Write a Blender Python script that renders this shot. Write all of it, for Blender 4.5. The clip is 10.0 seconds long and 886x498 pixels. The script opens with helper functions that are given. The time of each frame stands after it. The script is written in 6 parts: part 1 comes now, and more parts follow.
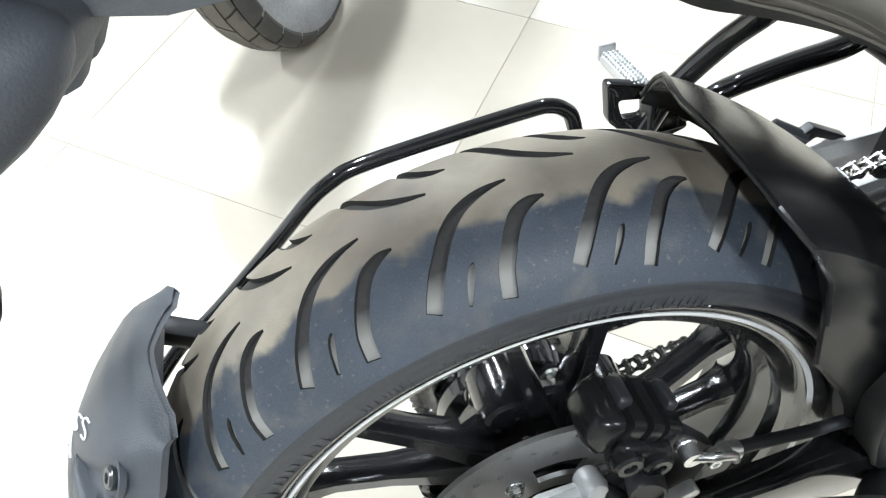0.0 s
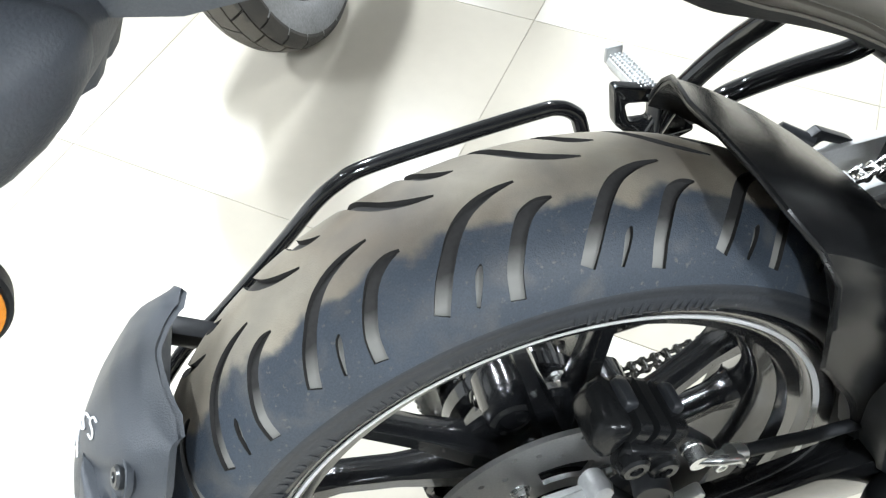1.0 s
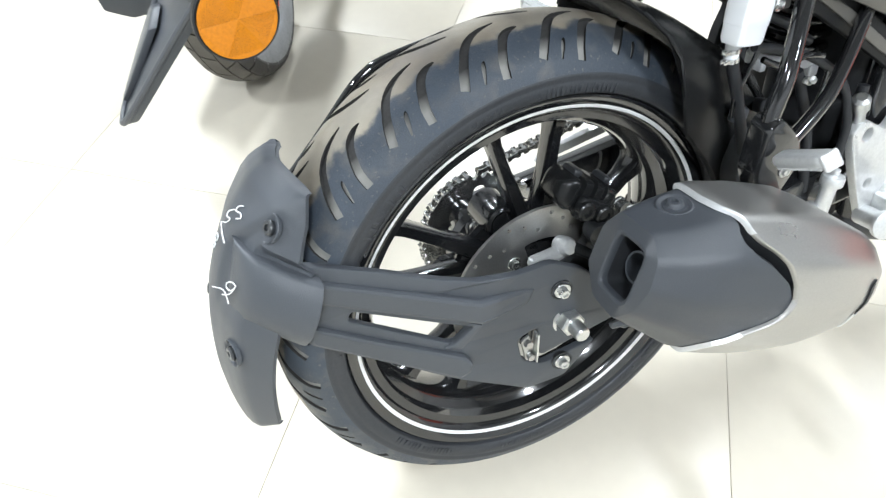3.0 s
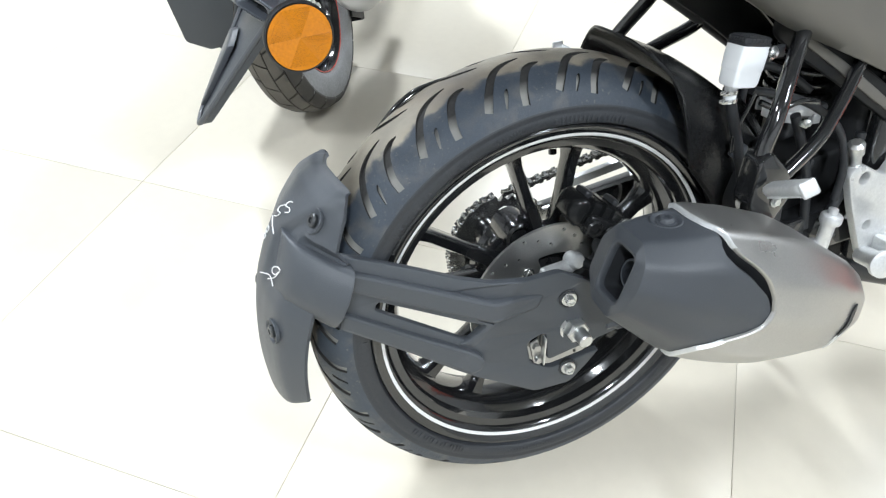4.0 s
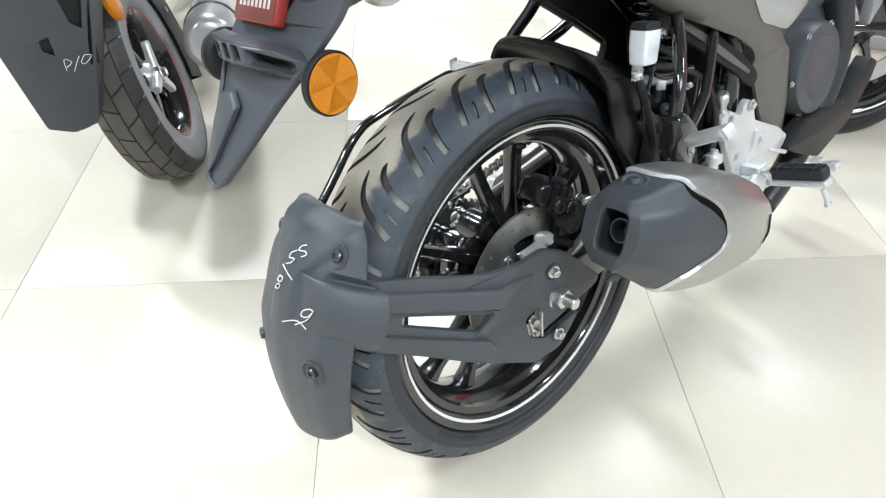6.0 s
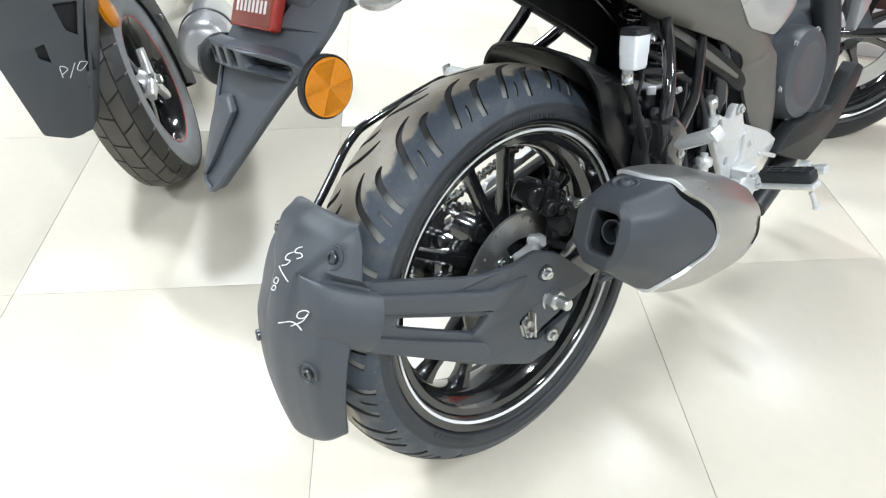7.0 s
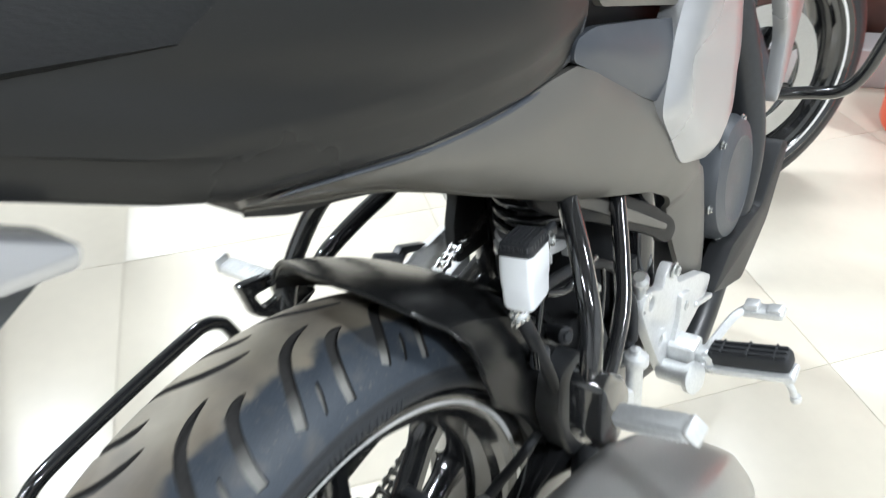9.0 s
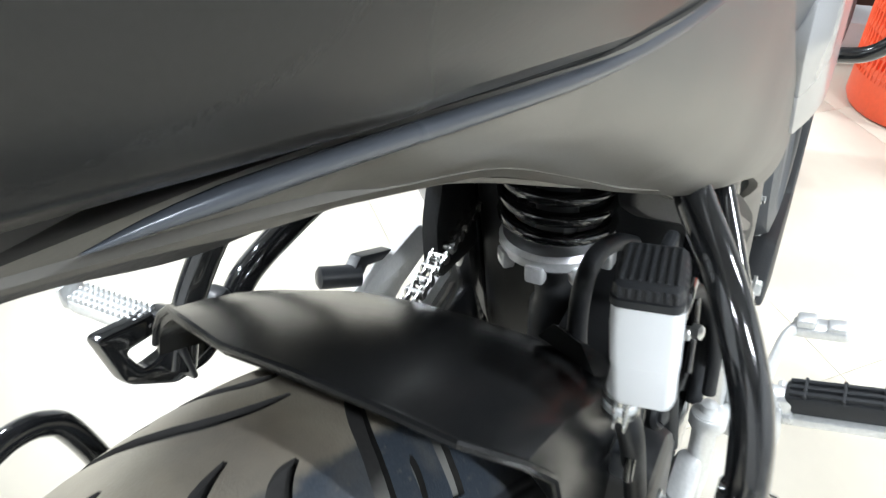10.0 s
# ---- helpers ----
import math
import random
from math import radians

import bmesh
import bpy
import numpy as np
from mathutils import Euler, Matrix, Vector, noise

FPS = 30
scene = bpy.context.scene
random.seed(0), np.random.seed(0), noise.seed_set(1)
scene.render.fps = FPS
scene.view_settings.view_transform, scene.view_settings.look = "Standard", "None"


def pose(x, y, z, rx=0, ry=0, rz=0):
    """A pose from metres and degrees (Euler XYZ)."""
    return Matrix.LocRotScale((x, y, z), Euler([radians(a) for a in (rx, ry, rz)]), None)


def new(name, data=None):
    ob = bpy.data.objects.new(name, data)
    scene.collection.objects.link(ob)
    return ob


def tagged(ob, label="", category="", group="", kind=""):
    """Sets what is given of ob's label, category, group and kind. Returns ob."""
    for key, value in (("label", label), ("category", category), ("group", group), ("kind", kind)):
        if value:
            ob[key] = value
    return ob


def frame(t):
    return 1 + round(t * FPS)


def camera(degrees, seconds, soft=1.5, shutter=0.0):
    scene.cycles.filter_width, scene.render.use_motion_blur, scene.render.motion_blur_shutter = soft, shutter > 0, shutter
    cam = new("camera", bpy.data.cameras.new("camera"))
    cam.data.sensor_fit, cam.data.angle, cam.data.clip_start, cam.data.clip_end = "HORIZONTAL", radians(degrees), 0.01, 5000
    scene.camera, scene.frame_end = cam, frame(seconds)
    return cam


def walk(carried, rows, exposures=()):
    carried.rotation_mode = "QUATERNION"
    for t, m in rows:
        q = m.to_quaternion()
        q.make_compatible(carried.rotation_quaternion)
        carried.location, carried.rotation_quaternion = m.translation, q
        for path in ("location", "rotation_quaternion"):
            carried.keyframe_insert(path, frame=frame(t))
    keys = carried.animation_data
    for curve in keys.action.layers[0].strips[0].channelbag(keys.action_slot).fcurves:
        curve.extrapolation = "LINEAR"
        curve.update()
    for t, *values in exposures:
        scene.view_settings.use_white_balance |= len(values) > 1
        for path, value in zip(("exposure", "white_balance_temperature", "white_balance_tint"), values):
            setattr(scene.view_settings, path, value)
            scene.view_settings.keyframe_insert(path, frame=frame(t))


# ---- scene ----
# The machine leans on its side stand. All its parts are laid out in its own frame:
# origin on the rear axle, x ahead, y to its left, z up along the wheel.
LEAN, AXLE_HEIGHT = -12.55, 0.2894
BIKE = pose(0, 0, AXLE_HEIGHT, LEAN, 0, 0)
cam = camera(64.46, 10.0, soft=1.25, shutter=0.45)
PATH = [
    (0.0, -0.1059, -0.3031, 0.5498, 45.942, 5.089, -14.909),
    (0.5, -0.1065, -0.2976, 0.5502, 45.684, 4.957, -14.641),
    (1.0, -0.1089, -0.3027, 0.5503, 46.114, 5.006, -14.560),
    (1.5, -0.1241, -0.3398, 0.5377, 46.967, 4.538, -13.527),
    (2.0, -0.1849, -0.4037, 0.5340, 48.209, 4.820, -18.784),
    (2.5, -0.2893, -0.5067, 0.5451, 50.385, 6.164, -25.611),
    (2.7, -0.3093, -0.5436, 0.5397, 51.133, 5.793, -26.360),
    (3.8, -0.3256, -0.7022, 0.5462, 57.580, 4.408, -19.670),
    (4.0, -0.3328, -0.7052, 0.5449, 57.548, 4.726, -19.923),
    (4.5, -0.3805, -0.6822, 0.5575, 56.747, 6.097, -25.096),
    (5.0, -0.4768, -0.6500, 0.5790, 56.407, 8.939, -35.237),
    (5.5, -0.5442, -0.6509, 0.5880, 56.950, 8.753, -40.134),
    (7.0, -0.5743, -0.6644, 0.5888, 57.968, 8.457, -41.828),
    (7.5, -0.5608, -0.6463, 0.5949, 58.364, 8.558, -42.486),
    (8.0, -0.4756, -0.5825, 0.6084, 58.147, 9.805, -43.002),
    (8.3, -0.3830, -0.5310, 0.6060, 57.523, 10.166, -42.666),
    (8.5, -0.3086, -0.4805, 0.6126, 56.182, 9.832, -44.945),
    (8.7, -0.2340, -0.4380, 0.6210, 54.665, 10.086, -48.552),
    (9.0, -0.1515, -0.3529, 0.6030, 55.438, 9.682, -54.741),
    (9.5, -0.0583, -0.2266, 0.5311, 52.325, 7.431, -59.972),
    (10.0, -0.0079, -0.1584, 0.4857, 52.841, 5.649, -61.210),
]
walk(cam, [(t, BIKE @ pose(x, y, z, rx, ry, rz)) for t, x, y, z, rx, ry, rz in PATH],
     [(0.0, .28), (1.5, .27), (2.0, .45), (2.5, .38), (4.0, .0), (5.5, -.07), (7.5, -.03), (8.0, .14), (8.5, .36), (9.0, .15), (9.5, .03), (10.0, .42)])

# ---- light ----
world = bpy.data.worlds.new("world")
scene.world = world
world.use_nodes = True
world.node_tree.nodes["Background"].inputs["Color"].default_value = (0.9, 0.95, 1.0, 1)
world.node_tree.nodes["Background"].inputs["Strength"].default_value = 0.22
scene.view_settings.exposure = 0.0


def panel_lamp(name, x, y, z, sx, sy, watts, colour=(0.870, 0.945, 1.02)):
    lamp = bpy.data.lights.new(name, "AREA")
    lamp.shape, lamp.size, lamp.size_y, lamp.energy, lamp.color = "RECTANGLE", sx, sy, watts, colour
    ob = new(name, lamp)
    ob.matrix_world = pose(x, y, z)
    return ob


# ceiling lights, the strongest to the north of the machines
LAMPS = [(-.8, 2.35, 120), (1.15, 2.6, 108), (-2.3, .6, 66), (-.9, -1.9, 76), (1.3, -2.0, 76), (2.7, .3, 56)]
for lx, ly, watts in LAMPS:
    panel_lamp("ceiling_tube_light", lx, ly, 2.905, 0.16, 0.75, watts)

# ---- materials ----
def material(name, colour, rough=0.5, metal=0.0, grain=200.0, bump=0.0, vary=0.15, stain=3.0, rough_vary=0.1, coat=0.0,
             spec=0.5, alpha_glass=0.0, dust=None, dust_amount=0.0):
    m = bpy.data.materials.new(name)
    m.use_nodes = True
    nt = m.node_tree
    bsdf = nt.nodes["Principled BSDF"]
    tc = nt.nodes.new("ShaderNodeTexCoord")
    fine = nt.nodes.new("ShaderNodeTexNoise")
    fine.inputs["Scale"].default_value, fine.inputs["Detail"].default_value = grain, 4
    broad = nt.nodes.new("ShaderNodeTexNoise")
    broad.inputs["Scale"].default_value, broad.inputs["Detail"].default_value = stain, 6
    for n in (fine, broad):
        nt.links.new(tc.outputs["Object"], n.inputs["Vector"])
    both = nt.nodes.new("ShaderNodeMath")
    both.operation = "ADD"
    nt.links.new(fine.outputs["Fac"], both.inputs[0])
    nt.links.new(broad.outputs["Fac"], both.inputs[1])
    ramp = nt.nodes.new("ShaderNodeMapRange")
    ramp.inputs["From Min"].default_value, ramp.inputs["From Max"].default_value = 0.6, 1.4
    ramp.inputs["To Min"].default_value, ramp.inputs["To Max"].default_value = 1 - vary, 1 + vary
    nt.links.new(both.outputs[0], ramp.inputs["Value"])
    mul = nt.nodes.new("ShaderNodeMix")
    mul.data_type, mul.blend_type = "RGBA", "MULTIPLY"
    mul.inputs["Factor"].default_value = 1.0
    mul.inputs["A"].default_value = (*colour, 1)
    nt.links.new(ramp.outputs["Result"], mul.inputs["B"])
    out = mul.outputs["Result"]
    if dust:
        d = nt.nodes.new("ShaderNodeTexNoise")
        d.inputs["Scale"].default_value, d.inputs["Detail"].default_value = stain * 3, 8
        nt.links.new(tc.outputs["Object"], d.inputs["Vector"])
        cut = nt.nodes.new("ShaderNodeMapRange")
        cut.inputs["From Min"].default_value, cut.inputs["From Max"].default_value = 0.45, 0.72
        cut.inputs["To Max"].default_value = dust_amount
        nt.links.new(d.outputs["Fac"], cut.inputs["Value"])
        mix = nt.nodes.new("ShaderNodeMix")
        mix.data_type = "RGBA"
        mix.inputs["B"].default_value = (*dust, 1)
        nt.links.new(cut.outputs["Result"], mix.inputs["Factor"])
        nt.links.new(out, mix.inputs["A"])
        out = mix.outputs["Result"]
    nt.links.new(out, bsdf.inputs["Base Color"])
    rr = nt.nodes.new("ShaderNodeMapRange")
    rr.inputs["From Min"].default_value, rr.inputs["From Max"].default_value = 0.3, 0.7
    rr.inputs["To Min"].default_value = max(rough - rough_vary, 0.02)
    rr.inputs["To Max"].default_value = min(rough + rough_vary, 1.0)
    nt.links.new(broad.outputs["Fac"], rr.inputs["Value"])
    nt.links.new(rr.outputs["Result"], bsdf.inputs["Roughness"])
    bsdf.inputs["Metallic"].default_value = metal
    bsdf.inputs["Specular IOR Level"].default_value = spec
    bsdf.inputs["Coat Weight"].default_value = coat
    bsdf.inputs["Coat Roughness"].default_value = 0.06
    bsdf.inputs["Transmission Weight"].default_value = alpha_glass
    if bump:
        b = nt.nodes.new("ShaderNodeBump")
        b.inputs["Strength"].default_value, b.inputs["Distance"].default_value = bump, 0.001
        nt.links.new(fine.outputs["Fac"], b.inputs["Height"])
        nt.links.new(b.outputs["Normal"], bsdf.inputs["Normal"])
    return m


def glow(name, colour, strength):
    m = bpy.data.materials.new(name)
    m.use_nodes = True
    bsdf = m.node_tree.nodes["Principled BSDF"]
    bsdf.inputs["Base Color"].default_value = (*colour, 1)
    bsdf.inputs["Emission Color"].default_value = (*colour, 1)
    bsdf.inputs["Emission Strength"].default_value = strength
    return m


def tyre_rubber(name, dusty, rubber=(0.044, 0.056, 0.073), band=0.030):
    """Rubber with a band of dried dust over the crown that ends in an uneven line, thinner down the side."""
    m = material(name, rubber, rough=0.54, grain=900, bump=0.35, vary=0.34, stain=15, rough_vary=0.16, spec=0.5)
    nt = m.node_tree
    bsdf = nt.nodes["Principled BSDF"]
    base = bsdf.inputs["Base Color"].links[0].from_socket
    tc = nt.nodes.new("ShaderNodeTexCoord")
    sep = nt.nodes.new("ShaderNodeSeparateXYZ")
    nt.links.new(tc.outputs["Object"], sep.inputs[0])
    n = nt.nodes.new("ShaderNodeTexNoise")
    n.inputs["Scale"].default_value, n.inputs["Detail"].default_value = 26, 7
    nt.links.new(tc.outputs["Object"], n.inputs["Vector"])
    n2 = nt.nodes.new("ShaderNodeTexNoise")
    n2.inputs["Scale"].default_value, n2.inputs["Detail"].default_value = 9, 3
    nt.links.new(tc.outputs["Object"], n2.inputs["Vector"])
    wob = nt.nodes.new("ShaderNodeMath")
    wob.operation = "MULTIPLY_ADD"
    wob.inputs[1].default_value = 0.045
    nt.links.new(n.outputs["Fac"], wob.inputs[0])
    nt.links.new(sep.outputs["Y"], wob.inputs[2])
    wob2 = nt.nodes.new("ShaderNodeMath")
    wob2.operation = "MULTIPLY_ADD"
    wob2.inputs[1].default_value = 0.04
    nt.links.new(n2.outputs["Fac"], wob2.inputs[0])
    nt.links.new(wob.outputs[0], wob2.inputs[2])
    edge = nt.nodes.new("ShaderNodeMapRange")
    edge.interpolation_type = "SMOOTHSTEP"
    edge.inputs["From Min"].default_value = 0.0425 - band - 0.004
    edge.inputs["From Max"].default_value = 0.0425 - band + 0.005
    edge.inputs["To Max"].default_value = dusty
    nt.links.new(wob2.outputs[0], edge.inputs["Value"])
    mix = nt.nodes.new("ShaderNodeMix")
    mix.data_type = "RGBA"
    n3 = nt.nodes.new("ShaderNodeTexNoise")
    n3.inputs["Scale"].default_value, n3.inputs["Detail"].default_value = 38, 9
    nt.links.new(tc.outputs["Object"], n3.inputs["Vector"])
    spots = nt.nodes.new("ShaderNodeMapRange")
    spots.inputs["From Min"].default_value, spots.inputs["From Max"].default_value = 0.50, 0.72
    spots.inputs["To Max"].default_value = 0.26 * dusty
    nt.links.new(n3.outputs["Fac"], spots.inputs["Value"])
    most = nt.nodes.new("ShaderNodeMath")
    most.operation = "MAXIMUM"
    nt.links.new(edge.outputs["Result"], most.inputs[0])
    nt.links.new(spots.outputs["Result"], most.inputs[1])
    n5 = nt.nodes.new("ShaderNodeTexNoise")
    n5.inputs["Scale"].default_value, n5.inputs["Detail"].default_value = 260, 3
    nt.links.new(tc.outputs["Object"], n5.inputs["Vector"])
    specks = nt.nodes.new("ShaderNodeMapRange")
    specks.inputs["From Min"].default_value, specks.inputs["From Max"].default_value = 0.63, 0.72
    specks.inputs["To Max"].default_value = 0.30 * dusty
    nt.links.new(n5.outputs["Fac"], specks.inputs["Value"])
    grit = nt.nodes.new("ShaderNodeMath")
    grit.operation = "MAXIMUM"
    nt.links.new(most.outputs[0], grit.inputs[0])
    nt.links.new(specks.outputs["Result"], grit.inputs[1])
    thin = nt.nodes.new("ShaderNodeMapRange")
    thin.inputs["From Min"].default_value, thin.inputs["From Max"].default_value = 0.30, 0.62
    thin.inputs["To Min"].default_value, thin.inputs["To Max"].default_value = 0.72, 1.0
    nt.links.new(n.outputs["Fac"], thin.inputs["Value"])
    coat_of = nt.nodes.new("ShaderNodeMath")
    coat_of.operation = "MULTIPLY"
    nt.links.new(grit.outputs[0], coat_of.inputs[0])
    nt.links.new(thin.outputs["Result"], coat_of.inputs[1])
    # darker brown soiling in broad blots on the dust
    n4 = nt.nodes.new("ShaderNodeTexNoise")
    n4.inputs["Scale"].default_value, n4.inputs["Detail"].default_value = 7, 8
    nt.links.new(tc.outputs["Object"], n4.inputs["Vector"])
    blot = nt.nodes.new("ShaderNodeMapRange")
    blot.inputs["From Min"].default_value, blot.inputs["From Max"].default_value = 0.46, 0.60
    blot.inputs["To Max"].default_value = 0.75
    nt.links.new(n4.outputs["Fac"], blot.inputs["Value"])
    soil = nt.nodes.new("ShaderNodeMix")
    soil.data_type = "RGBA"
    soil.inputs["A"].default_value, soil.inputs["B"].default_value = (0.36, 0.318, 0.245, 1), (0.155, 0.122, 0.086, 1)
    nt.links.new(blot.outputs["Result"], soil.inputs["Factor"])
    nt.links.new(soil.outputs["Result"], mix.inputs["B"])
    nt.links.new(coat_of.outputs[0], mix.inputs["Factor"])
    nt.links.new(base, mix.inputs["A"])
    nt.links.new(mix.outputs["Result"], bsdf.inputs["Base Color"])
    return m


RUBBER = tyre_rubber("dusty tyre rubber", 0.85)
SIDE_RUBBER = material("tyre side rubber", (0.029, 0.032, 0.037), 0.48, grain=420, bump=0.2, vary=0.25, stain=14)
GROOVE = material("groove rubber", (0.024, 0.023, 0.022), 0.75, grain=300, vary=0.3)
GROOVE_FLOOR = material("groove floor with settled dust", (0.030, 0.029, 0.028), 0.7, grain=300, vary=0.3)


def settle_dust(m, colour, inner, outer, amount):
    """Dust lying in the grooves, thick towards the shoulders of the tyre."""
    nt = m.node_tree
    bsdf = nt.nodes["Principled BSDF"]
    base = bsdf.inputs["Base Color"].links[0].from_socket
    tc, sep, away = nt.nodes.new("ShaderNodeTexCoord"), nt.nodes.new("ShaderNodeSeparateXYZ"), nt.nodes.new("ShaderNodeMath")
    away.operation = "ABSOLUTE"
    nt.links.new(tc.outputs["Object"], sep.inputs[0])
    nt.links.new(sep.outputs["Y"], away.inputs[0])
    n = nt.nodes.new("ShaderNodeTexNoise")
    n.inputs["Scale"].default_value, n.inputs["Detail"].default_value = 40, 6
    nt.links.new(tc.outputs["Object"], n.inputs["Vector"])
    wob = nt.nodes.new("ShaderNodeMath")
    wob.operation, wob.inputs[1].default_value = "MULTIPLY_ADD", .014
    nt.links.new(n.outputs["Fac"], wob.inputs[0])
    nt.links.new(away.outputs[0], wob.inputs[2])
    ramp = nt.nodes.new("ShaderNodeMapRange")
    ramp.inputs["From Min"].default_value, ramp.inputs["From Max"].default_value, ramp.inputs["To Max"].default_value = inner, outer, amount
    nt.links.new(wob.outputs[0], ramp.inputs["Value"])
    mix = nt.nodes.new("ShaderNodeMix")
    mix.data_type = "RGBA"
    mix.inputs["B"].default_value = (*colour, 1)
    nt.links.new(ramp.outputs["Result"], mix.inputs["Factor"])
    nt.links.new(base, mix.inputs["A"])
    nt.links.new(mix.outputs["Result"], bsdf.inputs["Base Color"])


settle_dust(GROOVE_FLOOR, (0.270, 0.265, 0.245), .048, .062, .9)
RUBBER_SOFT = material("soft black rubber", (0.021, 0.0225, 0.025), 0.48, grain=350, bump=0.2, spec=0.35)
SEAT_VINYL = material("grained seat vinyl", (0.012, 0.0125, 0.013), 0.52, grain=700, bump=0.3, vary=0.2, spec=0.22)
RUBBER_GREY = material("chalky tyre side", (0.25, 0.255, 0.26), 0.8, grain=260, bump=0.2, vary=0.3, stain=12)
BLACK_GLOSS = material("gloss black enamel", (0.0115, 0.012, 0.013), 0.12, grain=90, vary=0.3, coat=1.0, rough_vary=0.04)
BLACK_SATIN = material("satin black metal", (0.026, 0.028, 0.031), 0.38, grain=160, bump=0.08, vary=0.25)
BLACK_PLASTIC = material("matt black plastic", (0.018, 0.019, 0.0205), 0.5, grain=500, bump=0.25, vary=0.2, spec=0.3)
DEEP_PLASTIC = material("deep black plastic", (0.011, 0.0115, 0.0122), 0.45, grain=500, bump=0.15, vary=0.2, spec=0.25)
GREY_PLASTIC = material("charcoal moulded plastic", (0.063, 0.070, 0.080), 0.44, grain=900, bump=0.3, vary=0.12, stain=6)
CAP_PLASTIC = material("charcoal heat shield", (0.046, 0.0515, 0.0600), 0.42, grain=900, bump=0.25, vary=0.1, stain=6)
PANEL_PAINT = material("matt grey body paint", (0.132, 0.126, 0.113), 0.42, metal=0.25, grain=1500, bump=0.03, vary=0.06, coat=0.0)
# same paint as the side panel, with the shade on the tail put into its colour
TAIL_SHADED = material("grey body paint darkened for shade", (0.025, 0.0254, 0.0250), 0.36, metal=0.40, grain=1500, bump=0.03, vary=0.08, spec=0.3)
KNEE_PAINT = material("blue grey body paint", (0.068, 0.076, 0.090), 0.35, metal=0.3, grain=1200, vary=0.06)
SILVER_PAINT = material("silver paint", (0.44, 0.445, 0.455), 0.3, metal=0.55, grain=1500, vary=0.05, coat=0.3)
LIGHT_ALLOY = material("pale cast alloy", (0.80, 0.80, 0.79), 0.45, metal=0.1, grain=300, bump=0.1, vary=0.08, stain=14)
CAST_GLOSS = material("cast gloss black enamel", (0.008, 0.0085, 0.0095), 0.16, grain=320, bump=0.28, vary=0.3, coat=0.8, rough_vary=0.05)
ALLOY = material("cast alloy", (0.70, 0.71, 0.71), 0.36, metal=0.5, grain=300, bump=0.15, vary=0.12, stain=14)
BRUSHED = material("brushed steel cover", (0.46, 0.455, 0.44), 0.34, metal=0.85, grain=700, bump=0.06, vary=0.1, stain=8)
STEEL = material("drilled steel disc", (0.50, 0.50, 0.49), 0.38, metal=0.9, grain=500, bump=0.08, vary=0.15, stain=18)
ZINC = material("zinc plated steel", (0.66, 0.67, 0.66), 0.24, metal=0.95, grain=300, vary=0.15)
DARK_STEEL = material("blackened steel", (0.10, 0.105, 0.11), 0.32, metal=0.7, grain=300, vary=0.2)
BRIGHT_ZINC = material("bright zinc casting", (0.88, 0.89, 0.90), 0.22, metal=0.45, grain=300, vary=0.12)
CHAIN_STEEL = material("oiled chain steel", (0.44, 0.44, 0.43), 0.24, metal=0.95, grain=300, vary=0.3)
WHITE_TAPE = material("white rim tape", (0.78, 0.78, 0.77), 0.4, grain=150, vary=0.06)
LABEL_FACE = material("red brown label face", (0.20, 0.055, 0.04), 0.35, grain=90, vary=0.1)
RED_TAPE = material("red rim tape", (0.55, 0.05, 0.03), 0.4, grain=150, vary=0.1)
WHITE_INK = material("white paint marker", (0.8, 0.8, 0.8), 0.6, grain=200, vary=0.1)
FENDER = material("semi gloss black", (0.0115, 0.0120, 0.0125), 0.25, grain=500, bump=0.06, vary=0.2, rough_vary=0.05, spec=0.32)
MILK = material("milky fluid bottle", (0.80, 0.82, 0.84), 0.32, grain=60, vary=0.03)
AMBER = material("amber reflector", (0.53, 0.178, 0.001), 0.3, grain=420, bump=0.5, vary=0.2, coat=0.25, spec=0.3)
RED_LENS = material("red lamp lens", (0.55, 0.02, 0.015), 0.12, grain=60, vary=0.1, coat=1.0)
CLEAR_GLASS = material("clear lamp glass", (0.95, 0.95, 0.95), 0.10, grain=40, vary=0.03, alpha_glass=0.75, coat=0.5)
WHITE_PLATE = material("white label", (0.72, 0.70, 0.68), 0.4, grain=90, vary=0.06)
RED_PLATE = material("red label border", (0.34, 0.035, 0.025), 0.35, grain=90, vary=0.1)
ORANGE = material("orange red plastic", (0.80, 0.10, 0.035), 0.34, grain=120, bump=0.1, vary=0.08)
TILE = material("polished cream tile", (0.610, 0.562, 0.468), 0.30, grain=38, vary=0.03, stain=1.6, rough_vary=0.015, spec=0.35)
GROUT = material("tile joint", (0.50, 0.47, 0.41), 0.8, grain=300, vary=0.25)
CEILING_PAINT = material("grey ceiling paint", (0.19, 0.193, 0.196), 0.8, grain=120, bump=0.1, vary=0.06)
WALL_PAINT = material("off white wall paint", (0.52, 0.525, 0.53), 0.7, grain=200, bump=0.1, vary=0.04)
BROWN_WOOD = material("dark red brown board", (0.07, 0.034, 0.026), 0.35, grain=30, vary=0.25)
LAMP_FACE = glow("lamp diffuser", (1.0, 0.98, 0.95), 6.0)

from mathutils.geometry import delaunay_2d_cdt, tessellate_polygon

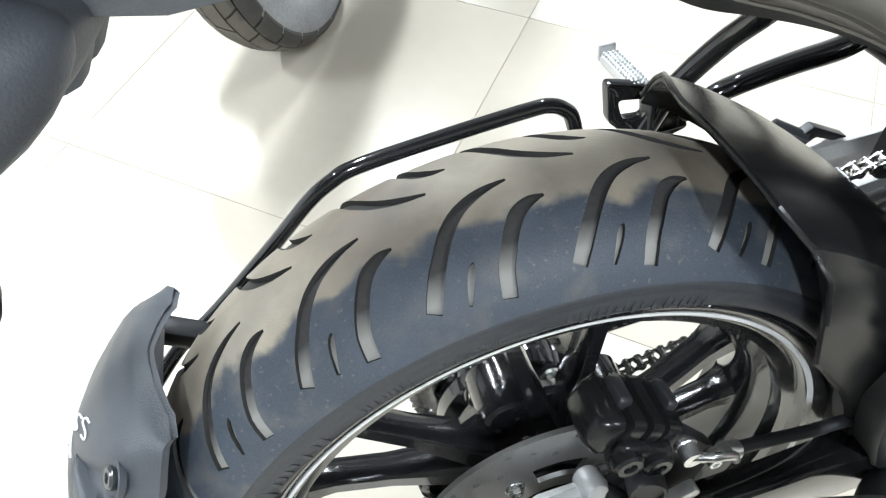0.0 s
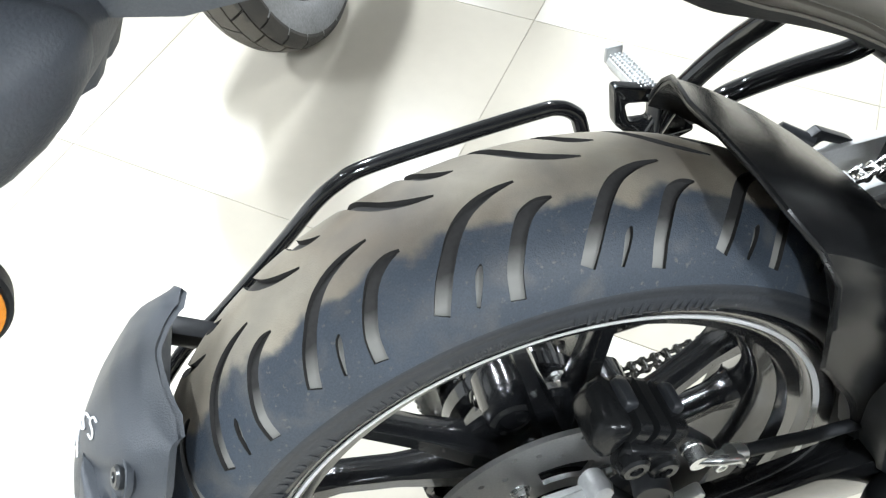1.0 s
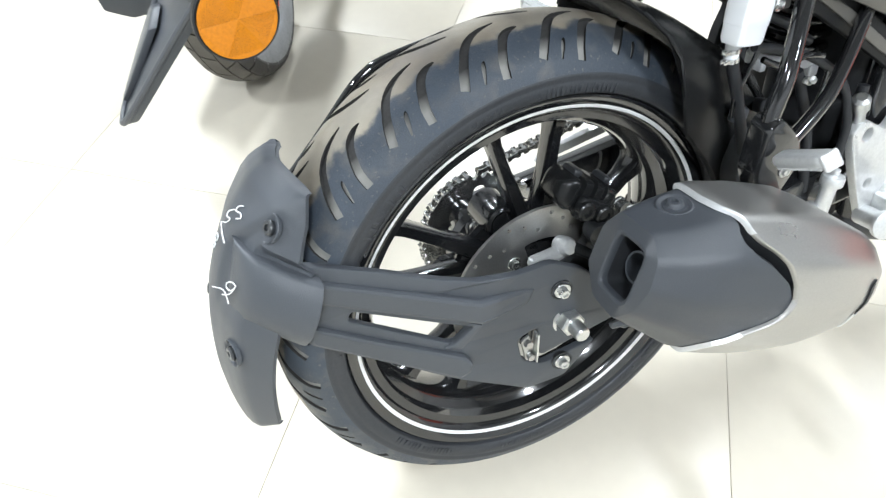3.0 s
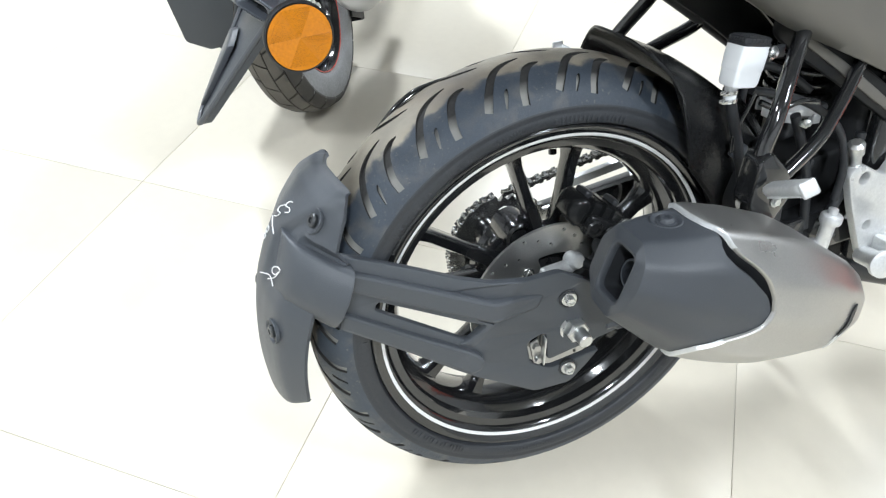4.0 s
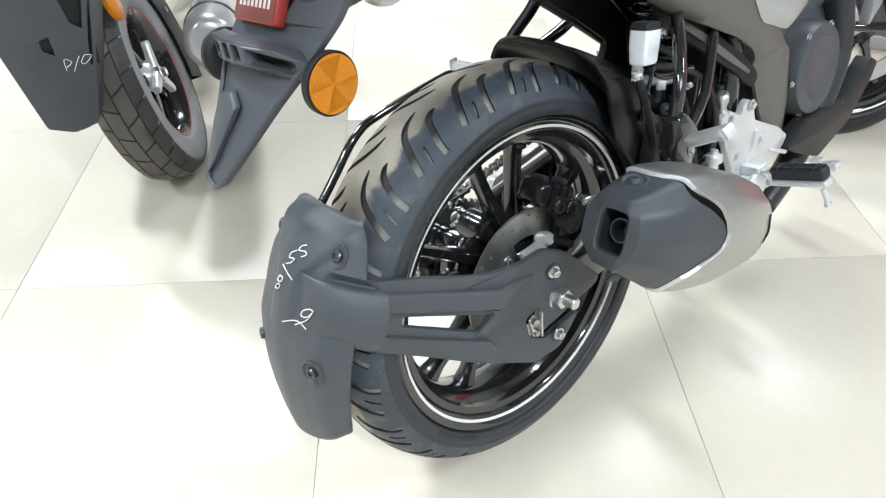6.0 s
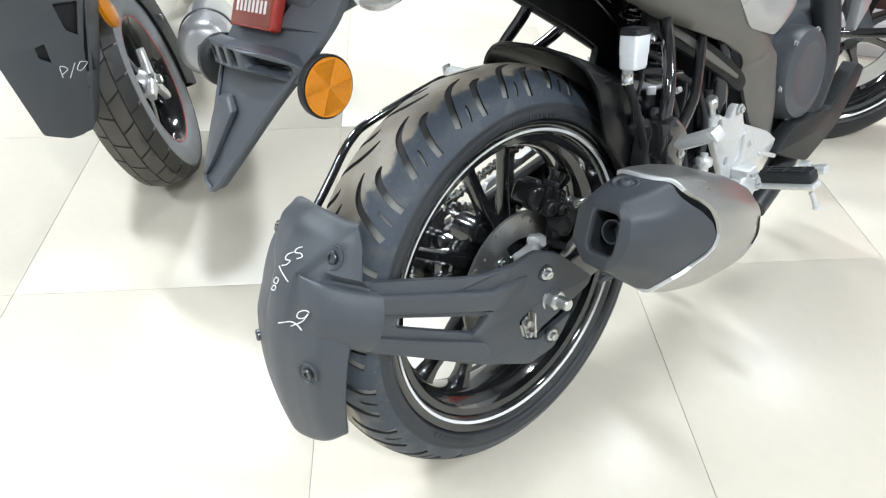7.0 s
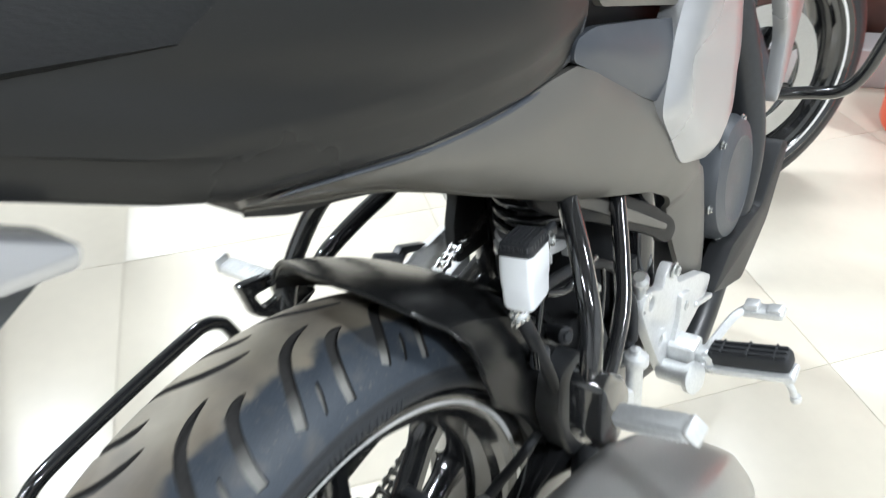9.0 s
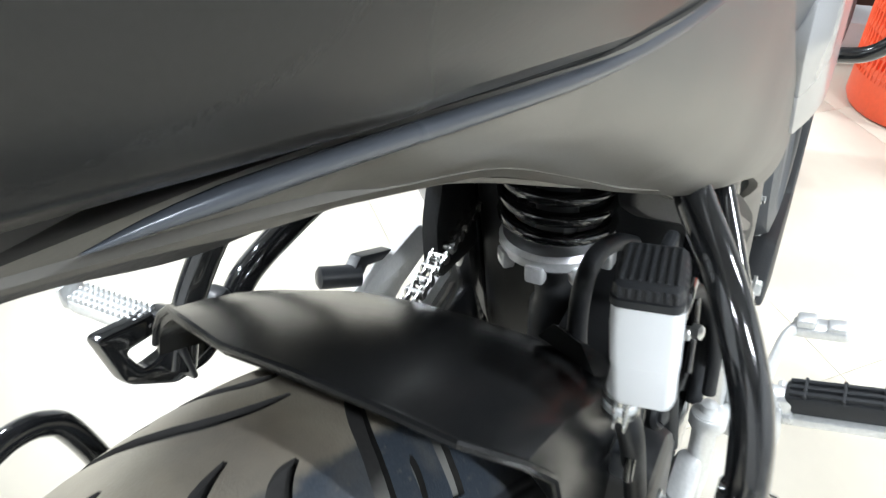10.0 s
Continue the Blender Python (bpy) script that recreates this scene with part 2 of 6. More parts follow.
# ---- shaping ----
def finish(name, bm, mats, parent=None, label="", angle=38, smooth=True):
    bmesh.ops.recalc_face_normals(bm, faces=bm.faces)
    me = bpy.data.meshes.new(name)
    bm.to_mesh(me)
    bm.free()
    for m in (mats if isinstance(mats, (list, tuple)) else [mats]):
        me.materials.append(m)
    if smooth:
        me.polygons.foreach_set("use_smooth", [True] * len(me.polygons))
        me.set_sharp_from_angle(angle=radians(angle))
    ob = new(name, me)
    if parent:
        ob.parent = parent
    return tagged(ob, label) if label else ob


def part(name, bm, mat, parent, label="", angle=38, smooth=True):
    return finish(name, bm, mat, parent, label, angle, smooth)


def thing(name, m, label, category, group="", kind=""):
    ob = new(name)
    ob.empty_display_size = 0.1
    ob.matrix_world = m
    return tagged(ob, label, category, group, kind)


def loft(bm, rings, closed=True, cap=True, mat=0):
    """Skin a row of rings of equal length."""
    vs = [[bm.verts.new(p) for p in r] for r in rings]
    n = len(vs[0])
    for a, b in zip(vs, vs[1:]):
        for i in range(n if closed else n - 1):
            j = (i + 1) % n
            try:
                bm.faces.new((a[i], a[j], b[j], b[i])).material_index = mat
            except ValueError:
                pass
    if cap and closed:
        for r in (vs[0], vs[-1]):
            bm.faces.new(r).material_index = mat
    return vs


def smooth_line(pts, steps=6):
    pts = [Vector(p) for p in pts]
    out = []
    for i in range(len(pts) - 1):
        p0, p1, p2, p3 = pts[max(i - 1, 0)], pts[i], pts[i + 1], pts[min(i + 2, len(pts) - 1)]
        for k in range(steps):
            t = k / steps
            out.append(0.5 * ((2 * p1) + (p2 - p0) * t + (2 * p0 - 5 * p1 + 4 * p2 - p3) * t * t + (3 * p1 - p0 - 3 * p2 + p3) * t ** 3))
    return out + [pts[-1]]


def tube(bm, pts, r, segs=12, steps=6, flat=1.0, cap=True, mat=0):
    line = smooth_line(pts, steps) if steps > 1 else [Vector(p) for p in pts]
    rings, up = [], None
    for i, p in enumerate(line):
        d = (line[min(i + 1, len(line) - 1)] - line[max(i - 1, 0)]).normalized()
        if up is None:
            up = d.orthogonal().normalized()
        up = (up - d * up.dot(d)).normalized()
        side = d.cross(up)
        rr = r(i / (len(line) - 1)) if callable(r) else r
        rings.append([p + (up * math.cos(a) + side * math.sin(a) * flat) * rr for a in (2 * math.pi * k / segs for k in range(segs))])
    return loft(bm, rings, cap=cap, mat=mat)


def revolve(bm, profile, segs=96, centre=(0, 0, 0), axis="y", closed=False, mat=0):
    """Turn a profile of (radius, along) about an axis."""
    cx, cy, cz = centre
    cols = []
    for k in range(segs):
        a = 2 * math.pi * k / segs
        c, s = math.cos(a), math.sin(a)
        if axis == "y":
            cols.append([bm.verts.new((cx + r * c, cy + h, cz + r * s)) for r, h in profile])
        else:
            cols.append([bm.verts.new((cx + r * c, cy + r * s, cz + h)) for r, h in profile])
    n = len(profile)
    for k in range(segs):
        a, b = cols[k], cols[(k + 1) % segs]
        for i in range(n if closed else n - 1):
            j = (i + 1) % n
            bm.faces.new((a[i], a[j], b[j], b[i])).material_index = mat
    return cols


def turned(bm, profile, m, segs=24, mat=0):
    """A turned piece whose axis is the z of m."""
    cols = []
    for k in range(segs):
        a = 2 * math.pi * k / segs
        cols.append([bm.verts.new(m @ Vector((r * math.cos(a), r * math.sin(a), h))) for r, h in profile])
    for k in range(segs):
        a, b = cols[k], cols[(k + 1) % segs]
        for i in range(len(profile) - 1):
            bm.faces.new((a[i], a[i + 1], b[i + 1], b[i])).material_index = mat
    for i in (0, -1):
        if profile[i][0] > 1e-4:
            bm.faces.new([c[i] for c in cols]).material_index = mat


def facing(place, ahead):
    return Matrix.Translation(place) @ Vector(ahead).to_track_quat("Z", "Y").to_matrix().to_4x4()


def bolt(name, place, ahead, r, parent, mat, h=None, hexed=True, label=""):
    bm = bmesh.new()
    h = h or r * 0.8
    m = facing(place, ahead)
    turned(bm, [(0, -h * 0.3), (r * 1.45, -h * 0.3), (r * 1.5, h * 0.1), (r * 1.4, h * 0.2), (r * 0.9, h * 0.22)], m, 20)
    n = 6 if hexed else 20
    turned(bm, [(r, h * 0.2), (r, h * 0.9), (r * 0.86, h * 1.05), (r * 0.55, h * 1.05), (r * 0.45, h * 0.8), (0, h * 0.78)], m, n)
    return part(name, bm, mat, parent, label, 30)


def inset_poly(poly, d):
    """A polygon of (u, v) drawn in by d."""
    n = len(poly)
    area = sum(poly[i][0] * poly[(i + 1) % n][1] - poly[(i + 1) % n][0] * poly[i][1] for i in range(n))
    s = 1 if area > 0 else -1
    out = []
    for i in range(n):
        p, q, r = Vector(poly[i - 1]), Vector(poly[i]), Vector(poly[(i + 1) % n])
        e1, e2 = (q - p).normalized(), (r - q).normalized()
        n1, n2 = Vector((-e1.y, e1.x)) * s, Vector((-e2.y, e2.x)) * s
        k = (n1 + n2)
        k = k / max(k.length_squared / 2, 0.5) if k.length > 1e-6 else n1
        out.append(tuple(q + k * d))
    return out


def round_poly(poly, r, steps=4):
    out = []
    n = len(poly)
    for i in range(n):
        p, q, s = Vector(poly[i - 1]), Vector(poly[i]), Vector(poly[(i + 1) % n])
        a, b = (p - q), (s - q)
        k = min(r, a.length * 0.45, b.length * 0.45)
        a, b = q + a.normalized() * k, q + b.normalized() * k
        for j in range(steps + 1):
            t = j / steps
            out.append(tuple(a * (1 - t) ** 2 + q * 2 * t * (1 - t) + b * t * t))
    return out


def slab(bm, outer, holes, place, thick, bevel=0.0, mat=0):
    """A plate from an outline with holes in (u, v). place(u, v, w) gives the point at depth w; the face is at w = 0, the back at thick."""
    loops = [outer] + list(holes)

    def ring(loop, d, w):
        return [bm.verts.new(place(u, v, w)) for u, v in (inset_poly(loop, d) if d else loop)]
    rows = []
    for k, loop in enumerate(loops):
        b = bevel if k == 0 else -bevel
        if bevel:
            rows.append([ring(loop, b, 0), ring(loop, b * 0.3, bevel * 0.3), ring(loop, 0, bevel), ring(loop, 0, thick)])
        else:
            rows.append([ring(loop, 0, 0), ring(loop, 0, thick)])
        r = rows[-1]
        for a, c in zip(r, r[1:]):
            for i in range(len(a)):
                j = (i + 1) % len(a)
                bm.faces.new((a[i], a[j], c[j], c[i])).material_index = mat
    for which, depth in ((0, 0), (-1, thick)):
        flat, vs = [], []
        for k, loop in enumerate(loops):
            b = (bevel if k == 0 else -bevel) if which == 0 else 0
            flat.append([Vector((u, v, 0)) for u, v in (inset_poly(loop, b) if b else loop)])
            vs += rows[k][which]
        for tri in tessellate_polygon(flat):
            try:
                bm.faces.new([vs[i] for i in tri]).material_index = mat
            except ValueError:
                pass


def rounded_box(bm, m, sx, sy, sz, r=0.004, mat=0):
    """A box about the origin of m, with rounded edges."""
    poly = round_poly([(-sx / 2, -sy / 2), (sx / 2, -sy / 2), (sx / 2, sy / 2), (-sx / 2, sy / 2)], max(r, 1e-4) * 1.5, 3)
    rings = []
    for h, d in ((-sz / 2, r), (-sz / 2 + r * 0.3, r * 0.3), (-sz / 2 + r, 0), (sz / 2 - r, 0), (sz / 2 - r * 0.3, r * 0.3), (sz / 2, r)):
        rings.append([m @ Vector((u, v, h)) for u, v in (inset_poly(poly, d) if d else poly)])
    loft(bm, rings, mat=mat)

# ---- wheels ----
TYRE = [(0, .301), (.010, .3006), (.020, .2992), (.030, .2966), (.040, .2925), (.048, .2878), (.055, .2825), (.061, .2762), (.066, .2685),
        (.0692, .2600)]
ARC = [0.0]
for (ya, ra), (yb, rb) in zip(TYRE, TYRE[1:]):
    ARC.append(ARC[-1] + math.hypot(yb - ya, rb - ra))
TREAD_W = ARC[-1]


def arc_of(y):
    return float(np.interp(abs(y), [p[0] for p in TYRE], ARC)) * (1 if y >= 0 else -1)


def tread_point(s, u, depth=0.0):
    y = float(np.interp(abs(u), ARC, [p[0] for p in TYRE]))
    r = float(np.interp(abs(u), ARC, [p[1] for p in TYRE]))
    lean = min(y / 0.075, 1.0) * 1.1
    r, y = r - depth * math.cos(lean), y - depth * math.sin(lean) * 0.8
    a = s / 0.3
    return Vector((r * math.cos(a), y if u >= 0 else -y, r * math.sin(a)))


def on_floor(p):
    """Flattens the rubber where it stands on the floor."""
    up = Vector((0, math.sin(radians(LEAN)), math.cos(radians(LEAN))))
    h = p.dot(up) + AXLE_HEIGHT
    return p + up * (0.0006 - h) if h < 0.0006 else p


def groove_shapes():
    """Outlines of the tread grooves, in (degrees, across, width) along their middle lines."""
    long_one = [(0, .005, .002), (2.9, .0085, .006), (5.8, .016, .008), (7.9, .0265, .009), (9.5, .038, .009), (11.0, .049, .0098), (12.6, .0605, .0095)]
    short_one = [(-3.1, .0228, .0018), (-1.6, .0240, .0065), (.0, .0285, .009), (1.2, .0355, .009), (2.5, .0465, .0092), (3.5, .056, .0095), (4.0, .0645, .0095)]
    sliver = [(6.6, .047, .0012), (7.2, .0515, .0046), (8.5, .0625, .0022)]
    return [long_one, short_one, sliver]


def tyre_mesh(pitches=21, phase=92.5, start=-104.0, step_s=240, blocks=None):
    ring = 2 * math.pi * 0.3
    s0 = radians(start) * 0.3
    pts, edges, faces = [], [], []
    rows = 2 * 10
    for i in range(step_s + 1):
        for j in range(rows + 1):
            edge = j in (0, rows) or i in (0, step_s)
            if edge:
                pts.append(Vector((s0 + ring * i / step_s, (j / rows * 2 - 1) * TREAD_W)))
            else:
                jig = 0.0007
                pts.append(Vector((s0 + ring * (i + random.uniform(-.1, .1)) / step_s, (j / rows * 2 - 1) * TREAD_W + random.uniform(-jig, jig))))
    for k in range(pitches):
        for side in (-1, 1):
            base = phase + 360 / pitches * k - (360 / pitches / 2 if side > 0 else 0)
            for shape in (blocks or groove_shapes()):
                mid = []
                for d, y, w in shape:
                    deg = base + d
                    mid.append((deg, y, w))
                turns = math.floor((mid[0][0] - start) / 360)
                mid = [(d - 360 * turns, y, w) for d, y, w in mid]
                if min(d for d, _, _ in mid) < start + 1.5 or max(d for d, _, _ in mid) > start + 358.5:
                    continue
                line = smooth_line([(radians(d) * 0.3, arc_of(y) * side, w) for d, y, w in mid], 3)
                left, right = [], []
                for i, p in enumerate(line):
                    a, b = line[max(i - 1, 0)], line[min(i + 1, len(line) - 1)]
                    t = Vector((b.x - a.x, b.y - a.y)).normalized()
                    nrm = Vector((-t.y, t.x)) * p.z / 2
                    left.append(Vector((p.x, p.y)) + nrm)
                    right.append(Vector((p.x, p.y)) - nrm)
                loop = right + left[::-1]
                n0 = len(pts)
                pts += loop
                faces.append(list(range(n0, n0 + len(loop))))
    co, _, tris, _, _, owner = delaunay_2d_cdt(pts, edges, faces, 0, 1e-6, True)
    bm = bmesh.new()
    top, low = {}, {}
    wrap = {}

    def vert(i, deep):
        table = low if deep else top
        if i not in table:
            s = co[i].x
            if s > s0 + ring - 1e-6:
                s -= ring
            key = (round(s, 6), round(co[i].y, 6), deep)
            if key not in wrap:
                wrap[key] = bm.verts.new(on_floor(tread_point(s, co[i].y, 0.0036 if deep else 0)))
            table[i] = wrap[key]
        return table[i]
    side_of = {}
    for tri, own in zip(tris, owner):
        deep = len(own) > 0
        for a, b in zip(tri, tri[1:] + tri[:1]):
            side_of.setdefault((min(a, b), max(a, b)), []).append(deep)
        try:
            bm.faces.new([vert(i, deep) for i in tri]).material_index = 3 if deep else 0
        except ValueError:
            pass
    for (a, b), d in side_of.items():
        if len(d) == 2 and d[0] != d[1]:
            try:
                bm.faces.new((vert(a, 0), vert(b, 0), vert(b, 1), vert(a, 1))).material_index = 1
            except ValueError:
                pass
    # walls of the tyre, down to the bead
    wall = [(.2600, .0692), (.2590, .0698), (.2560, .0700), (.2540, .0694), (.2515, .0697), (.2505, .0702), (.244, .0694), (.2400, .0678), (.2385, .0668), (.2378, .0650), (.2370, .0600), (.232, .054), (.222, .050)]
    for side in (-1, 1):
        cols = []
        for i in range(step_s):
            a = (s0 + ring * i / step_s) / 0.3
            cols.append([bm.verts.new(on_floor(Vector((r * math.cos(a), h * side, r * math.sin(a))))) for r, h in wall])
        for i in range(step_s):
            a, b = cols[i], cols[(i + 1) % step_s]
            for j in range(len(wall) - 1):
                bm.faces.new((a[j], a[j + 1], b[j + 1], b[j])).material_index = 2
    return bm


def rim_mesh():
    bm = bmesh.new()
    revolve(bm, [(.2350, -.0560), (.2366, -.0600), (.2362, -.0630), (.2340, -.0642), (.2300, -.0630), (.2262, -.0604), (.2200, -.0572), (.2150, -.0530), (.2125, -.0440), (.2085, -.0390),
                 (.1960, -.0300), (.1905, -.0200), (.1890, .0), (.1905, .0200), (.1960, .0300), (.2085, .0390), (.2125, .0440), (.2150, .0530), (.2200, .0572), (.2262, .0604),
                 (.2300, .0630), (.2340, .0642), (.2362, .0630), (.2366, .0600), (.2350, .0560), (.205, .0480), (.2, .0), (.205, -.0480)], 180, closed=True)
    return bm


def stripe_mesh(side):
    bm = bmesh.new()
    revolve(bm, [(.2203, -.0576), (.2203, -.0580), (.2210, -.0585), (.2238, -.0598), (.2243, -.0598), (.2242, -.0590)], 180, closed=True)
    if side > 0:
        for v in bm.verts:
            v.co.y = -v.co.y
    return bm


def spoke_mesh(hub_deg, rim_deg, y0=-.004):
    bm = bmesh.new()
    a, b = radians(hub_deg), radians(rim_deg)
    p = Vector((.050 * math.cos(a), y0 - .010, .050 * math.sin(a)))
    q = Vector((.198 * math.cos(b), y0 + .010, .198 * math.sin(b)))
    d = (q - p).normalized()
    side = Vector((-d.z, 0, d.x))
    rings = []
    for t, w, h in ((0, .018, .022), (.16, .0115, .017), (.5, .0084, .0125), (.8, .0082, .0125), (.93, .0110, .016), (1.0, .021, .022)):
        c = p.lerp(q, t)
        shape = [(-w, -h * .55), (-w * .62, -h), (w * .62, -h), (w, -h * .55), (w, h * .6), (w * .7, h), (-w * .7, h), (-w, h * .6)]
        rings.append([c + side * u + Vector((0, v, 0)) for u, v in shape])
    loft(bm, rings)
    return bm


def wheel_parts(root, tape, rubber, side_rubber, hub_mat, label="", spokes=True, blocks=None, grooves=True):
    tyre = part("tyre", tyre_mesh(blocks=blocks), [rubber, GROOVE, side_rubber, GROOVE_FLOOR], root, label, 50)
    rim = part("rim", rim_mesh(), BLACK_GLOSS, root, "gloss black cast rim")
    for side in (-1, 1):
        part("rim_stripe", stripe_mesh(side), tape, rim, "thin coloured tape round the rim")
    for k in range(5):
        mid = 12 + 72 * k
        for sgn in (-1, 1):
            part("spoke", spoke_mesh(mid - 14 + 9 * sgn, mid + 13 * sgn), CAST_GLOSS, rim)
    bm = bmesh.new()
    rnd = random.Random(5)
    for start, count, w in ((70, 9, .0085), (100, 12, .006), (128, 6, .011), (160, 10, .006), (215, 9, .0085), (250, 12, .006), (300, 8, .009), (345, 7, .007)):
        a = start
        for k in range(count):
            if rnd.random() < .85:
                hgt, r0 = (.0105, .2455) if w > .0065 else (.0065, .2460)
                for side in (-1, 1):
                    for off in ((0,) if rnd.random() < .4 else (-.32 * w, .32 * w)):
                        b = radians(a) + off / r0
                        mm = Matrix.Translation((r0 * math.cos(b), side * .0696, r0 * math.sin(b))) @ pose(0, 0, 0, 0, 90 - math.degrees(b), 0)
                        rounded_box(bm, mm, w * .3, .0012, hgt * rnd.choice((.6, 1, 1)), .0002)
            a += math.degrees(w * 1.25 / .246)
    tagged(part("raised_lettering", bm, side_rubber, tyre, "raised plain bars on the tyre side"), kind="stuff")
    bm = bmesh.new()
    revolve(bm, [(.012, -.060), (.034, -.060), (.038, -.056), (.040, -.046), (.052, -.040), (.056, -.030), (.056, .030), (.066, .038), (.068, .050), (.060, .056), (.012, .056)], 60)
    hub = part("hub", bm, hub_mat, root, "cast wheel hub")
    bm = bmesh.new()
    revolve(bm, [(.040, -.020), (.070, -.016), (.084, -.010), (.087, -.004), (.084, .004), (.070, .010), (.040, .014)], 72, closed=True)
    part("hub_flange", bm, CAST_GLOSS, hub, "dished cast flange")
    for k in range(5):
        a = radians(105 + 72 * k)
        bm = bmesh.new()
        turned(bm, [(.0125, -.014), (.0130, -.022), (.0160, -.0235), (.0200, -.021), (.0225, -.010), (.0230, .022), (.0125, .022)], facing((.079 * math.cos(a), .004, .079 * math.sin(a)), (0, 1, 0)), 28)
        part("hub_boss", bm, CAST_GLOSS, hub, "hollow cast boss")
    return tyre, rim

# ---- motorcycle, rear end ----
bike = thing("motorcycle", BIKE, "grey motorcycle leaning on its stand, with dusty rear tyre", "motorcycle")
wheel_parts(bike, WHITE_TAPE, RUBBER, SIDE_RUBBER, BLACK_GLOSS, "wide tyre with curved grooves and a band of dried dust")


def disc_plate(bm, r_out, r_in, y, thick, n_slots, slot_r, phase, holes=True):
    circle = lambda r, n, cx=0, cz=0: [(cx + r * math.cos(2 * math.pi * k / n), cz + r * math.sin(2 * math.pi * k / n)) for k in range(n)]
    cut = [circle(r_in, 40)]
    for k in range(n_slots):
        mid = phase + 360 / n_slots * k
        pts = []
        for t in range(9):
            a = radians(mid - 19 + 38 * t / 8)
            pts.append(((slot_r + .0105) * math.cos(a), (slot_r + .0105) * math.sin(a)))
        for t in range(9):
            a = radians(mid + 19 - 38 * t / 8)
            pts.append(((slot_r - .0105) * math.cos(a), (slot_r - .0105) * math.sin(a)))
        cut.append(round_poly(pts, .006, 2))
    if holes:
        for k in range(36):
            rr = (.0845, .094, .1025)[k % 3]
            a = radians(360 / 36 * k)
            cut.append(circle(.0026, 8, rr * math.cos(a), rr * math.sin(a)))
    slab(bm, circle(r_out, 96), cut, lambda u, v, w: Vector((u, y + w, v)), thick)


bm = bmesh.new()
disc_plate(bm, .110, .036, -.0600, .0042, 5, .0600, 121.5 + 36)
disc = part("brake_disc", bm, STEEL, bike, "drilled steel brake disc", 30)
for k in range(5):
    a = radians(121.5 + 72 * k)
    bolt("disc_bolt", (.0592 * math.cos(a), -.0600, .0592 * math.sin(a)), (0, -1, 0), .0055, disc, ZINC, .006)

# sprocket and chain on the left
bm = bmesh.new()
teeth = []
for k in range(38):
    for f, r in ((0, .0760), (.25, .0810), (.5, .0815), (.75, .0765)):
        a = 2 * math.pi * (k + f) / 38
        teeth.append((r * math.cos(a), r * math.sin(a)))
cut = [[(.040 * math.cos(2 * math.pi * k / 32), .040 * math.sin(2 * math.pi * k / 32)) for k in range(32)]]
for k in range(5):
    a = 2 * math.pi * k / 5 + .3
    cut.append([(.056 * math.cos(a) + .010 * math.cos(b), .056 * math.sin(a) + .010 * math.sin(b)) for b in (2 * math.pi * j / 16 for j in range(16))])
slab(bm, teeth, cut, lambda u, v, w: Vector((u, .083 + w, v)), .006)
part("sprocket", bm, CHAIN_STEEL, bike, "toothed steel sprocket", 30)
bm = bmesh.new()
lobes = []
for k in range(60):
    a = 2 * math.pi * k / 60
    r = .057 + .009 * math.cos(5 * (a - .93))
    lobes.append((r * math.cos(a), r * math.sin(a)))
slab(bm, lobes, [[(.030 * math.cos(2 * math.pi * k / 32), .030 * math.sin(2 * math.pi * k / 32)) for k in range(32)]], lambda u, v, w: Vector((u, .030 + w, v)), .050, .006)
carrier = part("sprocket_carrier", bm, BLACK_GLOSS, bike, "gloss black sprocket carrier", 30)
for k in range(5):
    a = 2 * math.pi * k / 5 + .93
    bolt("carrier_bolt", (.054 * math.cos(a), .029, .054 * math.sin(a)), (0, -1, 0), .0075, carrier, ZINC, .010)

bm = bmesh.new()
path = []
ahead = .50
for k in range(int(ahead / .0127)):
    path.append(Vector((ahead - k * .0127, .086, .0845 + (ahead - k * .0127) * .17)))
for k in range(24):
    a = radians(100 + k * 8.0)
    path.append(Vector((.0832 * math.cos(a), .086, .0832 * math.sin(a))))
for k in range(int(ahead / .0127)):
    path.append(Vector((.014 + k * .0127, .086, -.0818 + k * .0127 * .17)))
for i in range(len(path) - 1):
    a, b = path[i], path[i + 1]
    d = (b - a).normalized()
    up = Vector((0, 1, 0)).cross(d)
    off = .0062 if i % 2 else .0036
    for s in (-1, 1):
        c = Vector((0, s * off, 0))
        shape = [(-.0055, 0), (-.0035, .0048), (.0, .0034), (.5, .0026), (1, .0034), (1.28, .0048), (1.44, 0), (1.28, -.0048), (1, -.0034), (.5, -.0026), (0, -.0034), (-.0035, -.0048)]
        pts = []
        for k, (u, v) in enumerate(shape):
            along = u if abs(u) < .01 else (u * .0127 if u <= 1 else .0127 + (u - 1) * .0127)
            pts.append(a + d * along + up * v + c)
        rings = [[p + Vector((0, w, 0)) for p in pts] for w in (-.0008, .0008)]
        loft(bm, rings)
    tube(bm, [a + Vector((0, -.0082, 0)), a + Vector((0, .0082, 0))], .0040, 8, 1)
tagged(part("drive_chain", bm, CHAIN_STEEL, bike, "oiled steel roller chain", 30), kind="stuff")

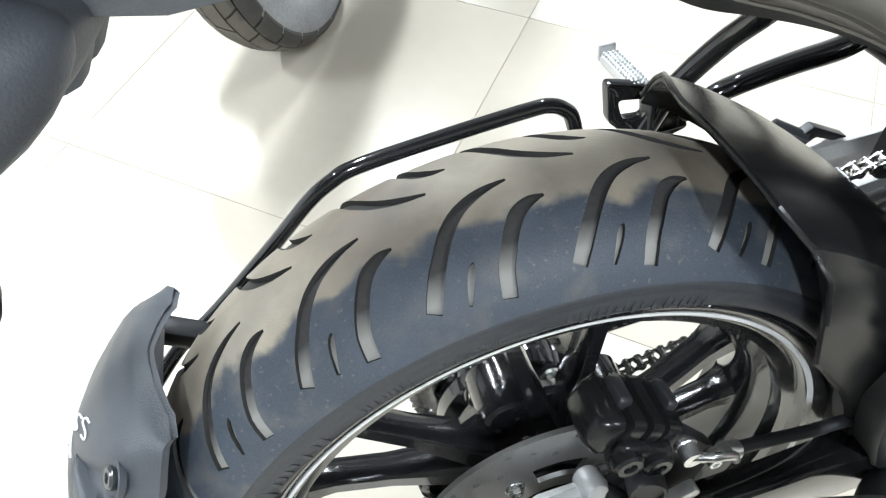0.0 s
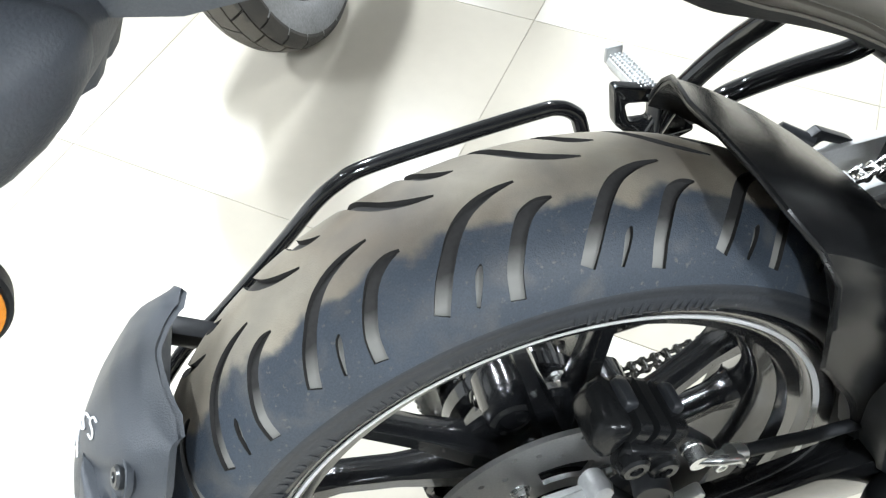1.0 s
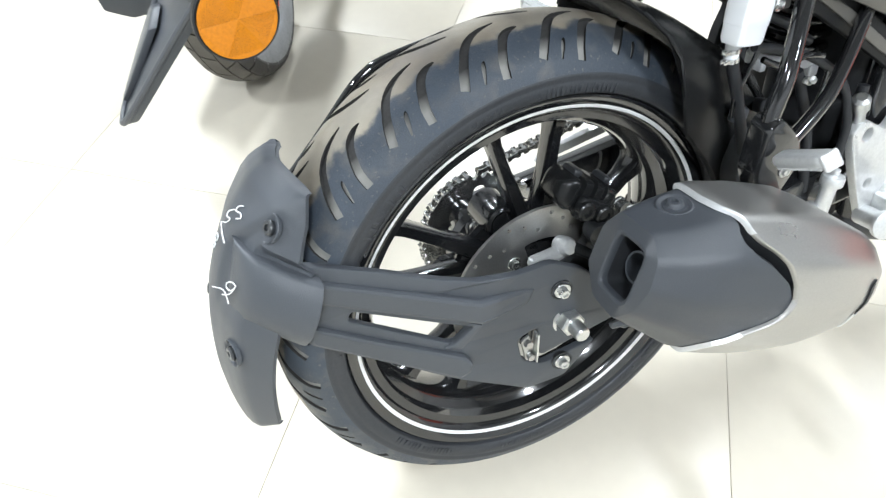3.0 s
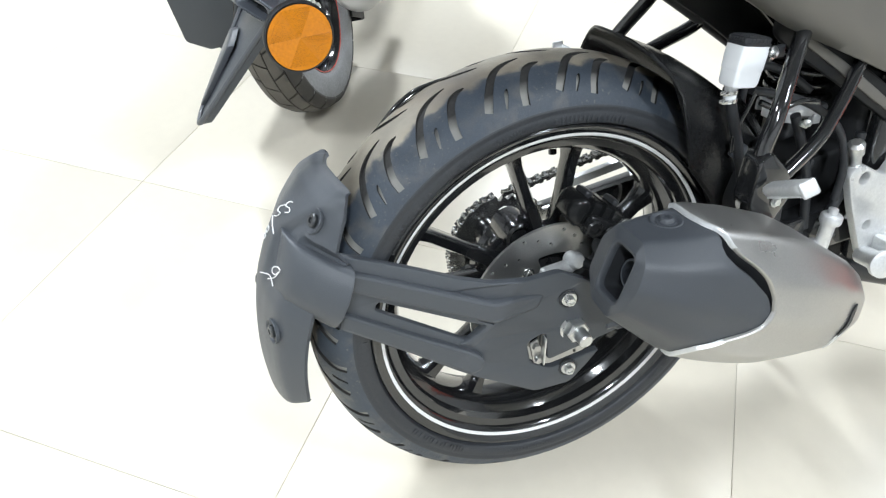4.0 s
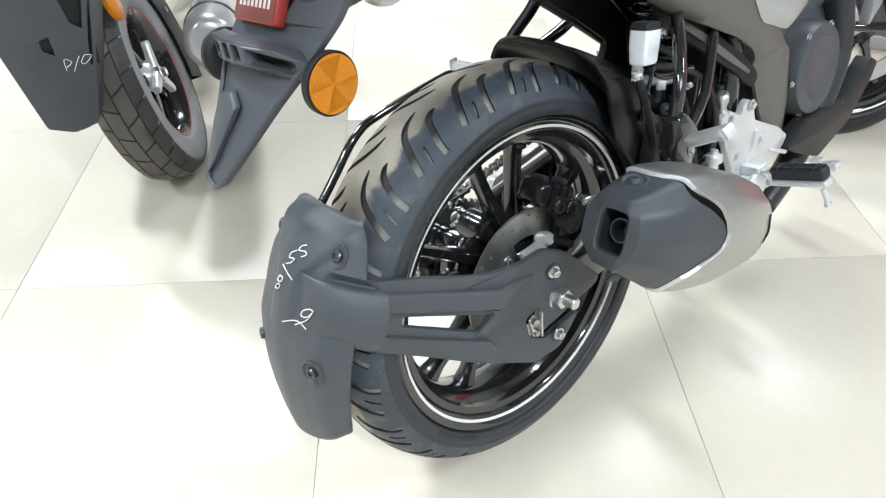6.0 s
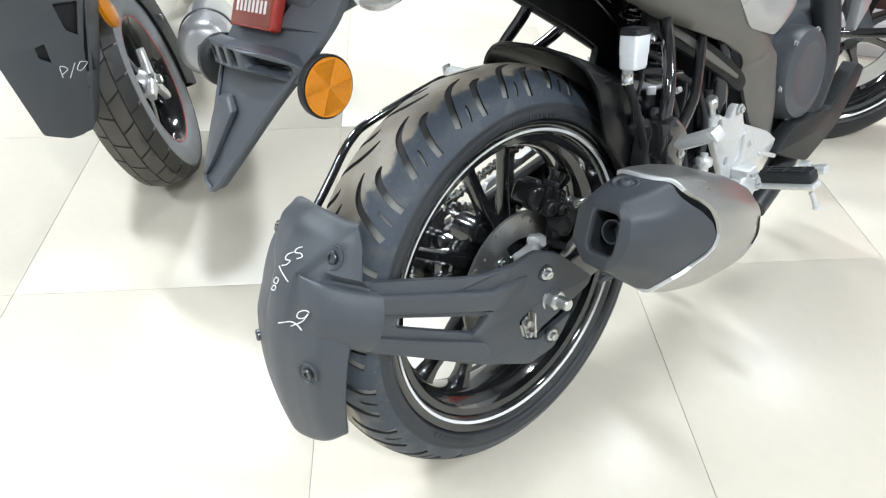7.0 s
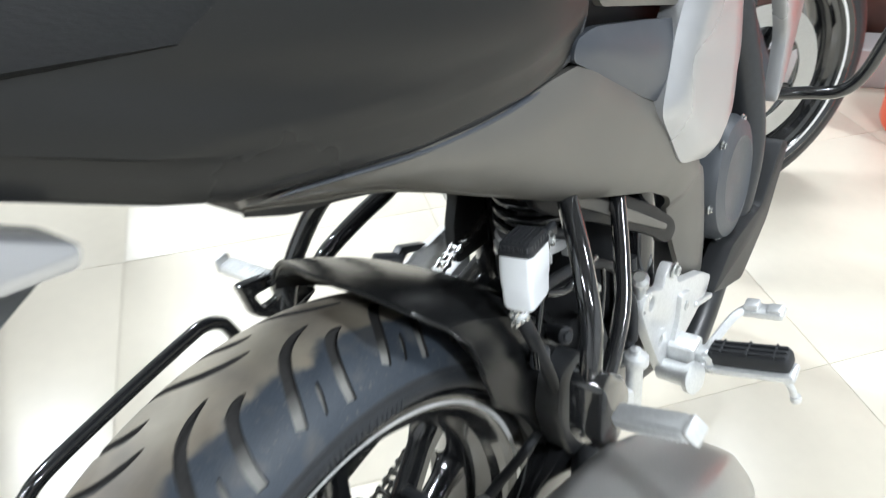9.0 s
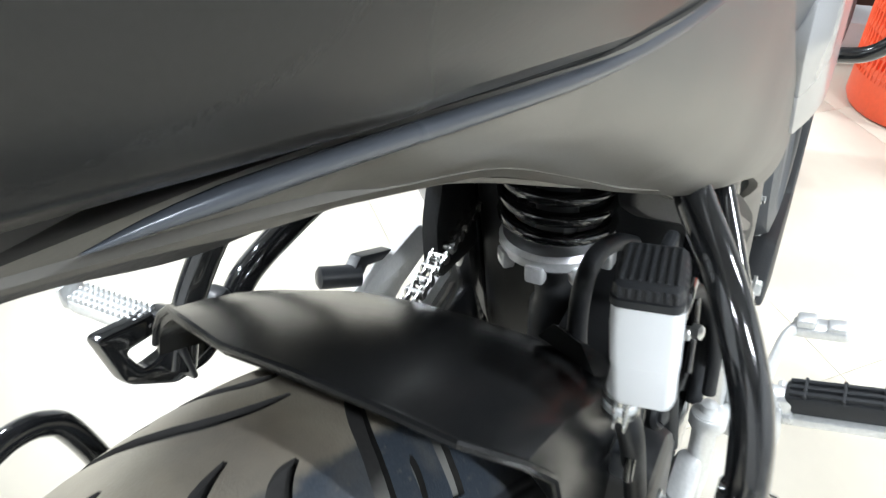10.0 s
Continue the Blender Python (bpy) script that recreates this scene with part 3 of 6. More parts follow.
# swing arm, both legs, and the strip under the chain
for side, out in ((-1, 0), (1, .016)):
    bm = bmesh.new()
    rings = []
    for x, w, h, y, z in ((-.055, .012, .020, .100, 0), (-.045, .013, .026, .100, 0), (.02, .014, .029, .100, .002), (.16, .014, .028, .100, .012), (.34, .016, .032, .098, .026), (.46, .018, .036, .095, .034)):
        shape = round_poly([(-w, -h), (w, -h), (w, h), (-w, h)], .006, 2)
        rings.append([Vector((x, (y + out) * side + u, z + v)) for u, v in shape])
    loft(bm, rings)
    part("swing_arm_leg", bm, BLACK_GLOSS, bike, "black box section swing arm leg")
bm = bmesh.new()
slab(bm, round_poly([(.095, .056), (.40, .096), (.40, .110), (.105, .070)], .003), [], lambda u, v, w: Vector((u, .1000 + w, v)), .010, .001)
part("chain_slider", bm, ALLOY, bike, "bright metal strip beside the chain")

# axle, its nut and the spacer
bm = bmesh.new()
m = facing((0, -.095, 0), (0, -1, 0))
turned(bm, [(0, -.02), (.017, -.02), (.017, .020), (.0185, .0215), (.0185, .0245)], m, 32)
turned(bm, [(.0150, .0245), (.0150, .0355), (.0130, .0375), (.0090, .0378)], m, 6)
turned(bm, [(.0090, .0370), (.0085, .0540), (.0072, .0556), (0, .0556)], m, 24)
part("axle_nut", bm, ZINC, bike, "zinc plated axle nut with threaded end", 30)

# caliper on its bracket
bm = bmesh.new()
slab(bm, round_poly([(-.012, -.020), (.030, -.026), (.108, .020), (.120, .062), (.086, .104), (.058, .098), (.050, .060), (.004, .026)], .008), [],
     lambda u, v, w: Vector((u, -.082 + w, v)), .012, .002)
bracket = part("caliper_bracket", bm, BLACK_SATIN, bike, "black cast caliper bracket")
mc = Matrix.Translation((.050, -.066, .120)) @ Euler((0, radians(120), 0)).to_matrix().to_4x4()
bm = bmesh.new()
rings = []
for h, a, b in ((-.042, .008, .014), (-.039, .013, .019), (-.030, .018, .023), (-.024, .0175, .0225), (-.0225, .0135, .019), (-.0195, .0135, .019), (-.018, .0185, .0235), (-.008, .0190, .0240), (-.0065, .0140, .019), (-.0035, .0140, .019), (-.002, .0190, .0240), (.008, .0185, .0240), (.0095, .0140, .019), (.0125, .0140, .019), (.014, .0180, .023), (.026, .0170, .022), (.034, .012, .018), (.038, .008, .013)):
    rings.append([mc @ Vector((u, v, h)) for u, v in round_poly([(-a, -b), (a, -b), (a, b), (-a, b)], .007, 3)])
loft(bm, rings)
caliper = part("brake_caliper", bm, FENDER, bike, "black hydraulic brake caliper")
bm = bmesh.new()
rounded_box(bm, mc @ Matrix.Translation((.009, -.024, .002)), .026, .014, .044, .005)
part("piston_housing", bm, FENDER, caliper)
for k in (-1, 1):
    bm = bmesh.new()
    turned(bm, [(0, -.004), (.0110, -.004), (.0110, .003), (.009, .005), (.005, .005), (.0045, .003), (0, .003)], mc @ Matrix.Translation((.010, -.0315, .002 + k * .013)) @ pose(0, 0, 0, 90), 24)
    part("piston_cover", bm, FENDER, caliper)
for z, s in ((.022, .010), (-.020, .012)):
    bm = bmesh.new()
    rounded_box(bm, mc @ Matrix.Translation((-.018, .004, z)), .012, .024, s, .003)
    part("caliper_lug", bm, BLACK_SATIN, caliper)
for x, z in ((.081, .107), (.104, .082)):
    bolt("caliper_bolt", (x, -.093, z), (0, -1, 0), .0055, caliper, ZINC, .008)
bm = bmesh.new()
rounded_box(bm, Matrix.Translation((-.003, -.0830, .0625)) @ pose(0, 0, 0, 0, -4, 0), .046, .015, .017, .0065)
turned(bm, [(0, -.010), (.0105, -.010), (.0110, .004), (.008, .010), (.0045, .011), (0, .011)], facing((.019, -.084, .070), (.1, -1, .35)), 20)
part("slide_pin", bm, ALLOY, bracket, "cast alloy slide pin boss")
bm = bmesh.new()
tube(bm, [(.022, -.086, .070), (.034, -.094, .064), (.050, -.104, .052)], lambda t: .0072 - .0018 * t, 14)
part("pin_boot", bm, RUBBER_SOFT, bracket, "black rubber boot of the slide pin")
bm = bmesh.new()
turned(bm, [(0, -.022), (.0135, -.022), (.0135, -.002), (.0125, .0), (.0105, .0), (.0100, -.002), (0, -.002)], facing((.048, -.110, .087), (-.25, -1, .1)), 28)
part("piston_cap", bm, BLACK_SATIN, caliper, "round black piston cap")
bm = bmesh.new()
tube(bm, [(.081, -.102, .107), (.096, -.106, .106), (.112, -.104, .096), (.120, -.100, .080)], .0036, 10)
for c, l in (((.081, -.099, .107), (0, -1, 0)), ((.116, -.096, .088), (1, .1, -.5))):
    turned(bm, [(0, -.006), (.0075, -.006), (.0075, .006), (0, .006)], facing(c, l), 16)
part("brake_pipe", bm, ZINC, caliper, "steel brake pipe with banjo fittings")
bm = bmesh.new()
tube(bm, [(.116, -.096, .088), (.150, -.094, .080), (.20, -.092, .070), (.30, -.090, .070), (.36, -.085, .12)], .0050, 10)
part("brake_hose", bm, RUBBER_SOFT, caliper, "black brake hose")
bm = bmesh.new()
slab(bm, round_poly([(.046, .034), (.060, .030), (.086, .040), (.098, .050), (.092, .058), (.074, .048)], .004, 3), [], lambda u, v, w: Vector((u, -.104 + w, v)), .010, .002)
part("bracket_arm", bm, ALLOY, bracket, "bright cast arm of the caliper bracket")

# ---- tyre hugger on the rear ----
# rows of (degrees round the axle, half width, radius along the middle crease, radius of the skirt)
STATIONS = [(137.6, .062, .332, .316), (139.0, .071, .338, .314), (142, .080, .345, .309), (149, .088, .351, .303), (157, .0905, .3545, .306),
            (165, .0905, .3565, .311), (173, .0870, .3580, .316), (181, .081, .3605, .321), (186.5, .076, .3625, .325), (187.6, .072, .359, .328)]
MID = .010


def hugger_row(deg):
    return [float(np.interp(deg, [q[0] for q in STATIONS], [q[k] for q in STATIONS])) for k in (1, 2, 3)]


def hugger_r(deg, u):
    """Radius of the outer skin: a shallow roof with a crease along the middle, screw pads and turned-down skirts."""
    hw, rc, re = hugger_row(deg)
    v = abs(u)
    drop = float(np.interp(v, [0, .10, .40, .66, .74], [0, .0006, .0052, .0112, .0142]))
    if v > .74:
        drop += (rc - .0142 - re) * float(np.interp(v, [.74, .80, .86, .93, 1], [0, .12, .34, .68, 1]))
    line = 151 - (v - .26) / .69 * 12
    if v > .2 and deg > line:
        drop += .0055 * min(1, (deg - line) / 1.6) * min(1, max(0, (164 - deg) / 6)) * min(1, (v - .2) / .1) * min(1, max(0, (1 - v) / .12))
    if u < -.62 and 149 < deg < 154:
        drop += .016 * min(1, (deg - 149) / .7) * min(1, (154 - deg) / .8) * min(1, (-.62 - u) / .12)
    return rc - drop


bm = bmesh.new()
rings = []
ACROSS = [k / 24 for k in range(-24, 25)]
for deg in [137.6, 137.9, 138.3] + [138.9 + .8 * k for k in range(61)] + [187.3, 187.6]:
    hw = hugger_row(deg)[0]
    end = (deg - 137.6) / .8 if deg < 138.4 else (187.6 - deg) / .6 if deg > 187 else 1
    tuck = .004 * (1 - min(1, end)) ** 2
    outer, inner = [], []
    for u in ACROSS:
        # the tail end reaches lowest along the middle
        a = radians(deg + max(0, deg - 165) / 22.6 * 3.0 * (1 - u * u))
        r = hugger_r(deg, u) - tuck
        wide = hw * (1 + .06 * max(0, u) * math.exp(-((deg - 151) / 9) ** 2))
        outer.append(Vector((r * math.cos(a), MID + u * wide, r * math.sin(a))))
        inner.append(Vector(((r - .0042) * math.cos(a), MID + u * (wide - .0032), (r - .0042) * math.sin(a))))
    rings.append(outer + inner[::-1])
# the upper end is closed by a lip that turns in towards the tyre
lip = []
for u in ACROSS:
    a, r = radians(138.8), .317
    lip.append(Vector((r * math.cos(a), MID + u * .0655, r * math.sin(a))))
n = len(ACROSS)
rings.insert(0, lip + [p * .994 for p in lip[::-1]])
loft(bm, rings)
hugger = part("tyre_hugger", bm, GREY_PLASTIC, bike, "charcoal moulded plastic tyre hugger", 30)
for deg, y, d in ((145.4, -.0497, (-.78, -.24, .55)), (169.5, -.0493, (-.95, -.24, .16)), (145.4, .0700, (-.76, .34, .52)), (170.0, .0705, (-.93, .34, .16))):
    r = hugger_r(deg, (y - MID) / hugger_row(deg)[0]) + .0006
    p = (r * math.cos(radians(deg)), y, r * math.sin(radians(deg)))
    bm = bmesh.new()
    m = facing(Vector(p), d)
    small = p[1] > 0
    turned(bm, [(0, -.002), (.004, -.002), (.004, .002), (0, .002)] if small else [(0, -.003), (.0140, -.003), (.0150, .0012), (.0143, .0020), (.0132, .0012), (.0122, -.001), (0, -.001)], m, 28)
    part("screw_seat", bm, GREY_PLASTIC, hugger)
    bm = bmesh.new()
    turned(bm, [(0, -.001), (.0076, -.001), (.0076, .0026), (.0060, .0042), (.0034, .0042), (.0030, .0020), (0, .0020)], m, 20)
    part("screw", bm, DARK_STEEL, hugger, "small dark socket screw")

# moulded sleeve where the carrier arm meets the hugger
bm = bmesh.new()
rings = []
for k, out, back in ((-2, -.022, .030), (-1.6, -.034, .020), (-.8, -.052, .006), (0, -.066, -.010), (.35, -.079, -.030), (.7, -.090, -.055), (.93, -.0955, -.066), (1.0, -.0965, -.070), (1.02, -.0945, -.073)):
    top, low = Vector((-.291, 0, .1630)).lerp(Vector((-.2437, 0, .1365)), k), Vector((-.3235, 0, .100)).lerp(Vector((-.279, 0, .0670)), k)
    if k < 0:
        r = .3375 - .0070 * k if k > -1.9 else .3465
        top, low = Vector((-.8724, 0, .4888)) * r, Vector((-.9555, 0, .2951)) * r
    tall = (top - low).length
    e = 0 if k < 1.01 else .003
    swell = .006 if k >= 0 else .003
    shape = round_poly([(0 + e, out + .020), (tall * .10, out + .006), (tall * .30, out - swell * .6), (tall * .58, out - swell), (tall * .82, out - swell * .35), (tall * .97 - e, out + .004), (tall - e, out + .010), (tall - e, back), (0 + e, back)], .009, 4)
    rings.append([low.lerp(top, a / tall) + Vector((0, b, 0)) for a, b in shape])
loft(bm, rings)
part("mount_sleeve", bm, GREY_PLASTIC, hugger, angle=50)

ARM_Y = lambda u: -.127 - .14 * u if u > -.1 else -.113 + .24 * (-.1 - u)
outer = [(-.262, .152), (-.245, .146), (-.189, .124), (-.132, .099), (-.098, .088), (-.056, .082), (-.019, .086), (.017, .066), (.074, .000), (.066, -.012), (.028, -.024), (-.034, -.043),
         (-.036, .002), (-.059, -.008), (-.055, -.041), (-.031, -.056), (.034, -.040), (.017, -.062), (-.005, -.086), (-.050, -.090), (-.128, -.045), (-.149, -.031), (-.208, .012), (-.265, .053), (-.284, .068)]
slot = [(-.223, .083), (-.110, .029), (-.129, .010), (-.228, .072)]
bm = bmesh.new()
slab(bm, round_poly(outer, .007, 3), [round_poly(slot, .004, 2)[::-1]], lambda u, v, w: Vector((u, ARM_Y(u) + .0055 + w, v)), .0085, .0025)
arm = part("hugger_arm", bm, GREY_PLASTIC, bike, "charcoal forked carrier arm of the hugger", 24)
# two raised beams with sloping flanks, the upper one fading out towards the axle
for line, rise in (([(-.258, .136), (-.179, .101), (-.099, .065), (-.047, .062), (-.036, .058), (-.046, .040), (-.100, .035), (-.184, .073), (-.263, .110)], .0085),
                   ([(-.266, .080), (-.197, .038), (-.120, -.006), (-.111, -.021), (-.116, -.033), (-.129, -.039), (-.201, .010), (-.270, .056)], .0075)):
    bm = bmesh.new()
    slab(bm, round_poly(line, .004, 2), [], lambda u, v, w: Vector((u, ARM_Y(u) + .006 - rise * min(1, max(.25, (-.030 - u) / .06)) + w, v)), rise + .002, .0045)
    part("stiffening_rib", bm, GREY_PLASTIC, arm, angle=20)
bm = bmesh.new()
slab(bm, round_poly([(-.124, .046), (-.098, .032), (-.122, .004), (-.140, .010), (-.129, .013), (-.108, .0315)], .002, 2), [], lambda u, v, w: Vector((u, ARM_Y(u) + .0015 + w, v)), .006, .0015)
part("slot_flange", bm, GREY_PLASTIC, arm)
for x, z in ((-.0085, .0465), (-.0085, -.0595)):
    bm = bmesh.new()
    turned(bm, [(.0, -.004), (.0115, -.004), (.0125, .0010), (.0110, .0010), (.0100, -.0015), (0, -.0015)], facing((x, ARM_Y(x) + .005, z), (-.14, -1, 0)), 28)
    part("bolt_seat", bm, BLACK_SATIN, arm)
    bolt("arm_bolt", (x, ARM_Y(x) + .0035, z), (-.14, -1, 0), .0062, arm, ZINC, .0075)
bm = bmesh.new()
slab(bm, round_poly([(-.057, -.010), (-.046, -.004), (-.042, -.040), (-.052, -.042)], .003), [], lambda u, v, w: Vector((u, -.1165 + w, v)), .003, .001)
turned(bm, [(0, 0), (.005, 0), (.005, .006), (0, .006)], facing((-.050, -.1165, -.014), (0, -1, 0)), 6)
turned(bm, [(0, 0), (.004, 0), (.004, .006), (0, .006)], facing((-.048, -.1165, -.034), (0, -1, 0)), 12)
adjuster = part("chain_adjuster", bm, CHAIN_STEEL, bike, "grey steel chain adjuster plate")
bm = bmesh.new()
rounded_box(bm, Matrix.Translation((-.0415, -.121, -.020)) @ pose(0, 0, 0, 0, 5, 0), .0022, .010, .040, .0006)
part("adjuster_edge", bm, ZINC, adjuster, "bright folded edge")

# marker strokes on the hugger
def stroke(pts, w=.0009):
    bm = bmesh.new()
    tube(bm, pts, w, 6, 5)
    part("marker_stroke", bm, WHITE_INK, hugger, "white paint marker stroke")


def on_hugger(deg, y):
    rr = max(hugger_r(deg, (y - MID) / hugger_row(deg)[0]), float(np.interp(y, [-.052, -.034, -.022, -.020], [.3431, .3487, .3465, .30])) if deg > 151 else 0) + .0010
    return (rr * math.cos(radians(deg)), y, rr * math.sin(radians(deg)))


for mark in ([(145.7, -0.0119), (146.3, -0.0057), (147.2, -0.0046), (146.9, -0.0136), (147.4, -0.0170), (148.1, -0.0107)],
             [(147.3, -0.0019), (148.3, 0.0061), (149.2, 0.0061), (149.0, -0.0021), (150.0, 0.0020), (150.6, 0.0095)],
             [(151.1, 0.0156), (152.0, 0.0040), (152.9, -0.0075)],
             [(153.3, 0.0162), (154.4, 0.0201), (154.4, 0.0123), (153.4, 0.0097), (153.3, 0.0162)],
             [(155.1, 0.0188), (156.1, 0.0217), (155.8, 0.0143), (155.0, 0.0126), (155.1, 0.0188)],
             [(156.6, -0.0483), (156.5, -0.0425), (157.4, -0.0336), (158.6, -0.0308), (158.2, -0.0406), (156.9, -0.0473), (158.9, -0.0398), (161.2, -0.0193)],
             [(161.6, -0.0009), (160.5, -0.0160), (160.2, -0.0278), (160.7, -0.0399)]):
    stroke([on_hugger(d, y) for d, y in mark], .0007)

# ---- hoop on the left of the tyre ----
bm = bmesh.new()
tube(bm, [(-.285, .085, .100), (-.262, .112, .108), (-.232, .120, .125), (-.193, .120, .159), (-.158, .120, .191), (-.130, .120, .218), (-.110, .120, .232), (-.086, .120, .2410), (-.014, .120, .250),
          (.045, .120, .2555), (.062, .120, .2555), (.074, .119, .250), (.080, .116, .240), (.083, .108, .205), (.085, .100, .12)], .0062, 14)
part("wheel_guard_hoop", bm, BLACK_GLOSS, bike, "gloss black bent tube guard")
bm = bmesh.new()
rounded_box(bm, Matrix.Translation((-.250, .104, .132)) @ pose(0, 0, 0, 0, 35, 0), .050, .022, .016, .004)
rounded_box(bm, Matrix.Translation((-.285, .078, .130)) @ pose(0, 0, 0, 0, 35, 0), .020, .034, .040, .004)
rounded_box(bm, Matrix.Translation((-.300, .052, .120)) @ pose(0, 0, 0, 0, 22, 0), .024, .052, .070, .005)
part("hoop_clamp", bm, BLACK_SATIN, bike, "black clamp of the guard hoop")

# ---- inner mudguard ahead of the tyre ----
bm = bmesh.new()
rings = []
CROSS = [(-.094, .226), (-.097, .255), (-.099, .285), (-.095, .302), (-.078, .314), (-.045, .319), (-.015, .320), (.020, .3195), (.050, .317), (.076, .311), (.090, .302), (.096, .292), (.0965, .284)]
for k in range(25):
    t = k / 24
    ring = []
    inner = [(y * .955, r - .0035) for y, r in CROSS][::-1]
    for y, r in CROSS + inner:
        end = float(np.interp(r, [.217, .250, .285, .302, .316], [42, 53.5, 61.5, 66.5, 70.6]))
        if y > .03:
            end = 70.6 - 6 * (y - .03) / .065
        start = float(np.interp(y, [-.095, -.06, .0], [2, -4, -14]))
        deg = start + (end - start) * t
        lift = .006 * max(0, t - .8) / .2 + (.03 * max(0, .25 - t)) + .006 * math.sin(math.pi * t)
        a = radians(deg)
        ring.append(Vector(((r + lift) * math.cos(a), y, (r + lift) * math.sin(a))))
    rings.append(ring)
loft(bm, rings)
fender = part("inner_mudguard", bm, FENDER, bike, "matt black inner mudguard over the tyre", 40)
bm = bmesh.new()
tube(bm, [p + Vector((0, 0, .0002)) for p in rings[-1][1:len(CROSS)]], .0021, 8, 1)
part("rolled_edge", bm, FENDER, fender)
bm = bmesh.new()
rise = []
for k in range(9):
    a = radians(4 + 42 * k / 8)
    rise.append([Vector(((r + lift) * math.cos(a), y, (r + lift) * math.sin(a))) for y, r, lift in ((-.088, .313, .002), (-.078, .318, .010), (-.062, .322, .012), (-.056, .322, .004))])
loft(bm, rise)
part("stiffening_step", bm, FENDER, fender)

# ---- silencer ----
AX0, AXD, AXU = Vector((-.014, -.217, .147)), Vector((.919, -.050, -.390)).normalized(), Vector((.39, 0, .919)).normalized()
AXS = AXU.cross(AXD).normalized()
if AXS.y > 0:
    AXS = -AXS
CAN = [(0, .042, .037), (.006, .0445, .042), (.030, .0530, .053), (.050, .0610, .0575), (.075, .0708, .061), (.13, .075, .065), (.19, .074, .066), (.225, .067, .061), (.268, .056, .052), (.301, .040, .038), (.320, .022, .022)]


CAN_SHAPE = round_poly([(1.05, .02), (.93, .60), (.52, .96), (-.62, .94), (-1.0, .42), (-1.0, -.45), (-.42, -.98), (.40, -1.02), (.86, -.58)], .13, 3)


def CAN_R(deg):
    """Radius of the faceted cross section at an angle."""
    a = radians(deg)
    d = Vector((math.cos(a), math.sin(a)))
    best = 1.0
    for p, q in zip(CAN_SHAPE, CAN_SHAPE[1:] + CAN_SHAPE[:1]):
        p, q = Vector(p), Vector(q)
        e = q - p
        den = d.x * e.y - d.y * e.x
        if abs(den) > 1e-9:
            t = (p.x * e.y - p.y * e.x) / den
            k = (p.x * d.y - p.y * d.x) / den
            if t > 0 and -1e-6 <= k <= 1 + 1e-6:
                best = t
    return best


def can_point(s, phi, grow=0.0):
    h = float(np.interp(s, [c[0] for c in CAN], [c[1] for c in CAN])) + grow
    w = float(np.interp(s, [c[0] for c in CAN], [c[2] for c in CAN])) + grow
    k = CAN_R(math.degrees(phi))
    return AX0 + AXD * s + AXS * (w * k * math.cos(phi)) + AXU * (h * k * math.sin(phi))


def seam(phi, keys=((-180, .115), (-120, .100), (-85, .088), (-60, .088), (-38, .092), (-24, .110), (-12, .130), (-4, .139), (8, .142), (18, .137), (30, .122), (38, .106), (44, .091), (52, .080), (62, .073), (78, .067), (98, .064), (126, .064), (132, .072), (142, .095), (180, .115))):
    """Where the metal cover starts, along the axis; phi 0 faces outwards, a quarter turn is up."""
    return float(np.interp(math.degrees(phi), [k[0] for k in keys], [k[1] for k in keys]))


def gap(phi):
    """Width of the dark gap between the cap and the cover."""
    return float(np.interp(math.degrees(phi), [0, 12, 20, 30, 36, 46, 56, 66], [-.002, .0005, .005, .016, .021, .012, .003, -.002]))


N = 128
PHI = [(-math.pi + 2 * math.pi * k / N) for k in range(N)]


def port(s, p, k):
    """The outlet: a tall square hole with round corners."""
    e = 2 / 5.5
    c, q = math.cos(p), math.sin(p)
    return AX0 + AXD * s + AXS * (.005 + .0200 * k * math.copysign(abs(c) ** e, c)) + AXU * (.001 + .0265 * k * math.copysign(abs(q) ** e, q))


bm = bmesh.new()
rings = []
for s, k in ((.006, .925), (.004, .93), (.0008, .96), (-.0005, 1.0), (-.0010, 1.10)):
    rings.append([port(s, p, k) for p in PHI])
for t in [0.0, .03, .08, .16, .26, .38, .5, .65, .8, .92, .985, 1.0]:
    rings.append([can_point(.003 + (seam(p) - gap(p) - .003) * t, p, 0) for p in PHI])
rings.append([can_point(seam(p) - gap(p) + .004, p, -.012) for p in PHI])
loft(bm, rings, cap=False)
cap = part("silencer_end_cap", bm, CAP_PLASTIC, bike, "charcoal silencer end cap with square outlet", 22)
bm = bmesh.new()
turned(bm, [(.0150, 0), (.0150, .030), (.0130, .030), (.0130, .006), (0, .006)], facing(AX0 + AXD * .048 + AXU * .001 + AXS * .004, -AXD), 32)
part("outlet_pipe", bm, CAP_PLASTIC, cap, "dark tail pipe inside the cap")
bm = bmesh.new()
loft(bm, [[port(s, p, k) for p in PHI] for s, k in ((.050, .30), (.050, .60), (.048, .86), (.030, .90), (.006, .925))], cap=False)
part("outlet_lining", bm, RUBBER_SOFT, cap, "black lining of the outlet")
bm = bmesh.new()
loft(bm, [[can_point(min(.30, seam(p) + d), p, g) for p in PHI] for d, g in ((-.03, -.013), (.002, -.013), (.0025, .0005))], cap=False)
part("gap_liner", bm, RUBBER_SOFT, cap, "black liner in the gap")
bm = bmesh.new()
rings = []
for t in [0, .02, .05, .12, .22, .34, .48, .62, .76, .88, .95, 1.0]:
    rings.append([can_point(seam(p) + .0030 + (.319 - seam(p) - .0030) * t, p, .0045) for p in PHI])
loft(bm, rings, cap=False)
cover = part("silencer_cover", bm, BRUSHED, bike, "brushed metal silencer cover", 32)
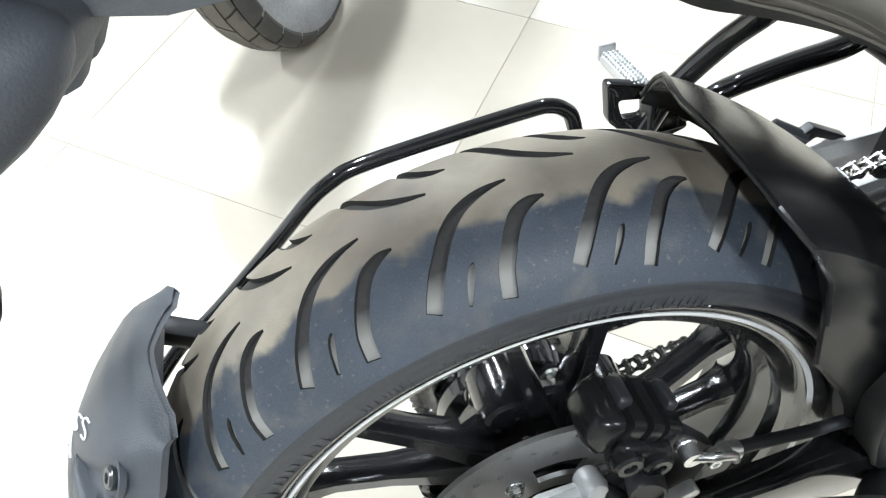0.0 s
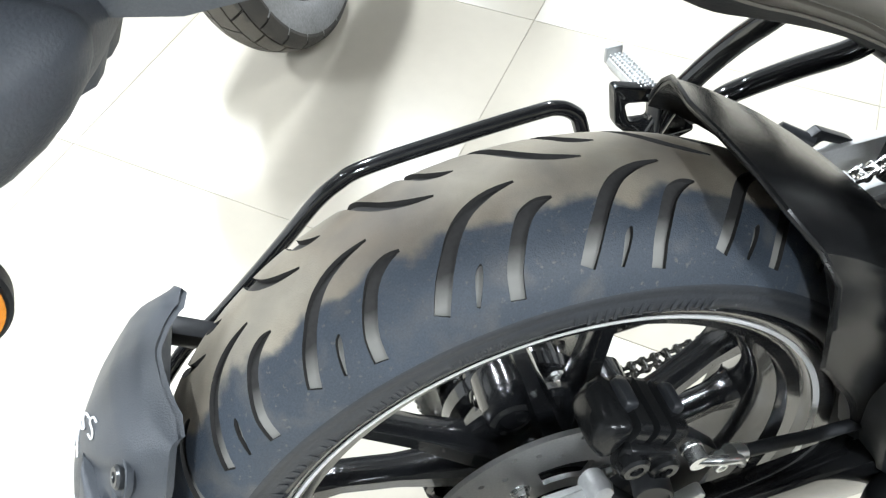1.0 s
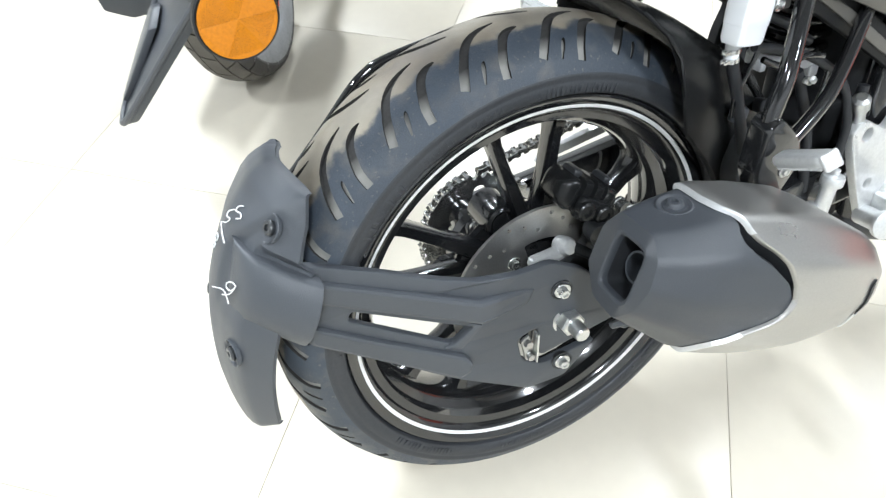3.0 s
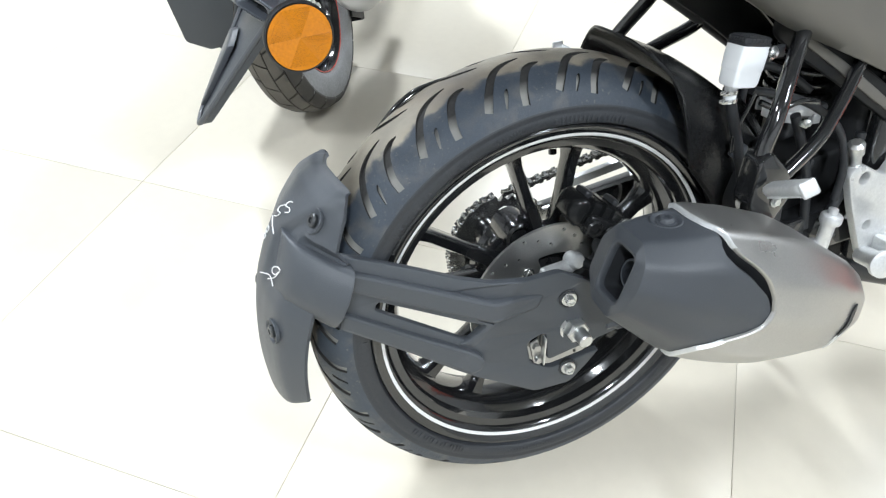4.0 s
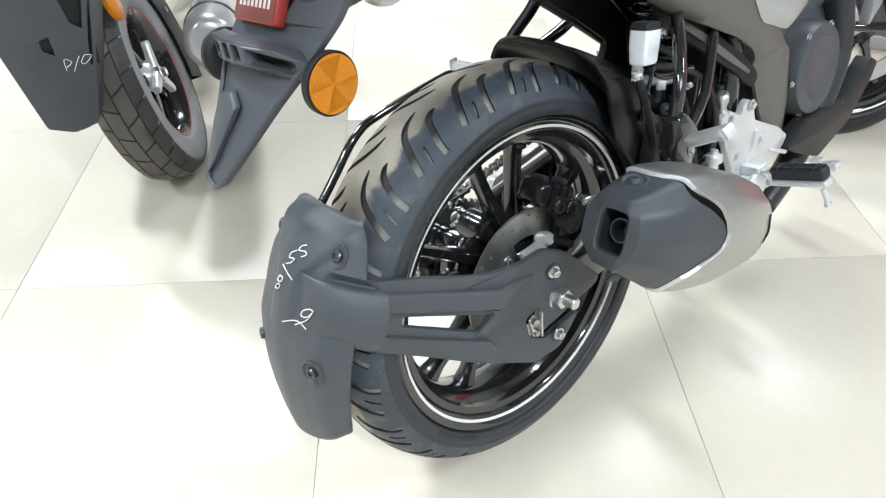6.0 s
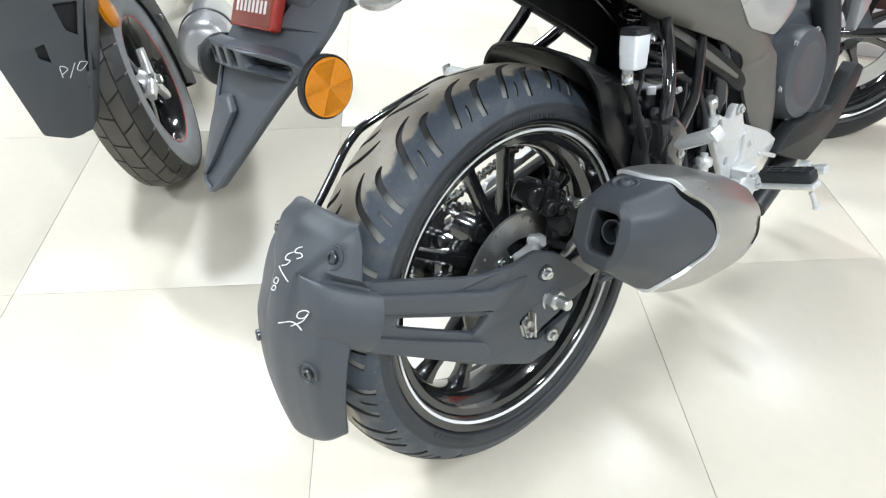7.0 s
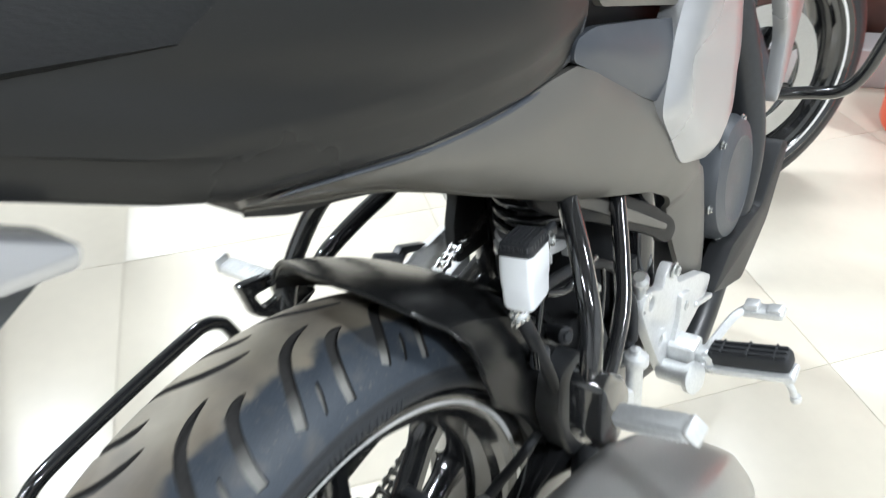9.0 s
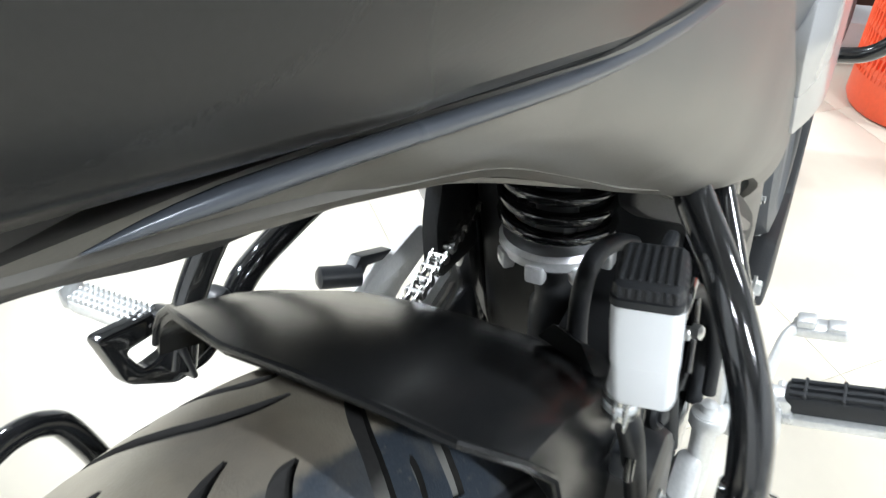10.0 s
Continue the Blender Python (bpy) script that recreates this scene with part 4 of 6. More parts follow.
bm = bmesh.new()
loft(bm, [[can_point(seam(p) + d, p, g) for p in PHI] for d, g in ((.0008, .0006), (.0016, .0032), (.0030, .0044))], cap=False)
part("cover_edge", bm, BRUSHED, cover, angle=20)
# paler bevelled strips along two stretches of the cover's front edge
for a0, a1 in ((50, 132), (-88, -24)):
    bm = bmesh.new()
    loft(bm, [[can_point(seam(a) + d, a, g) for d, g in ((.0004, .0006), (.0010, .0038), (.0018, .0049), (.0030, .0050), (.0036, .0030))] for a in (radians(a0 + (a1 - a0) * k / 40) for k in range(41))])
    part("pale_edge", bm, ALLOY, cover, "bright bevelled edge", 20)
bm = bmesh.new()
for a0, a1, w in ((24, -14, .0042),):
    loft(bm, [[can_point(.268 + .012 * (1 - math.cos(radians(a * 1.6))) + d * w * min(1, 3.2 * (1 - abs((a - 5) / 19.5))), radians(a), g) for d, g in ((-1, .0040), (-1, .0056), (1, .0056), (1, .0040))] for a in range(a0, a1 - 1, -2)])
part("cover_slot", bm, RUBBER_SOFT, cover, "dark slot in the cover")
bm = bmesh.new()
loft(bm, [[can_point(.271 + .012 * (1 - math.cos(radians(a * 1.4))) + d, radians(a), g) for d, g in ((-.005, .0040), (-.004, .0062), (.004, .0062), (.005, .0040))] for a in range(-14, -41, -3)])
part("slot_lip", bm, ALLOY, cover, "bright lip below the slot")
for s, deg in ((.045, 102), (.034, -84)):
    p = can_point(s, radians(deg))
    nrm = (can_point(s, radians(deg + 6)) - can_point(s, radians(deg - 6))).cross(can_point(s + .004, radians(deg)) - can_point(s - .004, radians(deg)))
    if nrm.dot(p - (AX0 + AXD * s)) < 0:
        nrm = -nrm
    m = facing(p + nrm.normalized() * .0005, nrm)
    bm = bmesh.new()
    turned(bm, [(.0165, -.004), (.0165, .0004), (.0150, .0014), (.0122, .0010), (.0106, -.0006), (.0100, -.0030)], m, 36)
    part("bolt_recess", bm, CAP_PLASTIC, cap)
    bm = bmesh.new()
    turned(bm, [(0, -.002), (.0108, -.002), (.0108, .0006), (.0085, .0008), (.0080, .0016), (.0075, .0030), (.0060, .0044), (.0034, .0044), (.0030, .002), (0, .002)], m, 24)
    part("cap_bolt", bm, CAP_PLASTIC, cap, "dark socket bolt")
bm = bmesh.new()
tube(bm, [AX0 + AXD * .20 + Vector((0, .040, .0)), Vector((.235, -.135, .020)), Vector((.32, -.100, -.020)), Vector((.44, -.075, -.070)), Vector((.61, -.085, -.140))], .018, 20)
part("exhaust_pipe", bm, BLACK_SATIN, bike, "black exhaust pipe")

# ---- frame tubes, fluid bottle, foot pegs ----
bm = bmesh.new()
tube(bm, [(.292, -.102, .318), (.276, -.112, .303), (.248, -.134, .282), (.227, -.150, .258), (.212, -.160, .234), (.199, -.164, .206), (.194, -.164, .17), (.196, -.160, .13)], .0090, 14)
stay = part("frame_stay", bm, BLACK_GLOSS, bike, "gloss black frame tube")
bm = bmesh.new()
tube(bm, [(.372, -.110, .255), (.354, -.120, .239), (.320, -.137, .212), (.286, -.151, .190), (.240, -.160, .166), (.205, -.162, .150)], .0078, 14)
part("frame_stay", bm, BLACK_GLOSS, bike, "gloss black frame tube")
bolt("stay_bolt", (.281, -.112, .306), (0, -1, .2), .0038, stay, ZINC)
bolt("stay_bolt", (.360, -.121, .243), (0, -1, .2), .0038, stay, ZINC)

bm = bmesh.new()
MR = Matrix(((1.471, -0.141, 0.254, 0.1982), (0.241, 0.864, 0.092, -0.1156), (-0.333, -0.004, 0.980, 0.2838), (0, 0, 0, 1)))
rings = []
for z, a, b in ((-.0225, .0090, .0100), (-.0212, .0118, .0130), (-.018, .0128, .0142), (-.004, .0132, .0146), (-.0035, .0136, .0150), (.012, .0138, .0154), (.0222, .0134, .0150)):
    rings.append([MR @ Vector((u, v, z)) for u, v in round_poly([(-a, -b), (a, -b), (a, b), (-a, b)], .005, 4)])
loft(bm, rings)
bottle = part("fluid_bottle", bm, MILK, bike, "milky white brake fluid bottle")
bm = bmesh.new()
rings = []
for z, k in ((.0208, .97), (.0212, 1.03), (.0240, 1.03), (.0244, .98), (.0288, .96), (.0296, .90), (.0300, .80)):
    rings.append([MR @ Vector((u * k, v * k, z)) for u, v in round_poly([(-.0136, -.0152), (.0136, -.0152), (.0136, .0152), (-.0136, .0152)], .005, 4)])
loft(bm, rings)
lid = part("bottle_cap", bm, RUBBER_SOFT, bottle, "ribbed black rubber cap")
bar = bmesh.new()
for k in range(7):
    rounded_box(bar, MR @ Matrix.Translation((0, -.0114 + k * .0038, .0299)), .021, .0018, .0016, .0005)
    for s in (-1, 1):
        rounded_box(bar, MR @ Matrix.Translation((s * .0131, -.0114 + k * .0038, .0268)), .0014, .0018, .004, .0004)
for k in range(5):
    rounded_box(bar, MR @ Matrix.Translation((-.0076 + k * .0038, -.0146, .0268)), .0018, .0014, .004, .0004)
tagged(part("cap_ribs", bar, RUBBER_SOFT, lid), kind="stuff")
bm = bmesh.new()
tube(bm, [(.345, -.070, .213), (.308, -.070, .240), (.275, -.070, .256), (.254, -.070, .254), (.245, -.070, .232), (.248, -.071, .200), (.277, -.074, .143)], .0052, 14)
part("bottle_hose", bm, RUBBER_SOFT, bottle, "black rubber hose")
bm = bmesh.new()
tube(bm, [(.194, -.108, .252), (.195, -.109, .240), (.201, -.112, .216), (.214, -.112, .176), (.227, -.112, .126), (.232, -.112, .058)], .0062, 14)
part("bottle_hose", bm, RUBBER_SOFT, bottle, "black rubber hose")
bm = bmesh.new()
rounded_box(bm, Matrix.Translation((.238, -.110, .288)), .036, .006, .014, .002)
part("bottle_bracket", bm, BLACK_SATIN, bottle)
bm = bmesh.new()
tube(bm, [(.192, -.1105, .270), (.193, -.1085, .254), (.194, -.1075, .242)], .0070, 16)
part("bottle_spout", bm, MILK, bottle, "milky outlet of the bottle")
for z in (.2535, .2440):
    bm = bmesh.new()
    turned(bm, [(.0074, -.0022), (.0084, -.0022), (.0084, .0022), (.0074, .0022)], facing((.1932, -.1082, z), (-.1, 0, 1)), 20)
    rounded_box(bm, Matrix.Translation((.184, -.1130, z)), .008, .0016, .0044, .0005)
    rounded_box(bm, Matrix.Translation((.184, -.1085, z)), .008, .0016, .0044, .0005)
    part("hose_clip", bm, ZINC, bottle, "bright spring clip")
bm = bmesh.new()
tube(bm, [(.224, -.112, .246), (.219, -.112, .234), (.209, -.113, .217), (.202, -.113, .204), (.203, -.112, .180)], .0026, 10)
part("metal_pipe", bm, BLACK_GLOSS, bike, "thin glossy black pipe")
bm = bmesh.new()
turned(bm, [(0, -.02), (.0075, -.02), (.0085, -.004), (.0085, .004), (.006, .006), (0, .005)], facing((.249, -.112, .178), (-.35, -1, .35)), 28)
plug = part("cable_plug", bm, RUBBER_SOFT, bike, "round black cable plug")
bm = bmesh.new()
turned(bm, [(.0036, .004), (.0044, .0062), (.0040, .0075), (0, .0078)], facing((.249, -.112, .178), (-.35, -1, .35)), 6)
part("plug_nut", bm, BLACK_SATIN, plug)
bm = bmesh.new()
rounded_box(bm, Matrix.Translation((.218, -.106, .176)) @ pose(0, 0, 0, 0, 14, 0), .020, .012, .016, .003)
part("cable_holder", bm, GREY_PLASTIC, bike, "charcoal cable holder")
for pts, r in (([(.328, -.114, .205), (.324, -.116, .180), (.312, -.118, .150)], .0024), ([(.240, -.105, .23), (.262, -.112, .220), (.290, -.114, .224), (.318, -.112, .216)], .0036)):
    bm = bmesh.new()
    tube(bm, pts, r, 10)
    part("brake_cable", bm, BLACK_GLOSS, bike, "thin glossy black cable")
bm = bmesh.new()
rounded_box(bm, Matrix.Translation((.299, -.116, .194)) @ pose(0, 0, 0, 0, 30, 0), .012, .006, .007, .002)
turned(bm, [(0, 0), (.0045, 0), (.0045, .005), (0, .006)], facing((.299, -.119, .197), (-.3, -1, .3)), 6)
part("cable_clamp", bm, ZINC, bike, "bright cable clamp")
bolt("bottle_bolt", (.236, -.116, .290), (.3, -1, 0), .0050, bottle, ZINC)

# right foot plate
bm = bmesh.new()
plate_line = [(.369, .117), (.381, .128), (.392, .127), (.428, .105), (.438, .121), (.450, .124), (.464, .114), (.474, .080), (.560, .034), (.594, .006), (.580, -.012), (.530, -.018), (.494, -.022), (.476, -.040), (.432, -.030), (.410, .016), (.386, .070)]
hole = lambda x, z, r: [(x + r * math.cos(a), z + r * math.sin(a)) for a in (2 * math.pi * k / 14 for k in range(14))]
slab(bm, round_poly(plate_line, .006, 3), [hole(.396, .108, .008), hole(.421, .034, .0065), hole(.468, .004, .006)], lambda u, v, w: Vector((u, -.135 + w, v)), .012, .003)
plate = part("foot_plate", bm, ALLOY, bike, "cast alloy foot peg plate", 30)
bm = bmesh.new()
slab(bm, round_poly([(.470, .066), (.500, .052), (.500, .030), (.452, -.004), (.440, .004), (.462, .034)], .006, 3), [], lambda u, v, w: Vector((u, -.141 + w, v)), .008, .002)
part("raised_web", bm, ALLOY, plate)
bm = bmesh.new()
rounded_box(bm, Matrix.Translation((.562, -.128, -.012)) @ pose(0, 0, 0, 0, 26, 0), .070, .022, .008, .003)
part("plate_flange", bm, ALLOY, plate)
for x, z in ((.452, .114), (.482, .042), (.470, -.022)):
    bolt("plate_bolt", (x, -.138, z), (0, -1, 0), .0062, plate, ZINC)
bm = bmesh.new()
rounded_box(bm, Matrix.Translation((.454, -.150, -.002)), .032, .034, .032, .004)
rounded_box(bm, Matrix.Translation((.452, -.176, -.002)) @ pose(0, 0, 0, 0, 0, 6), .020, .024, .026, .004)
turned(bm, [(0, -.02), (.004, -.02), (.004, .02), (0, .02)], facing((.452, -.176, 0), (1, 0, .1)), 12)
turned(bm, [(0, -.02), (.013, -.02), (.013, .018), (.0185, .019), (.0185, .025), (.014, .027), (0, .027)], facing((.424, -.152, -.010), (-.25, -1, .25)), 28)
part("peg_hinge", bm, ALLOY, plate)
bm = bmesh.new()
MP = Matrix.Translation((.456, -.222, .0155)) @ pose(0, 0, 0, -14, 0, 0)
rounded_box(bm, MP, .026, .088, .020, .005)
for k in (-1, 0, 1):
    rounded_box(bm, MP @ Matrix.Translation((k * .0075, 0, .0105)), .0036, .080, .004, .001)
for k in (-.028, 0, .028):
    rounded_box(bm, MP @ Matrix.Translation((0, k, .0108)), .024, .003, .0036, .001)
peg = part("foot_peg", bm, RUBBER_SOFT, bike, "ribbed black rubber foot peg")
bm = bmesh.new()
rounded_box(bm, MP @ Matrix.Translation((-.004, .002, -.0135)), .027, .100, .009, .003)
tube(bm, [(.454, -.262, -.002), (.454, -.268, -.012), (.454, -.2725, -.024)], .0040, 10)
turned(bm, [(0, 0), (.0058, 0), (.0058, .006), (0, .006)], facing((.454, -.2725, -.022), (0, -.3, -1)), 16)
part("peg_casting", bm, ALLOY, peg, "bright alloy peg with feeler pin")
bm = bmesh.new()
tube(bm, [(.455, -.158, -.030), (.52, -.163, -.040), (.580, -.170, -.044), (.606, -.180, -.046)], .006, 10, flat=.7)
rounded_box(bm, Matrix.Translation((.606, -.200, -.044)) @ pose(0, 0, 0, -10, 0, 0), .024, .052, .010, .003)
for k in (-.014, .014):
    rounded_box(bm, Matrix.Translation((.606, -.200 + k, -.037)) @ pose(0, 0, 0, -10, 0, 0), .018, .018, .008, .002)
part("brake_pedal", bm, ALLOY, bike, "cast alloy brake pedal")
# folded pillion peg where the stays meet
bm = bmesh.new()
slab(bm, round_poly([(.178, .150), (.186, .200), (.200, .206), (.226, .178), (.236, .150), (.214, .118), (.190, .120)], .008, 3), [], lambda u, v, w: Vector((u, -.180 + w, v)), .028, .004)
clevis = part("peg_clevis", bm, BLACK_GLOSS, bike, "black bracket of the pillion peg")
bolt("clevis_bolt", (.212, -.181, .146), (0, -1, 0), .0045, clevis, ZINC)
bm = bmesh.new()
way = Vector((-.016, -.056, .032)).normalized()
ahead = (Vector((1, 0, .25)) - way * way.dot(Vector((1, 0, .25)))).normalized()
MQ = Matrix((ahead, way, ahead.cross(way))).transposed().to_4x4()
MQ.translation = (.184, -.219, .188)
rounded_box(bm, MQ, .020, .076, .013, .005)
for i in range(15):
    for j in range(4):
        rounded_box(bm, MQ @ Matrix.Translation((-.0069 + j * .0046, -.033 + i * .0046, .0068)), .0025, .0025, .0032, .0006)
rounded_box(bm, MQ @ Matrix.Translation((0, .039, .002)), .018, .005, .017, .0025)
part("pillion_peg", bm, ALLOY, bike, "studded alloy pillion peg, folded up")
# brake cylinder
bm = bmesh.new()
turned(bm, [(0, -.05), (.007, -.05), (.009, -.03), (.009, .02), (.011, .025), (.011, .035), (.006, .036), (.006, .042), (0, .044)], facing((.356, -.130, .030), (.15, 0, 1)), 20)
turned(bm, [(0, -.006), (.0125, -.006), (.0135, -.004), (.0135, .004), (.0125, .006), (0, .006)], facing((.360, -.131, .058), (.15, 0, 1)), 20)
rounded_box(bm, Matrix.Translation((.330, -.124, .012)), .05, .02, .03, .006)
part("brake_cylinder", bm, ALLOY, bike, "cast alloy brake master cylinder")
for pts, r in (([(.36, -.128, .085), (.365, -.126, .13), (.35, -.118, .18), (.30, -.11, .22), (.22, -.11, .25)], .005),
               ([(.40, -.11, .16), (.39, -.115, .10), (.37, -.118, .06)], .0065), ([(.30, -.10, .20), (.33, -.105, .12), (.34, -.11, .04)], .006)):
    bm = bmesh.new()
    tube(bm, pts, r, 10)
    part("cable", bm, RUBBER_SOFT, bike, "black rubber cable")
bm = bmesh.new()
turned(bm, [(0, -.02), (.0075, -.02), (.0075, .0), (.010, .004), (.010, .018), (.006, .022), (0, .022)], facing((.378, -.128, .142), (-.4, -.2, 1)), 12)
part("switch_body", bm, ZINC, bike, "bright brake light switch")

# ---- shock absorber and the dark frame behind ----
SH0, SH1 = Vector((.388, .002, .042)), Vector((.412, .002, .315))
bm = bmesh.new()
d = (SH1 - SH0).normalized()
up, sd = Vector((0, 1, 0)), Vector((0, 1, 0)).cross(d)
tube(bm, [SH0.lerp(SH1, .48 + .5 * k / 220) + (up * math.cos(k * .244) + sd * math.sin(k * .244)) * .040 for k in range(221)], .0054, 10, 1)
spring = part("shock_spring", bm, BLACK_GLOSS, bike, "gloss black coil spring")
bm = bmesh.new()
m = facing(SH0.lerp(SH1, .44), d)
turned(bm, [(.018, -.012), (.036, -.010), (.043, -.004), (.044, .004), (.041, .008), (.018, .008)], m, 40)
collar = part("spring_collar", bm, BRIGHT_ZINC, bike, "bright notched spring collar")
for k in range(8):
    bm = bmesh.new()
    rounded_box(bm, m @ pose(0, 0, 0, 0, 0, 45 * k) @ Matrix.Translation((.041, 0, -.008)), .010, .015, .014, .002)
    part("collar_lug", bm, BRIGHT_ZINC, collar)
bm = bmesh.new()
turned(bm, [(0, 0), (.020, 0), (.022, .02), (.020, .06), (.016, .066), (.016, .23), (0, .23)], facing(SH0, d), 28)
part("shock_body", bm, BLACK_SATIN, spring, "black damper body")
bm = bmesh.new()
for side in (-1, 1):
    tube(bm, [(.06, .074 * side, .455), (.20, .072 * side, .392), (.34, .074 * side, .320), (.45, .082 * side, .22)], .011, 12)
    tube(bm, [(.45, .098 * side, .22), (.44, .100 * side, .08), (.46, .098 * side, -.04)], .018, 12)
tube(bm, [(.42, -.095, .27), (.42, .095, .27)], .012, 12)
part("rear_frame", bm, BLACK_GLOSS, bike, "black tubular rear frame")
bm = bmesh.new()
slab(bm, round_poly([(.02, .455), (.060, .438), (.141, .384), (.235, .318), (.315, .262), (.385, .208), (.366, .170), (.360, .120), (.50, .10), (.52, .34), (.33, .43), (.15, .455)], .012), [], lambda u, v, w: Vector((u, .088 + w, v)), .014, .003)
left_tray = part("left_inner_panel", bm, BLACK_PLASTIC, bike, "black inner panel below the seat")
bm = bmesh.new()
tube(bm, [(.06, .096, .438), (.141, .100, .386), (.235, .101, .319), (.315, .101, .262), (.392, .101, .205)], .0075, 12)
part("left_rail", bm, BLACK_SATIN, left_tray, "black lower rail")
bm = bmesh.new()
rounded_box(bm, Matrix.Translation((.25, 0, .445)) @ pose(0, 0, 0, 0, 26, 0), .30, .15, .04, .012)
rounded_box(bm, Matrix.Translation((.47, 0, .12)), .10, .18, .26, .02)
part("air_box", bm, BLACK_PLASTIC, bike, "black plastic air box under the seat")
# cover behind the stays; its deep black stands for the shade in there
bm = bmesh.new()
slab(bm, round_poly([(.225, .085), (.30, .110), (.45, .130), (.47, -.06), (.30, -.10), (.235, .02)], .02), [], lambda u, v, w: Vector((u, -.078 + w, v)), .06, .006)
part("inner_cover", bm, DEEP_PLASTIC, bike, "cover behind the stays, deep black for the shade there")
bm = bmesh.new()
slab(bm, round_poly([(.215, .110), (.225, .150), (.262, .150), (.290, .120), (.292, .060), (.270, .020), (.235, .030), (.222, .070)][::-1], .010, 3), [], lambda u, v, w: Vector((u, -.120 + w, v)), .050, .006)
joint = part("stay_joint", bm, BLACK_SATIN, bike, "black casting where the frame tubes meet")
bolt("joint_bolt", (.250, -.121, .100), (0, -1, 0), .0050, joint, ZINC)
bm = bmesh.new()
tube(bm, [(.14, -.050, .405), (.24, -.058, .352), (.32, -.062, .300), (.40, -.066, .240)], .0045, 10)
part("wiring_loom", bm, BLACK_GLOSS, bike, "black taped wiring loom")

bm = bmesh.new()
tube(bm, [(.50, .090, -.050), (.47, .135, -.110), (.435, .225, -.205), (.430, .245, -.226)], .010, 14)
stand = part("side_stand", bm, BLACK_SATIN, bike, "black side stand on the floor")
bm = bmesh.new()
rounded_box(bm, Matrix.Translation((.425, .258, -.2335)) @ pose(0, 0, 0, 12.55, 0, 0), .036, .060, .007, .002)
part("stand_foot", bm, BLACK_SATIN, stand)

# ---- left side: peg bracket, pillion peg, alloy plate ----
for pts in ([(.166, .158, .182), (.180, .155, .212), (.196, .150, .236), (.214, .135, .268), (.228, .112, .300), (.240, .100, .325)],
            [(.208, .156, .186), (.226, .153, .205), (.248, .148, .216), (.276, .130, .236), (.300, .110, .255), (.318, .100, .272)]):
    bm = bmesh.new()
    tube(bm, pts, .0098, 14)
    part("peg_tube", bm, BLACK_GLOSS, bike, "gloss black bent tube")
bm = bmesh.new()
slab(bm, round_poly([(.128, .236), (.176, .222), (.200, .196), (.212, .172), (.186, .164), (.160, .170), (.132, .196)], .006), [round_poly([(.140, .216), (.164, .212), (.166, .194), (.146, .196)], .005)[::-1]],
     lambda u, v, w: Vector((u, .160 + w, v)), .010, .002)
brk = part("peg_bracket", bm, BLACK_GLOSS, bike, "gloss black pillion peg bracket")
bm = bmesh.new()
rounded_box(bm, Matrix.Translation((.166, .156, .200)), .004, .018, .050, .001)
part("bracket_tab", bm, BLACK_SATIN, brk)
bm = bmesh.new()
rounded_box(bm, Matrix.Translation((.206, .158, .198)), .016, .018, .026, .004)
part("bracket_tab", bm, BLACK_SATIN, brk)
bm = bmesh.new()
MK = Matrix.Translation((.160, .193, .2205)) @ pose(0, 0, 0, 1, 0, 2)
rounded_box(bm, MK, .019, .066, .012, .005)
for i in range(13):
    for j in range(4):
        rounded_box(bm, MK @ Matrix.Translation((-.0066 + j * .0044, -.029 + i * .0046, .0068)), .0024, .0024, .0032, .0006)
rounded_box(bm, MK @ Matrix.Translation((0, .034, .004)), .017, .005, .017, .0025)
part("pillion_peg", bm, ALLOY, bike, "studded alloy pillion peg")
bm = bmesh.new()
slab(bm, round_poly([(.403, .138), (.438, .109), (.367, .099), (.330, .086), (.290, .128), (.324, .135)], .004), [], lambda u, v, w: Vector((u, .130 + w, v)), .010, .002)
rest = part("foot_plate", bm, LIGHT_ALLOY, bike, "pale cast alloy foot peg plate")
bm = bmesh.new()
slab(bm, round_poly([(.418, .176), (.436, .168), (.450, .120), (.446, .104), (.436, .108), (.434, .136)], .003), [], lambda u, v, w: Vector((u, .132 + w, v)), .010, .002)
part("plate_arm", bm, LIGHT_ALLOY, rest)
bm = bmesh.new()
slab(bm, round_poly([(.303, .150), (.322, .161), (.362, .140), (.347, .139), (.327, .148), (.316, .141)], .002), [], lambda u, v, w: Vector((u, .132 + w, v)), .010, .001)
turned(bm, [(0, -.02), (.009, -.02), (.009, .012), (.006, .014), (0, .014)], facing((.302, .145, .152), (-.5, .4, .2)), 16)
part("gear_lever", bm, BLACK_SATIN, bike, "dark gear lever with a round tip")

# ---- body panels ----
def shell_y(u, v):
    """How far the side skin stands out, along and up."""
    edge = float(np.interp(u, [-.02, .03, .082, .155, .258, .36, .474], [.467, .448, .424, .376, .311, .24, .165]))
    y = -.131 + .020 * math.exp(-max(0, v - edge) / .024) - .004 * math.exp(-((u - .60) / .12) ** 2)
    return y


